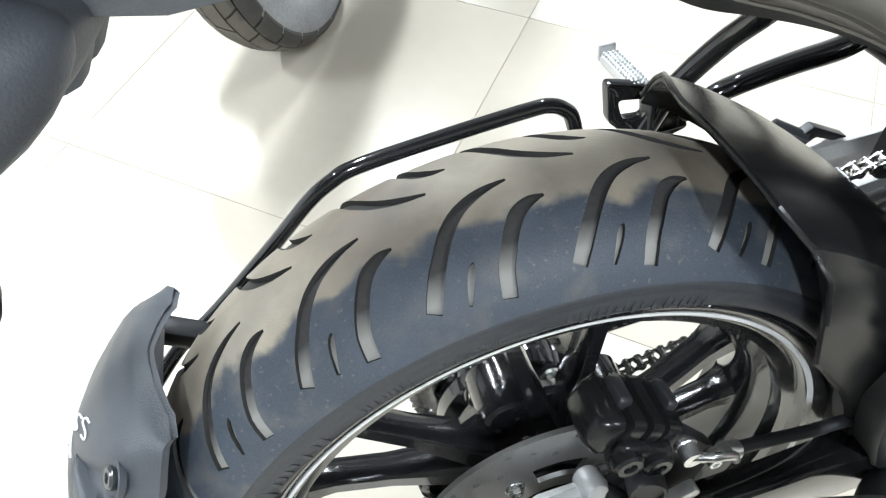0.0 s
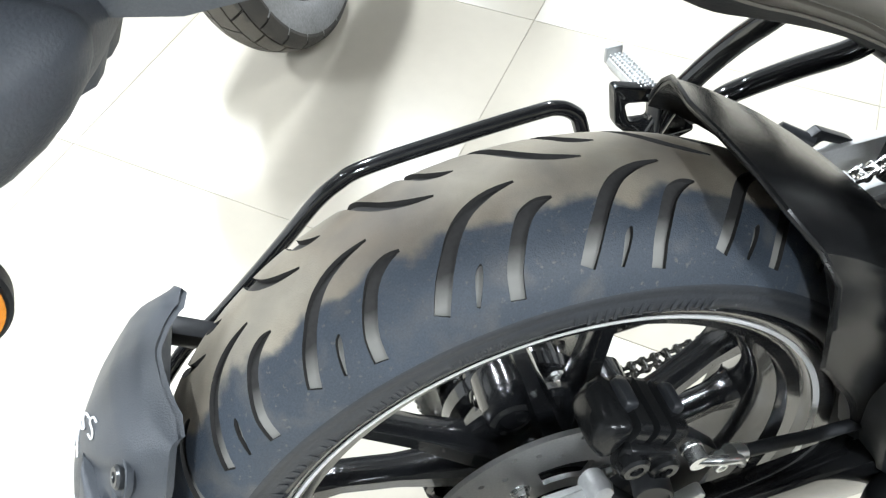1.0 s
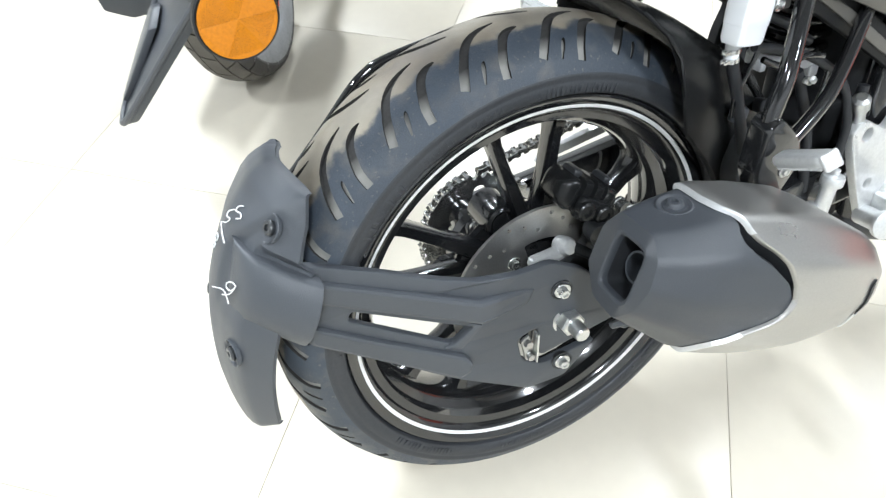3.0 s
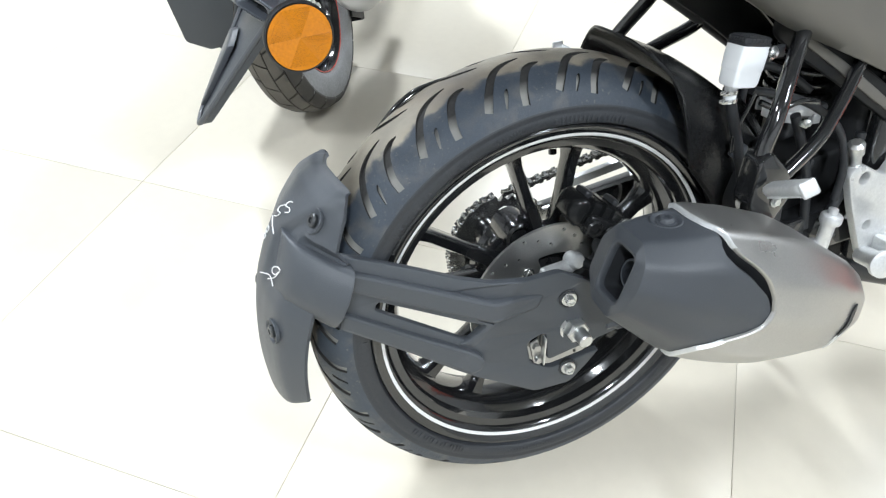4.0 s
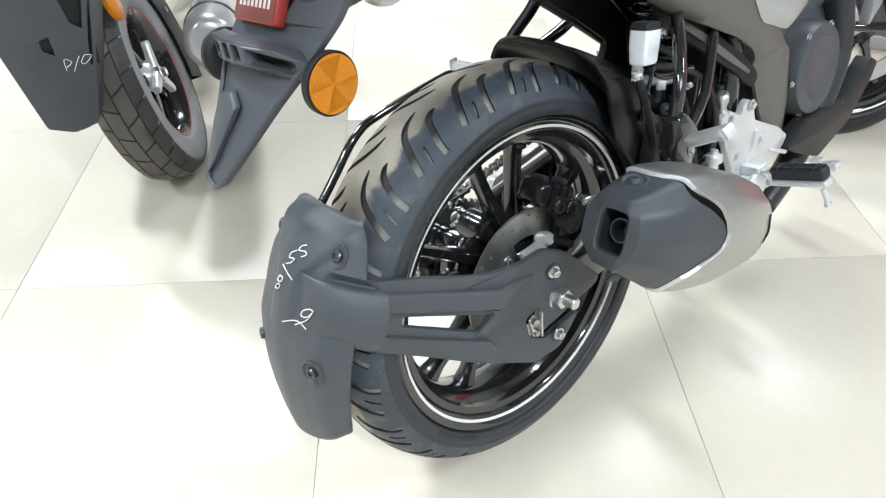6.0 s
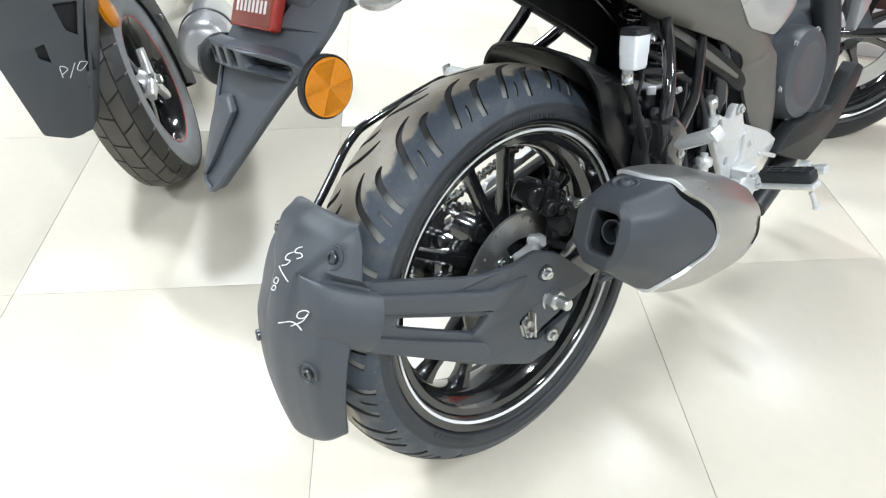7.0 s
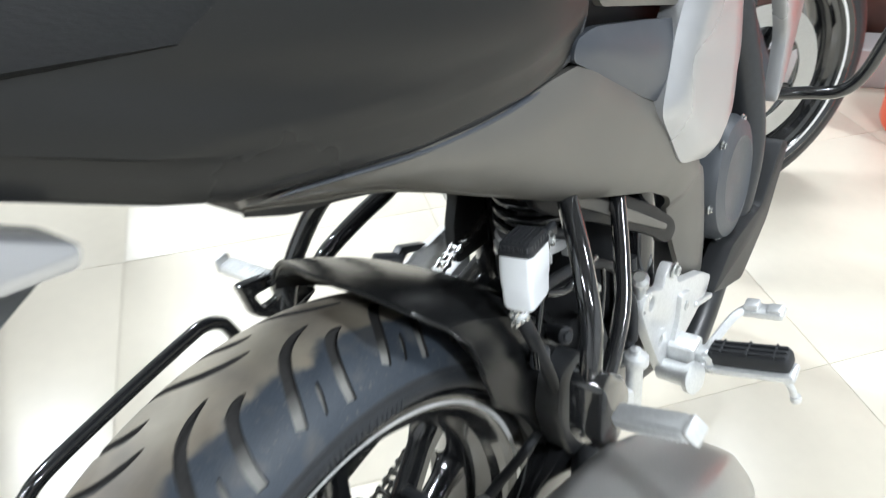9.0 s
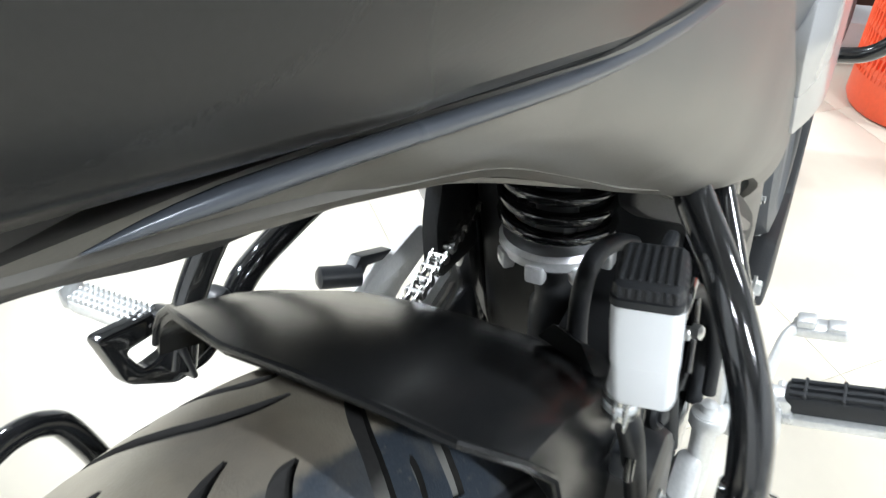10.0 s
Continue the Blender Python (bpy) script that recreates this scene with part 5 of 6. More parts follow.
def skin(name, outline, mat, label, out=0.0, thick=.006, bevel=.003, belly=.007, parent=None, cells=.015, corner=.012):
    """A curved panel: an outline in (x, z), filled with a fine net so that it can bulge."""
    outline = round_poly(outline, corner, 5)
    if sum(outline[i - 1][0] * outline[i][1] - outline[i][0] * outline[i - 1][1] for i in range(len(outline))) < 0:
        outline = outline[::-1]
    us, vs = [p[0] for p in outline], [p[1] for p in outline]
    pts = [Vector(p) for p in outline]
    n0 = len(pts)
    inside = lambda x, y: sum(((outline[i][1] > y) != (outline[i - 1][1] > y)) and x < (outline[i - 1][0] - outline[i][0]) * (y - outline[i][1]) / (outline[i - 1][1] - outline[i][1]) + outline[i][0] for i in range(n0)) % 2
    dist = lambda x, y: min((Vector((x, y)) - Vector(outline[i]).lerp(Vector(outline[i - 1]), max(0, min(1, (Vector((x, y)) - Vector(outline[i])).dot(Vector(outline[i - 1]) - Vector(outline[i])) / max(1e-9, (Vector(outline[i - 1]) - Vector(outline[i])).length_squared))))).length for i in range(n0))
    x = min(us)
    while x < max(us):
        y = min(vs)
        while y < max(vs):
            if inside(x, y) and dist(x, y) > cells * .35:
                pts.append(Vector((x, y)))
            y += cells * .5
        x += cells
    co, _, tris, _, _, own = delaunay_2d_cdt(pts, [], [list(range(n0))], 1, 1e-6, True)
    bm = bmesh.new()
    depth = [min(1.0, dist(c.x, c.y) / .030) for c in co]
    top = [bm.verts.new((c.x, shell_y(c.x, c.y) - out - belly * (d * (2 - d)), c.y)) for c, d in zip(co, depth)]
    low = [bm.verts.new((c.x, shell_y(c.x, c.y) - out + thick, c.y)) for c in co]
    count = {}
    for t, inside_of in zip(tris, own):
        if not inside_of:
            continue
        bm.faces.new([top[i] for i in t])
        bm.faces.new([low[i] for i in t][::-1])
        for a, b in zip(t, t[1:] + t[:1]):
            count.setdefault((min(a, b), max(a, b)), []).append((a, b))
    for k in count.values():
        if len(k) == 1:
            a, b = k[0]
            bm.faces.new((top[a], low[a], low[b], top[b]))
    return part(name, bm, mat, parent or bike, label, 50)


SIDE = [(-.005, .4625), (.030, .448), (.082, .424), (.155, .376), (.258, .311), (.330, .275), (.415, .232), (.462, .200), (.490, .168), (.502, .126), (.530, .060), (.560, .012), (.612, -.010), (.620, .060), (.606, .158), (.550, .192),
        (.486, .286), (.415, .326), (.290, .415), (.240, .422), (.198, .424), (.15, .430), (.096, .4395), (.030, .457)]
skin("side_panel", SIDE, PANEL_PAINT, "matt grey side panel")
skin("knee_panel", [(.262, .425), (.39, .341), (.452, .308), (.52, .358), (.514, .370), (.392, .409), (.296, .437), (.270, .437)], KNEE_PAINT, "blue grey panel below the tank", out=.002)
skin("tank_side", [(.304, .448), (.396, .419), (.53, .376), (.61, .47), (.42, .53), (.312, .51)], PANEL_PAINT, "matt grey panel beside the tank", out=.002)
bm = bmesh.new()
slab(bm, [(.23, .415), (.46, .270), (.63, .27), (.63, .50), (.27, .53)], [], lambda u, v, w: Vector((u, -.106 + w, v)), .02)
part("inner_panel", bm, BLACK_PLASTIC, bike, "black inner panel behind the covers")
# the side panel turns under the tail to an inner edge
OUTER = [(-.002, .4625), (.030, .4495), (.055, .4385), (.082, .4255), (.115, .4045), (.155, .3775), (.200, .3495)]
INNER = [(.012, .4400), (.028, .4280), (.055, .4115), (.090, .3985), (.125, .3855), (.160, .3680), (.203, .3460)]
DEPTH = [.084, .072, .064, .061, .066, .082, .104]
for side, name in ((-1, "panel_turn_under"), (1, "panel_turn_under")):
    bm = bmesh.new()
    rings = []
    fo, fi = smooth_line([(a, b, 0) for a, b in OUTER], 4), smooth_line([(a, b, 0) for a, b in INNER], 4)
    fd = smooth_line([(d, 0, 0) for d in DEPTH], 4)
    for o, q, d in zip(fo, fi, fd):
        row = []
        for k in range(7):
            t = k / 6
            bow = -.0025 * math.sin(math.pi * t)
            row.append(Vector((o.x + (q.x - o.x) * t, side * (.1135 + (d.x - .1135) * t + bow), o.y + (q.y - o.y) * t - bow * .6)))
        back = [p + Vector((0, -side * .002, .004)) for p in row[::-1]]
        rings.append(row + back)
    loft(bm, [r[:4] + r[10:] for r in rings])
    turn = part(name, bm, PANEL_PAINT, bike, "matt grey edge turned under the tail", 50)
    bm = bmesh.new()
    loft(bm, [[p + Vector((0, 0, .0012)) for p in r[3:11]] for r in rings])
    part("inner_edge", bm, BLACK_PLASTIC, turn, "black plastic inner edge", 50)
    bm = bmesh.new()
    tube(bm, [r[3] + Vector((0, 0, -.0004)) for r in rings], .0013, 6, 1)
    part("edge_lip", bm, PANEL_PAINT, turn, "thin grey lip")
bm = bmesh.new()
loft(bm, [[Vector((x, s * d, z + u)) for s, u in ((-1, .003), (1, .003), (1, .009), (-1, .009))] for (x, z), d in zip(INNER[:6], DEPTH)])
part("under_tray", bm, BLACK_PLASTIC, bike, "black under tray below the seat")
skin("air_scoop", [(.457, .243), (.404, .320), (.434, .383), (.472, .425), (.60, .41), (.606, .314), (.587, .235), (.540, .208)], SILVER_PAINT, "silver painted air scoop", out=.009, belly=.012, thick=.02, corner=.014)
bm = bmesh.new()
oval = [(.268, .316), (.300, .2985), (.36, .258), (.44, .196), (.476, .160), (.482, .146), (.474, .138), (.462, .146), (.43, .176), (.35, .236), (.285, .282), (.266, .300)]
SLOT_Y = lambda u: -.098 - (u - .296) * .165
slab(bm, round_poly(inset_poly(oval, -.0045), .008, 3), [], lambda u, v, w: Vector((u, SLOT_Y(u) + .0025 + w, v)), .008, .003)
surround = part("slot_surround", bm, DEEP_PLASTIC, bike, "black surround of the long slot below the panel")
for line, width in (([(.284, .2985), (.345, .254), (.40, .210), (.459, .1635)], .0060),):
    bm = bmesh.new()
    left, right = [], []
    for i, p in enumerate(line):
        q, r = line[max(i - 1, 0)], line[min(i + 1, len(line) - 1)]
        t = Vector((r[0] - q[0], r[1] - q[1])).normalized()
        k = width * (.75 if i == 0 else .55 if i == len(line) - 1 else 1)
        left.append((p[0] - t.y * k, p[1] + t.x * k))
        right.append((p[0] + t.y * k, p[1] - t.x * k))
    slab(bm, round_poly(left + right[::-1], .005, 4), [], lambda u, v, w: Vector((u, SLOT_Y(u) - .0012 + w, v)), .006, .0015)
    part("slot_tongue", bm, PANEL_PAINT, surround, "matt grey strip inside the slot")
bm = bmesh.new()
tube(bm, [(u, shell_y(u, v) + .0045, v) for u, v in ((-.012, .470), (.03, .460), (.096, .4425), (.15, .433), (.198, .427), (.240, .425), (.272, .429), (.292, .448), (.298, .475))], lambda t: .0040 * min(1, .1 + t * 8), 8)
part("panel_seam", bm, RUBBER_SOFT, bike, "dark seam between the panels")
# rolled lip below the seam; its bluish highlight is painted by the blue grey
bm = bmesh.new()
tube(bm, [(u, shell_y(u, v) + .0010, v - .0048) for u, v in ((.012, .4640), (.03, .460), (.096, .4425), (.15, .433), (.198, .427), (.235, .425))], lambda t: (.0008 + .0019 * t) * min(1, .15 + t * 5, .15 + (1 - t) * 5), 12)
part("lip_highlight", bm, KNEE_PAINT, bike, "rolled lip of the side panel, highlight painted blue grey")

# tail, skinned over cross sections; the seat lies on it
TAILS = [(-.300, .036, .555, .600), (-.270, .060, .550, .620), (-.20, .090, .540, .640), (-.13, .106, .528, .645), (-.085, .112, .512, .645), (-.04, .120, .485, .640), (-.01, .1235, .470, .635), (.04, .127, .4555, .625), (.10, .1305, .440, .61), (.15, .131, .431, .60), (.20, .133, .424, .590), (.245, .132, .421, .588), (.290, .128, .425, .585)]
bm = bmesh.new()
rings = []
for x, w, lo, hi in TAILS:
    mid, dip = .33 - (x + .02) * .9, .0045 * max(0, 1 - max(0, -.02 - x) / .05) * max(0, 1 - max(0, x - .15) / .04)
    side = [(-1.005, 0, .012), (-1.015, .07, .010), (-1.03, .14, 0), (-1.036, .20, 0), (-1.04, .25, 0), (-1.042, .30, 0), (-1.044, .35, 0), (-1.042, .42, 0), (-1.035, .52, 0), (-1.02, .64, 0)]
    half = [(-.55 * w, lo + .004), (-.90 * w, lo + .001), (-.965 * w, lo + .0005), (-.990 * w, lo + .0030)]
    half += [(k * w + dip * math.exp(-((f - mid) / .05) ** 2), lo + (hi - lo) * f + up * (1 - f)) for k, f, up in side] + [(-.90 * w, lo + (hi - lo) * .86), (-.6 * w, hi)]
    rings.append([Vector((x, u, v)) for u, v in half] + [Vector((x, -u, v)) for u, v in half[::-1]])
loft(bm, rings)
tail = part("tail_panel", bm, TAIL_SHADED, bike, "grey tail section, shade put into its colour", 40)
bm = bmesh.new()
rings = []
for x, w, z in ((-.26, .062, .615), (-.20, .097, .585), (-.12, .115, .572), (-.074, .1215, .570), (-.015, .1275, .558), (.004, .129, .566), (.020, .1275, .590), (.06, .120, .62), (.10, .115, .63), (.28, .11, .60), (.40, .10, .62)):
    half = [(-w + .006, z - .022), (-w - .0015, z - .018), (-w, z), (-w * .92, z + .04), (-w * .7, max(z + .06, .655)), (-w * .3, max(z + .066, .67))]
    rings.append([Vector((x, u, v)) for u, v in half] + [Vector((x, -u, v)) for u, v in half[::-1]])
loft(bm, rings)
part("seat", bm, SEAT_VINYL, bike, "black seat")
bm = bmesh.new()
rings = []
for x, w, lo, hi in ((.36, .11, .44, .60), (.46, .14, .46, .72), (.60, .15, .44, .76), (.75, .13, .42, .74), (.85, .08, .46, .68)):
    half = [(-.5 * w, lo), (-.9 * w, lo + .02), (-w, lo + (hi - lo) * .5), (-.8 * w, hi - .02), (-.3 * w, hi)]
    rings.append([Vector((x, u, v)) for u, v in half] + [Vector((x, -u, v)) for u, v in half[::-1]])
loft(bm, rings)
part("fuel_tank", bm, PANEL_PAINT, bike, "matt grey fuel tank", 60)

# grab rail
bm = bmesh.new()
rail = [(-.245, .554), (-.160, .546), (-.110, .520), (-.074, .494), (-.078, .486), (-.130, .498), (-.190, .514), (-.246, .530), (-.262, .540)]
slab(bm, round_poly(rail, .006), [round_poly([(-.196, .536), (-.168, .538), (-.148, .522), (-.178, .523)], .003)[::-1]], lambda u, v, w: Vector((u, -.128 + w, v)), .028, .003)
grab = part("grab_rail", bm, SILVER_PAINT, bike, "silver painted grab rail")
bolt("rail_bolt", (-.213, -.130, .534), (0, -1, .1), .007, grab, ZINC, hexed=False)
bm = bmesh.new()
rings = []
for x, y, lo, hi in ((-.250, .05, .490, .54), (-.20, .095, .472, .54), (-.14, .098, .462, .52), (-.105, .098, .464, .51), (-.078, .094, .472, .49)):
    half = [(-y * .5, lo), (-y, lo + .004), (-y - .008, (lo + hi) / 2), (-y, hi)]
    rings.append([Vector((x, u, v)) for u, v in half] + [Vector((x, -u, v)) for u, v in half[::-1]])
loft(bm, rings)
part("tail_underside", bm, GREY_PLASTIC, bike, "charcoal plastic below the grab rail")

# tail light, label, indicator, mud flap with reflector
bm = bmesh.new()
rings = []
for x, w, z, h in ((-.232, .058, .500, .034), (-.258, .060, .498, .042), (-.280, .054, .514, .044), (-.302, .040, .534, .034), (-.320, .020, .546, .018)):
    rings.append([Vector((x, u * w, z + v * h * .5)) for u, v in round_poly([(-.55, -1), (.55, -1), (1, -.1), (.85, 1), (-.85, 1), (-1, -.1)], .2, 3)])
loft(bm, rings)
part("tail_light", bm, RED_LENS, bike, "red tail light lens")
bm = bmesh.new()
rounded_box(bm, Matrix.Translation((-.205, -.022, .470)) @ pose(0, 0, 0, 0, -8, 0), .074, .120, .062, .012)
block = part("plate_block", bm, GREY_PLASTIC, bike, "charcoal block between the tail and the plate carrier")
bm = bmesh.new()
rounded_box(bm, Matrix.Translation((-.188, -.082, .470)), .044, .050, .044, .010)
part("stalk_mount", bm, GREY_PLASTIC, block)
bm = bmesh.new()
MS = Matrix.Translation((-.251, .004, .452)) @ pose(0, 0, 0, 0, -62, 0)
rounded_box(bm, MS, .042, .086, .012, .003)
sign = part("label_plate", bm, RED_PLATE, bike, "label plate with red border")
bm = bmesh.new()
rounded_box(bm, MS @ Matrix.Translation((0, 0, .0062)), .036, .078, .002, .0008)
part("label_face", bm, LABEL_FACE, sign)
for k in range(8):
    bm = bmesh.new()
    rounded_box(bm, MS @ Matrix.Translation((0, .0280 - k * .008, .0066)), .0125, .0052, .0014, .0004)
    part("label_bar", bm, WHITE_PLATE, sign, "plain white bar")
bm = bmesh.new()
MI = facing((-.214, -.150, .4700), (-.80, -.46, -.12)) @ Matrix.Diagonal((1.0, .80, 1.0, 1.0))
turned(bm, [(.021, -.012), (.0238, .0), (.0225, .007), (.0175, .013), (.0095, .0165), (0, .0175)], MI, 40)
lens = part("indicator_lens", bm, CLEAR_GLASS, bike, "clear indicator lens")
lens.visible_shadow = False
bm = bmesh.new()
rings = []
for k, (s, a, b) in enumerate(((0, .0235, .0225), (-.006, .0262, .0245), (-.016, .0278, .0255), (-.026, .0272, .0250), (-.036, .0250, .0228), (-.045, .0212, .0192), (-.053, .0160, .0142), (-.059, .0098, .0086), (-.0625, .0035, .003))):
    rings.append([MI @ Vector((a * math.cos(t), b * math.sin(t), s)) for t in (2 * math.pi * j / 56 for j in range(56))])
loft(bm, rings)
tube(bm, [MI @ Vector((0, 0, -.024)), Vector((-.180, -.116, .472)), Vector((-.174, -.085, .472)), Vector((-.168, -.050, .476))], .0165, 28)
part("indicator_housing", bm, CAP_PLASTIC, bike, "charcoal indicator housing", 60)
bm = bmesh.new()
turned(bm, [(0, -.006), (.005, -.006), (.007, .002), (.004, .008), (0, .009)], MI @ Matrix.Translation((0, 0, .006)), 16)
part("indicator_bulb", bm, AMBER, lens, "amber bulb")

flap = [(.052, .452), (.070, .425), (.072, .395), (.048, .360), (.034, .330), (.024, .300), (-.006, .296), (-.022, .318), (-.060, .372), (-.086, .404), (-.110, .440), (-.118, .470), (-.06, .475), (-.030, .440)]
FLAP_X = lambda v: -.24 - (.46 - v) * .70
bm = bmesh.new()
slab(bm, round_poly(flap, .006, 2), [], lambda u, v, w: Vector((FLAP_X(v) - .002 + w + abs(u) * .10, u, v)), .010, .003)
mud = part("mud_flap", bm, GREY_PLASTIC, bike, "charcoal plastic mud flap and plate carrier", 30)
# a sunk pad beside one edge, with a thin raised border
bm = bmesh.new()
slab(bm, round_poly([(.046, .372), (.020, .376), (-.002, .366), (.014, .318), (.022, .306), (.032, .316), (.044, .350)], .003, 2), [], lambda u, v, w: Vector((FLAP_X(v) - .0075 + w + abs(u) * .10, u, v)), .007, .0025)
part("flap_pad", bm, GREY_PLASTIC, mud)
bm = bmesh.new()
tube(bm, [(FLAP_X(v) - .003 + abs(u) * .10, u, v) for u, v in ((.062, .400), (.046, .362), (.034, .332), (.026, .304), (.010, .2985), (-.004, .299), (-.022, .320), (-.060, .374), (-.084, .404))], .0028, 8, 3)
part("flap_border", bm, GREY_PLASTIC, mud)
bm = bmesh.new()
beam = [(.104, .410), (.104, .388), (.060, .402), (.0, .407), (-.060, .402), (-.104, .386), (-.104, .404), (-.060, .425), (.0, .431), (.060, .427)]
wins = [[(.072, .418), (.026, .424), (.026, .409), (.072, .404)], [(.014, .426), (.002, .4265), (.002, .4105), (.014, .4100)], [(-.006, .4265), (-.018, .426), (-.018, .410), (-.006, .4105)], [(-.028, .424), (-.082, .412), (-.082, .400), (-.028, .409)]]
slab(bm, round_poly(beam, .004, 2), [round_poly(q, .002, 1) for q in wins], lambda u, v, w: Vector((-.300 + abs(u) ** 2 * 3.4 + w, u, v)), .016, .0015)
bar = part("reflector_bar", bm, KNEE_PAINT, bike, "charcoal bar that carries the reflectors")
bm = bmesh.new()
slab(bm, round_poly(inset_poly(beam, .003), .003, 2), [], lambda u, v, w: Vector((-.290 + abs(u) ** 2 * 3.4 + w, u, v)), .003)
part("bar_backing", bm, BLACK_PLASTIC, bar, "black back of the bar")
bm = bmesh.new()
turned(bm, [(0, -.008), (.020, -.008), (.0295, -.003), (.0300, .004), (.0288, .0055), (0, .006)], facing((-.2600, .1000, .3895), (.094, .994, -.056)), 48)
part("left_reflector_shell", bm, BLACK_PLASTIC, bar, "black reflector shell")
MF = facing((-.2570, -.1000, .3895), (.094, -.994, -.056))
bm = bmesh.new()
turned(bm, [(0, -.008), (.020, -.008), (.0295, -.003), (.0300, .004), (.0288, .0055), (.0275, .0045)], MF, 48)
refl = part("reflector_shell", bm, BLACK_PLASTIC, bike, "black reflector shell")
for k in range(6):
    # each sector is moulded with its own run of fine prisms
    bm = bmesh.new()
    mid = radians(60 * k + 30)
    c, s = math.cos(mid), math.sin(mid)
    rows = 14
    tip = .0276 * math.cos(radians(30))
    tilt = .22 if k % 2 else -.22
    for j in range(rows):
        r0, r1 = tip * j / rows, tip * (j + 1) / rows
        h = math.tan(radians(30))
        teeth = 2 * j + 2
        for i in range(teeth):
            f0, f1 = -1 + 2 * i / teeth, -1 + 2 * (i + 1) / teeth
            ends = [(r0, f0 * r0 * h), (r1, f0 * r1 * h), (r1, f1 * r1 * h), (r0, f1 * r0 * h)]
            lift = [0, 0, tilt * (f1 - f0) * r1 * h, tilt * (f1 - f0) * r0 * h]
            vs = [bm.verts.new(MF @ Vector((u * c - v * s, u * s + v * c, .0062 + w))) for (u, v), w in zip(ends, lift)]
            if j == 0:
                vs = vs[1:] if f0 >= 0 else vs[:3]
            bm.faces.new(vs)
    loop = [radians(60 * k + 60 * j / 8) for j in range(9)]
    flat = [bm.verts.new(MF @ Vector((.0276 * math.cos(a), .0276 * math.sin(a), .0062))) for a in loop]
    bm.faces.new(flat)
    bmesh.ops.delete(bm, geom=[v for v in bm.verts if not v.link_faces], context="VERTS")
    part("reflector_facet", bm, AMBER, refl, "amber reflector facet", smooth=False)

bm = bmesh.new()
turned(bm, [(0, -.014), (.010, -.013), (.018, -.006), (.0195, .0)], MI, 24)
part("indicator_bowl", bm, WHITE_TAPE, lens, "bright reflector bowl")

# ---- engine side, belly, front end ----
bm = bmesh.new()
m = facing((.703, -.085, .086), (0, -1, .05))
turned(bm, [(0, 0), (.085, 0), (.085, .030), (.079, .042), (.058, .047), (.050, .043), (0, .045)], m, 48)
rounded_box(bm, Matrix.Translation((.72, 0, .05)), .34, .17, .26, .03)
engine = part("engine_cover", bm, GREY_PLASTIC, bike, "grey engine side cover")
for a in range(0, 360, 60):
    bolt("cover_bolt", (.703 + .080 * math.cos(radians(a)), -.120, .086 + .080 * math.sin(radians(a))), (0, -1, 0), .005, engine, ZINC)
bm = bmesh.new()
slab(bm, round_poly([(.585, -.018), (.64, -.050), (.72, -.090), (.84, -.060), (.915, .000), (.935, .030), (.90, .050), (.80, -.010), (.66, .010)], .010), [], lambda u, v, w: Vector((u, -.142 + w, v)), .030, .004)
part("belly_cowl", bm, BLACK_PLASTIC, bike, "black belly cowl")
bm = bmesh.new()
tube(bm, [(.98, -.02, .075), (1.02, -.08, .066), (1.035, -.14, .068), (1.03, -.185, .076), (1.03, -.212, .098), (1.03, -.232, .14), (1.03, -.250, .21), (1.00, -.235, .30), (.93, -.15, .36), (.88, -.06, .38)], .0105, 14)
part("crash_bar", bm, BLACK_GLOSS, bike, "gloss black crash bar")
bm = bmesh.new()
tube(bm, [(.80, -.08, .30), (.82, -.10, .16), (.80, -.11, .05), (.70, -.10, -.10), (.60, -.10, -.15)], .026, 18)
part("header_pipe", bm, BLACK_SATIN, bike, "dark exhaust header pipe")
bm = bmesh.new()
slab(bm, round_poly([(.85, .38), (.98, .34), (1.02, .22), (.96, .14), (.90, .10), (.93, .20)], .02), [], lambda u, v, w: Vector((u, -.125 + w, v)), .02, .004)
part("radiator_shroud", bm, SILVER_PAINT, bike, "silver painted shroud")

STEER = Matrix.Translation((1.275, .045, .0)) @ pose(0, 0, 0, 0, 0, -37)


def front(bm):
    bmesh.ops.transform(bm, matrix=STEER, verts=bm.verts)
    return bm


bm = tyre_mesh(step_s=96, blocks=[[(0, .01, .003), (6, .03, .006), (9, .05, .006)]])
for v in bm.verts:
    v.co.y *= .75
part("front_tyre", front(bm), [RUBBER_SOFT, GROOVE, RUBBER_SOFT, GROOVE], bike, "black front tyre")
bm = rim_mesh()
frim = part("front_rim", front(bm), BLACK_GLOSS, bike, "gloss black front rim")
part("rim_stripe", front(stripe_mesh(-1)), WHITE_TAPE, frim, "white tape round the rim")
for k in range(10):
    part("front_spoke", front(spoke_mesh(36 * k, 36 * k + 6)), BLACK_GLOSS, frim)
bm = bmesh.new()
disc_plate(bm, .141, .100, -.070, .0045, 0, .06, 0, False)
part("front_disc", front(bm), STEEL, bike, "steel front brake disc")
bm = bmesh.new()
for s in (-1, 1):
    tube(bm, [(0, .085 * s, 0), (-.10, .085 * s, .25), (-.24, .085 * s, .60)], .026, 18)
part("front_fork", front(bm), KNEE_PAINT, bike, "blue grey fork legs")
bm = bmesh.new()
rings = []
for k in range(13):
    a = radians(20 + 140 * k / 12)
    rings.append([Vector((r * math.cos(a), y, r * math.sin(a))) for y, r in ((-.068, .300), (-.064, .322), (-.03, .332), (.03, .332), (.064, .322), (.068, .300), (.06, .318), (.0, .327), (-.06, .318))])
loft(bm, rings)
part("front_mudguard", front(bm), BLACK_PLASTIC, bike, "black front mudguard")
bm = bmesh.new()
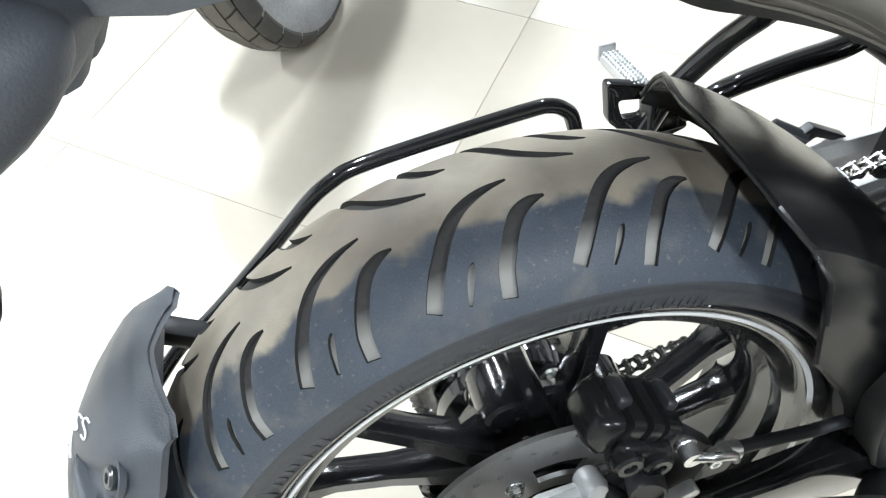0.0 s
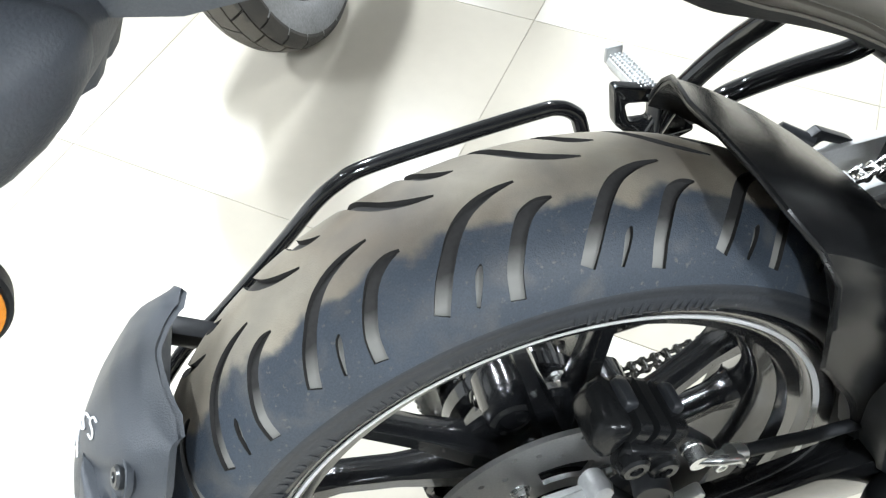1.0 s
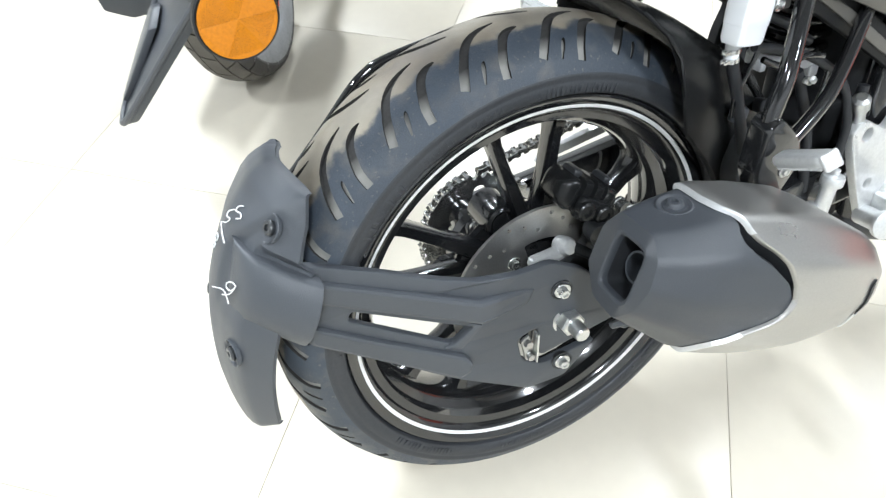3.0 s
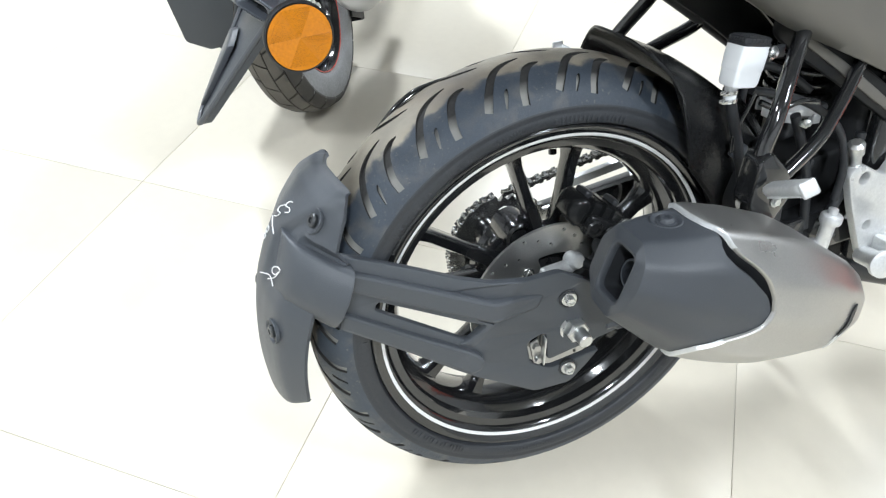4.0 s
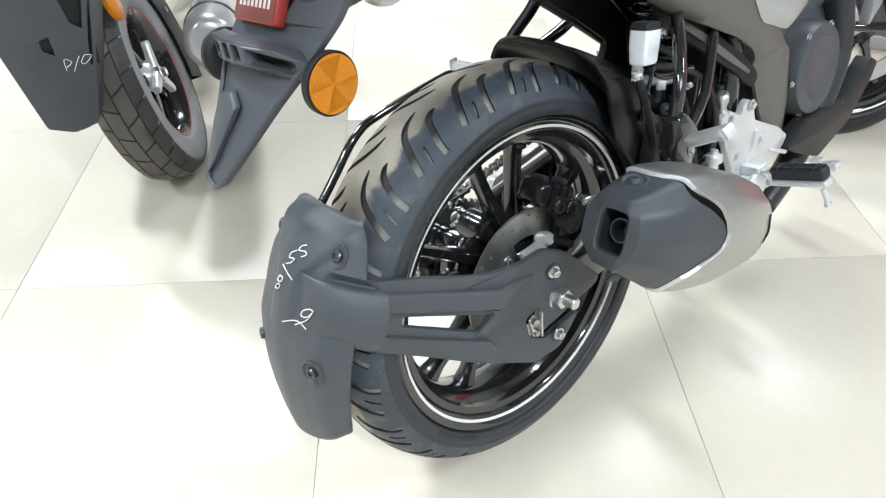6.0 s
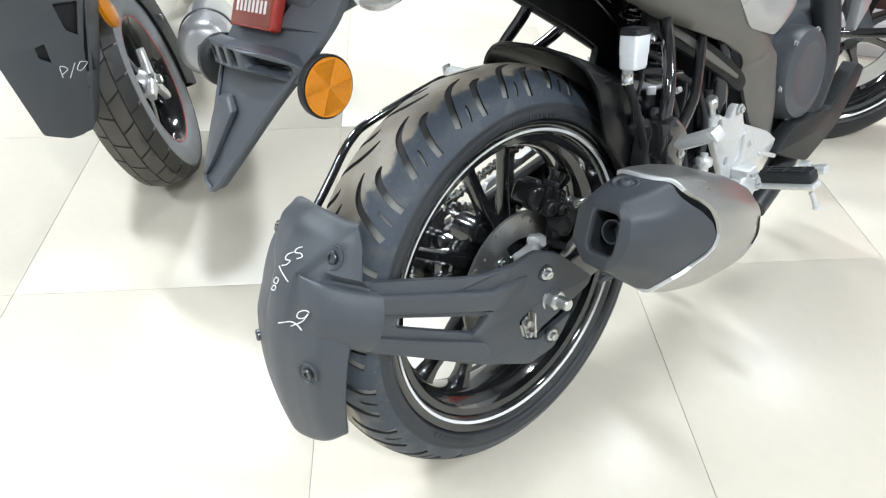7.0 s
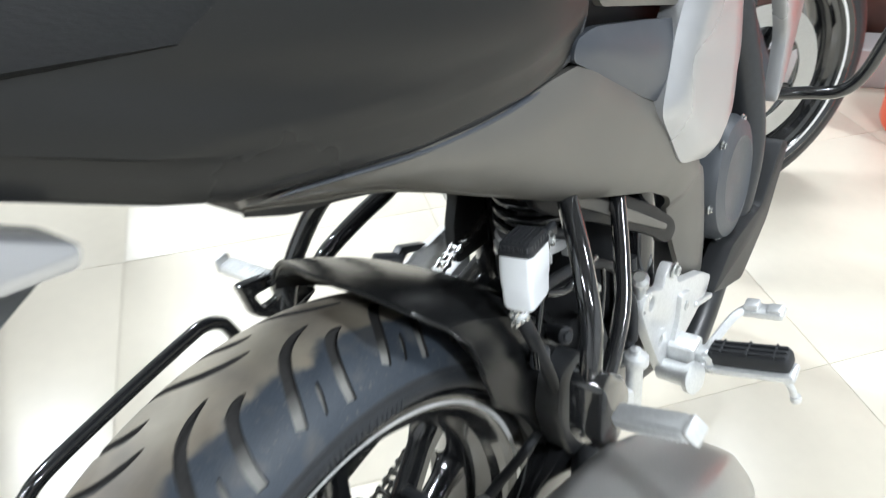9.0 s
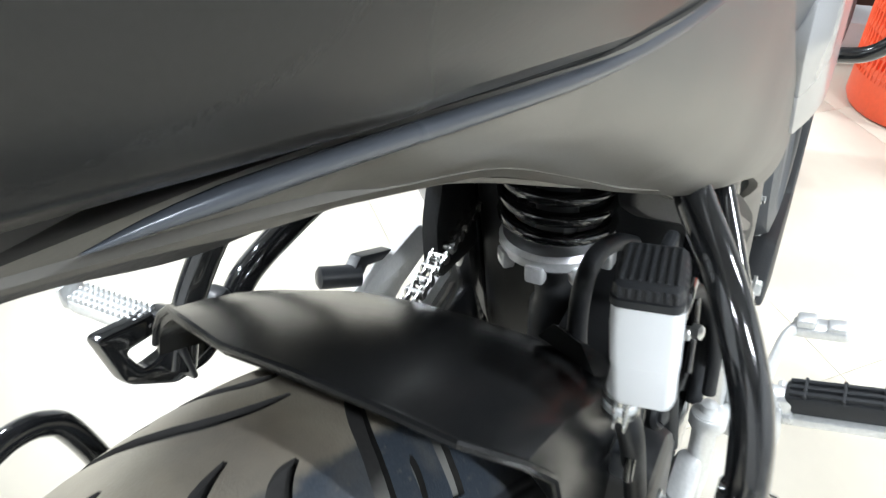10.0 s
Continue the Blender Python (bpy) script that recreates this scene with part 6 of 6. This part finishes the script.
rounded_box(bm, Matrix.Translation((-.10, -.098, .08)) @ pose(0, 0, 0, 0, 20, 0), .05, .04, .10, .01)
part("front_caliper", front(bm), ALLOY, bike, "bright front brake caliper")

# ---- scooter parked behind ----
B2 = pose(-.114, 1.0125, .2315, 0, 0, 61.5) @ pose(0, 0, 0, -13.3, 0, 0)
GUARD = B2.inverted() @ pose(-.117, 1.007, .2388, 0, 0, 91.5) @ pose(0, 0, 0, 5.13, 0, 0)
bike2 = thing("scooter", B2, "charcoal motor scooter with chalky block tyre, parked behind", "scooter")
TYRE2 = [(.146, .044), (.150, .050), (.163, .0545), (.190, .0560), (.208, .0555), (.2150, .0520), (.2205, .044), (.2252, .028), (.2276, .010)]
CHALK_TREAD = tyre_rubber("grey brown tyre rubber", .15, (.040, .038, .036))
bm = bmesh.new()
revolve(bm, [(r, -y) for r, y in TYRE2] + [(r, y) for r, y in TYRE2[::-1]], 120)
for f in bm.faces:
    c = f.calc_center_median()
    f.material_index = 1 if math.hypot(c.x, c.z) > .216 else 0
tyre2 = part("tyre", bm, [RUBBER_GREY, GROOVE], bike2, "block tyre with a chalky grey side", 50)
bm = bmesh.new()
rows = [(-.0565, -.0490, -.0330), (-.0305, -.0180, -.0015), (.0015, .0180, .0305), (.0330, .0490, .0565)]
crown = lambda y: float(np.interp(abs(y), [0, .013, .029, .044, .052, .0565], [.2325, .2318, .2290, .2238, .2185, .2095]))
for k in range(22):
    for n, row in enumerate(rows):
        shift = .5 * (n % 2) + .15
        a0, a1 = 2 * math.pi * (k + shift + .035) / 22, 2 * math.pi * (k + shift + .965) / 22
        skew = .035 * (1 if n < 2 else -1)
        grid = []
        for j, y in enumerate(row):
            line = []
            for i in range(5):
                a = a0 + (a1 - a0) * i / 4 + skew * (j - 1)
                line.append((crown(y) * math.cos(a), y, crown(y) * math.sin(a)))
            grid.append(line)
        top = [[bm.verts.new(p) for p in line] for line in grid]
        low = [[bm.verts.new((p[0] * .968, p[1] * .98, p[2] * .968)) for p in line] for line in grid]
        for j in range(2):
            for i in range(4):
                bm.faces.new((top[j][i], top[j][i + 1], top[j + 1][i + 1], top[j + 1][i]))
        edge = lambda g: g[0] + [g[1][4]] + g[2][::-1] + [g[1][0]]
        e0, e1 = edge(top), edge(low)
        for i in range(len(e0)):
            bm.faces.new((e0[i], e0[i - 1], e1[i - 1], e1[i]))
tagged(part("tread_block_pattern", bm, CHALK_TREAD, tyre2, "grey brown tread blocks", 40), kind="stuff")
bm = bmesh.new()
revolve(bm, [(.1475, -.036), (.1490, -.046), (.1450, -.048), (.1400, -.044), (.1340, -.030), (.1280, -.018), (.1260, .0), (.1280, .018), (.1340, .030), (.1400, .044), (.1450, .048), (.1490, .046), (.1475, .036), (.138, 0)], 120, closed=True)
rim2 = part("rim", bm, BLACK_GLOSS, bike2, "gloss black cast rim")
bm = bmesh.new()
revolve(bm, [(.1440, -.0470), (.1443, -.0482), (.1456, -.0488), (.1459, -.0478)], 120, closed=True)
part("rim_stripe", bm, RED_TAPE, rim2, "thin red tape round the rim")
for k in range(5):
    a = radians(72 * k + 20)
    bm = bmesh.new()
    rings = []
    for r, w, h, y in ((.020, .016, .014, -.012), (.06, .0125, .012, -.010), (.10, .011, .011, -.006), (.132, .018, .014, .0)):
        c = Vector((r * math.cos(a + r), y, r * math.sin(a + r)))
        t = Vector((-math.sin(a + r), 0, math.cos(a + r)))
        rings.append([c + t * u * w + Vector((0, v * h, 0)) for u, v in round_poly([(-1, -1), (1, -1), (1, 1), (-1, 1)], .5, 2)])
    loft(bm, rings)
    part("spoke", bm, BLACK_GLOSS, rim2)
bm = bmesh.new()
revolve(bm, [(.004, -.046), (.012, -.046), (.016, -.040), (.030, -.036), (.036, -.026), (.038, .03), (.02, .05)], 40)
hub2 = part("hub", bm, ALLOY, bike2, "bright alloy hub")
for k in range(3):
    a = radians(120 * k + 62)
    bm = bmesh.new()
    rings = []
    for r, w in ((.015, .015), (.035, .013), (.055, .010), (.066, .012), (.074, .008)):
        c = Vector((r * math.cos(a), -.040 - .02 * (r - .015), r * math.sin(a)))
        t = Vector((-math.sin(a), 0, math.cos(a)))
        rings.append([c + t * u * w + Vector((0, v * .008, 0)) for u, v in round_poly([(-1, -1), (1, -1), (1, 1), (-1, 1)], .6, 2)])
    loft(bm, rings)
    part("hub_arm", bm, ALLOY, hub2)
bolt("axle_nut", (0, -.048, 0), (0, -1, 0), .011, hub2, ZINC, .012)
# rear mudguard with its turned side and two cut windows
face = [(.305, .36), (.297, .20), (.258, .044), (.213, .023), (.168, .030), (.166, .060), (.150, .19), (.112, .36)]
cut = [[(.231, .206), (.214, .210), (.210, .174), (.228, .186)], [(.184, .274), (.142, .272), (.154, .212), (.173, .226)]]
bm = bmesh.new()
slab(bm, round_poly(face, .006, 2), [round_poly(c, .002, 1)[::-1] for c in cut], lambda u, v, w: GUARD @ Vector((-.200 + w, u, v)), .004, .001)
guard = part("rear_mudguard", bm, GREY_PLASTIC, bike2, "charcoal plastic rear mudguard", 30)
bm = bmesh.new()
slab(bm, round_poly([(0, .036), (.050, .050), (.062, .20), (.066, .36), (0, .36)], .004, 2), [], lambda u, v, w: GUARD @ Vector((-.199 + u, .166 + (v - .06) * -.19 - u * .75 + w if v > .06 else .166 - u * .75 + w, v)), .004, .001)
part("guard_side", bm, GREY_PLASTIC, guard)
bm = bmesh.new()
rounded_box(bm, GUARD @ Matrix.Translation((-.190, .19, .22)), .003, .11, .16, .001)
part("guard_backing", bm, BLACK_PLASTIC, guard)
for pts in ([(.199, .144), (.199, .165), (.187, .158), (.198, .150)], [(.187, .140), (.180, .153), (.172, .166)], [(.163, .166), (.151, .162), (.164, .150), (.171, .154), (.163, .166)]):
    bm = bmesh.new()
    tube(bm, [GUARD @ Vector((-.2008, u, v)) for u, v in pts], .0007, 6, 5)
    part("marker_stroke", bm, WHITE_INK, guard, "white paint marker stroke")
bm = bmesh.new()
turned(bm, [(0, -.006), (.030, -.006), (.031, .002), (.024, .007), (0, .009)], facing(GUARD @ Vector((-.12, .064, .214)), (-.02, -.99, .1)), 32)
part("side_reflector", bm, AMBER, bike2, "amber side reflector")
bm = bmesh.new()
rounded_box(bm, Matrix.Translation((.10, .115, .06)), .52, .07, .13, .03)
part("swing_case", bm, BLACK_SATIN, bike2, "black engine case beside the wheel")
# inner fender over the wheel, its skirt added to darken the upper tyre side
bm = bmesh.new()
rings = []
for k in range(25):
    a = radians(-32 + 120 * k / 24)
    prof = [(.196, -.066), (.262, -.074), (.282, -.062), (.284, .0), (.282, .062), (.262, .074), (.260, .068), (.276, .058), (.278, .0), (.276, -.058), (.260, -.068), (.198, -.061)]
    rings.append([Vector((r * math.cos(a), y, r * math.sin(a))) for r, y in prof])
loft(bm, rings)
inner = part("inner_fender", bm, BLACK_PLASTIC, bike2, "black inner fender, its skirt added to darken the tyre side", 40)
for a, r, w in ((12, .232, .014), (48, .236, .010)):
    bm = bmesh.new()
    rounded_box(bm, pose(0, 0, 0, 0, -a, 0) @ Matrix.Translation((r, -.0735, 0)), .005, .004, w, .0012)
    part("fender_clip", bm, ZINC, inner, "bright clip")
# silencer beside the wheel, rising to the rear
bm = bmesh.new()
turned(bm, [(0, .012), (.014, .012), (.016, .0), (.040, .0), (.052, .010), (.058, .030), (.060, .10), (.060, .36), (.050, .42), (.022, .46), (.020, .60), (0, .60)], facing((-.13, -.205, .082), (1, .06, -.224)), 48)
muffler = part("silencer", bm, SILVER_PAINT, bike2, "pale silver silencer", 40)
bm = bmesh.new()
turned(bm, [(.0608, .0), (.0625, .003), (.0625, .017), (.0608, .020)], facing((-.13, -.205, .082), (1, .06, -.224)) @ Matrix.Translation((0, 0, .13)), 48)
part("silencer_band", bm, BLACK_SATIN, muffler, "black clamp band")
bm = bmesh.new()
tube(bm, [(-.02, .10, .02), (-.06, .10, .22), (-.08, .10, .42)], .016, 16)
part("shock_absorber", bm, BLACK_SATIN, bike2, "black rear shock absorber")
bm = bmesh.new()
rings = []
for x, w, lo, hi in ((-.30, .05, .44, .50), (-.22, .10, .40, .58), (-.05, .15, .38, .64), (.20, .17, .36, .66), (.50, .16, .36, .64), (.58, .12, .38, .60)):
    half = [(-.5 * w, lo), (-.9 * w, lo + .03), (-w, lo + (hi - lo) * .5), (-.8 * w, hi - .02), (-.3 * w, hi)]
    rings.append([Vector((x, u, v)) for u, v in half] + [Vector((x, -u, v)) for u, v in half[::-1]])
loft(bm, rings)
part("tail_body", bm, GREY_PLASTIC, bike2, "charcoal tail body", 60)
bm = bmesh.new()
rings = []
for x, w, z in ((-.20, .09, .60), (-.05, .13, .66), (.25, .15, .675), (.48, .13, .65), (.56, .08, .62)):
    half = [(-w, z - .01), (-w * .95, z + .03), (-w * .5, z + .05)]
    rings.append([Vector((x, u, v)) for u, v in half] + [Vector((x, -u, v)) for u, v in half[::-1]])
loft(bm, rings)
part("seat", bm, RUBBER_SOFT, bike2, "black seat", 60)
bm = bmesh.new()
rounded_box(bm, Matrix.Translation((.72, 0, .11)), .44, .34, .10, .03)
part("footboard", bm, GREY_PLASTIC, bike2, "charcoal footboard")
bm = bmesh.new()
rings = []
for z, x, w in ((.10, .92, .17), (.30, .98, .19), (.55, .96, .20), (.78, .88, .14), (.84, .85, .06)):
    rings.append([Vector((x + dx, u * w, z)) for u, dx in ((-1, -.03), (-.8, .05), (-.4, .09), (.4, .09), (.8, .05), (1, -.03), (.5, .0), (-.5, .0))])
loft(bm, rings)
part("front_shield", bm, GREY_PLASTIC, bike2, "charcoal front shield", 60)
bm = bmesh.new()
revolve(bm, [(.146, -.040), (.165, -.048), (.200, -.048), (.2225, -.030), (.2305, 0), (.2225, .030), (.200, .048), (.165, .048), (.146, .040), (.10, .0)], 64, centre=(1.22, 0, 0), closed=True)
part("front_tyre", bm, RUBBER_SOFT, bike2, "black front tyre")
bm = bmesh.new()
revolve(bm, [(.02, -.02), (.15, -.03), (.15, .03), (.02, .02)], 48, centre=(1.22, 0, 0), closed=True)
part("front_rim", bm, BLACK_GLOSS, bike2, "gloss black front rim")
bm = bmesh.new()
for s in (-1, 1):
    tube(bm, [(1.22, .075 * s, 0), (1.12, .075 * s, .28), (1.00, .03 * s, .50)], .016, 12)
part("front_fork", bm, BLACK_SATIN, bike2, "black front fork")
bm = bmesh.new()
tube(bm, [(.78, -.33, .86), (.84, -.12, .84), (.86, 0, .82), (.84, .12, .84), (.78, .33, .86)], .014, 12)
part("handlebar", bm, BLACK_SATIN, bike2, "black handlebar")

# ---- room ----
def box(name, x0, x1, y0, y1, z0, z1, mat, label, category):
    bm = bmesh.new()
    rounded_box(bm, Matrix.Translation(((x0 + x1) / 2, (y0 + y1) / 2, (z0 + z1) / 2)), x1 - x0, y1 - y0, z1 - z0, .004)
    ob = finish(name, bm, mat)
    return tagged(ob, label, category, kind="structure")


X0, X1, Y0, Y1, TOP = -3.6, 4.2, -3.4, 4.6, 2.95
box("floor", X0 - .2, X1 + .2, Y0 - .2, Y1 + .2, -.25, -.0022, GROUT, "tile bed with dark joints", "floor")
floor = bpy.data.objects["floor"]
box("wall_north", X0, X1, Y1, Y1 + .15, 0, TOP, WALL_PAINT, "plain off-white showroom wall", "wall")
box("wall_south", X0, X1, Y0 - .15, Y0, 0, TOP, WALL_PAINT, "plain off-white showroom wall", "wall")
box("wall_east", X1, X1 + .15, Y0 - .15, Y1 + .15, 0, TOP, WALL_PAINT, "plain off-white showroom wall", "wall")
box("wall_west", X0 - .15, X0, Y0 - .15, Y1 + .15, 0, TOP, WALL_PAINT, "plain off-white showroom wall", "wall")
box("ceiling", X0 - .15, X1 + .15, Y0 - .15, Y1 + .15, TOP, TOP + .12, CEILING_PAINT, "plain grey ceiling", "ceiling")

TILT = math.atan2(-.628, .778)
U, V = Vector((math.cos(TILT), math.sin(TILT), 0)), Vector((-math.sin(TILT), math.cos(TILT), 0))
CROSSING = Vector((-.536, .808, 0))
SIZE, JOINT = .603, .0010
COLUMNS = [SIZE * k for k in range(-9, 1)] + [.633, 1.263, 1.814] + [1.814 + SIZE * k for k in range(1, 7)]
shapes = {}
for u0, u1 in zip(COLUMNS, COLUMNS[1:]):
    for j in range(-9, 9):
        c = CROSSING + U * (u0 + u1) / 2 + V * (j + .5) * SIZE
        if not (X0 - .3 < c.x < X1 + .3 and Y0 - .3 < c.y < Y1 + .3):
            continue
        wide = round(u1 - u0, 3)
        if wide not in shapes:
            bm = bmesh.new()
            rounded_box(bm, Matrix.Translation((0, 0, -.006)), wide - JOINT, SIZE - JOINT, .012, .0007)
            ob = part("floor_tile", bm, TILE, floor)
            shapes[wide] = ob.data
        else:
            ob = new("floor_tile", shapes[wide])
            ob.parent = floor
        ob.matrix_local = Matrix.Translation(c) @ Matrix.Rotation(TILT, 4, "Z")

for lx, ly, watts in LAMPS:
    fit = thing("ceiling_light", pose(lx, ly, 2.94), "slim white ceiling light fitting", "ceiling light", "ceiling lights")
    bm = bmesh.new()
    slab(bm, [(-.11, -.42), (.11, -.42), (.11, .42), (-.11, .42)], [[(-.085, -.39), (-.085, .39), (.085, .39), (.085, -.39)]], lambda u, v, w: Vector((u, v, -.02 + w)), .03)
    part("frame", bm, WALL_PAINT, fit)
    bm = bmesh.new()
    rounded_box(bm, Matrix.Translation((0, 0, .004)), .17, .78, .006, .001)
    part("diffuser", bm, LAMP_FACE, fit, "glowing white diffuser")

# red basket and the low wall beside it
bin_ = thing("basket", pose(1.815, -.368, 0) @ Matrix.Diagonal((.76, .76, 1, 1)), "orange red plastic basket with rows of slots, on the floor", "basket")
bm = bmesh.new()
revolve(bm, [(0, .004), (.150, .004), (.163, .02), (.170, .06), (.178, .10), (.172, .10), (.160, .02), (0, .012)], 64, axis="z")
part("base_wall", bm, ORANGE, bin_)
for k in range(9):
    z = .10 + k * .042
    r = .178 + k * .0075
    bm = bmesh.new()
    revolve(bm, [(r, z), (r + .004, z + .002), (r + .005, z + .016), (r + .001, z + .018), (r - .004, z + .016), (r - .004, z + .002)], 64, axis="z", closed=True)
    part("ring_band", bm, ORANGE, bin_)
bm = bmesh.new()
for k in range(72):
    a = 2 * math.pi * k / 72
    tube(bm, [(.177 * math.cos(a), .177 * math.sin(a), .09), (.246 * math.cos(a), .246 * math.sin(a), .46)], .0042, 6, 1)
tagged(part("upright_ribs", bm, ORANGE, bin_), kind="stuff")
bm = bmesh.new()
rounded_box(bm, Matrix.Translation((-.155, -.065, .055)) @ pose(0, 0, 0, 0, 86, 22), .024, .024, .002, .0005)
part("sticker", bm, WHITE_PLATE, bin_, "small white sticker")

bm = bmesh.new()
rounded_box(bm, pose(1.985, -.225, .055, 0, 0, -60.5) @ Matrix.Translation((0, .06, 0)), 1.3, .12, .11, .004)
tagged(finish("trim", bm, WALL_PAINT), "pale stone plinth along the display", "trim", kind="structure")
wood = thing("display_board", pose(2.105, -.16, 0, 0, 0, 29.5), "dark red-brown board standing behind the plinth", "board")
bm = bmesh.new()
rounded_box(bm, Matrix.Translation((0.03, 0, .5)), .05, 1.3, 1.0, .006)
part("panel", bm, BROWN_WOOD, wood)
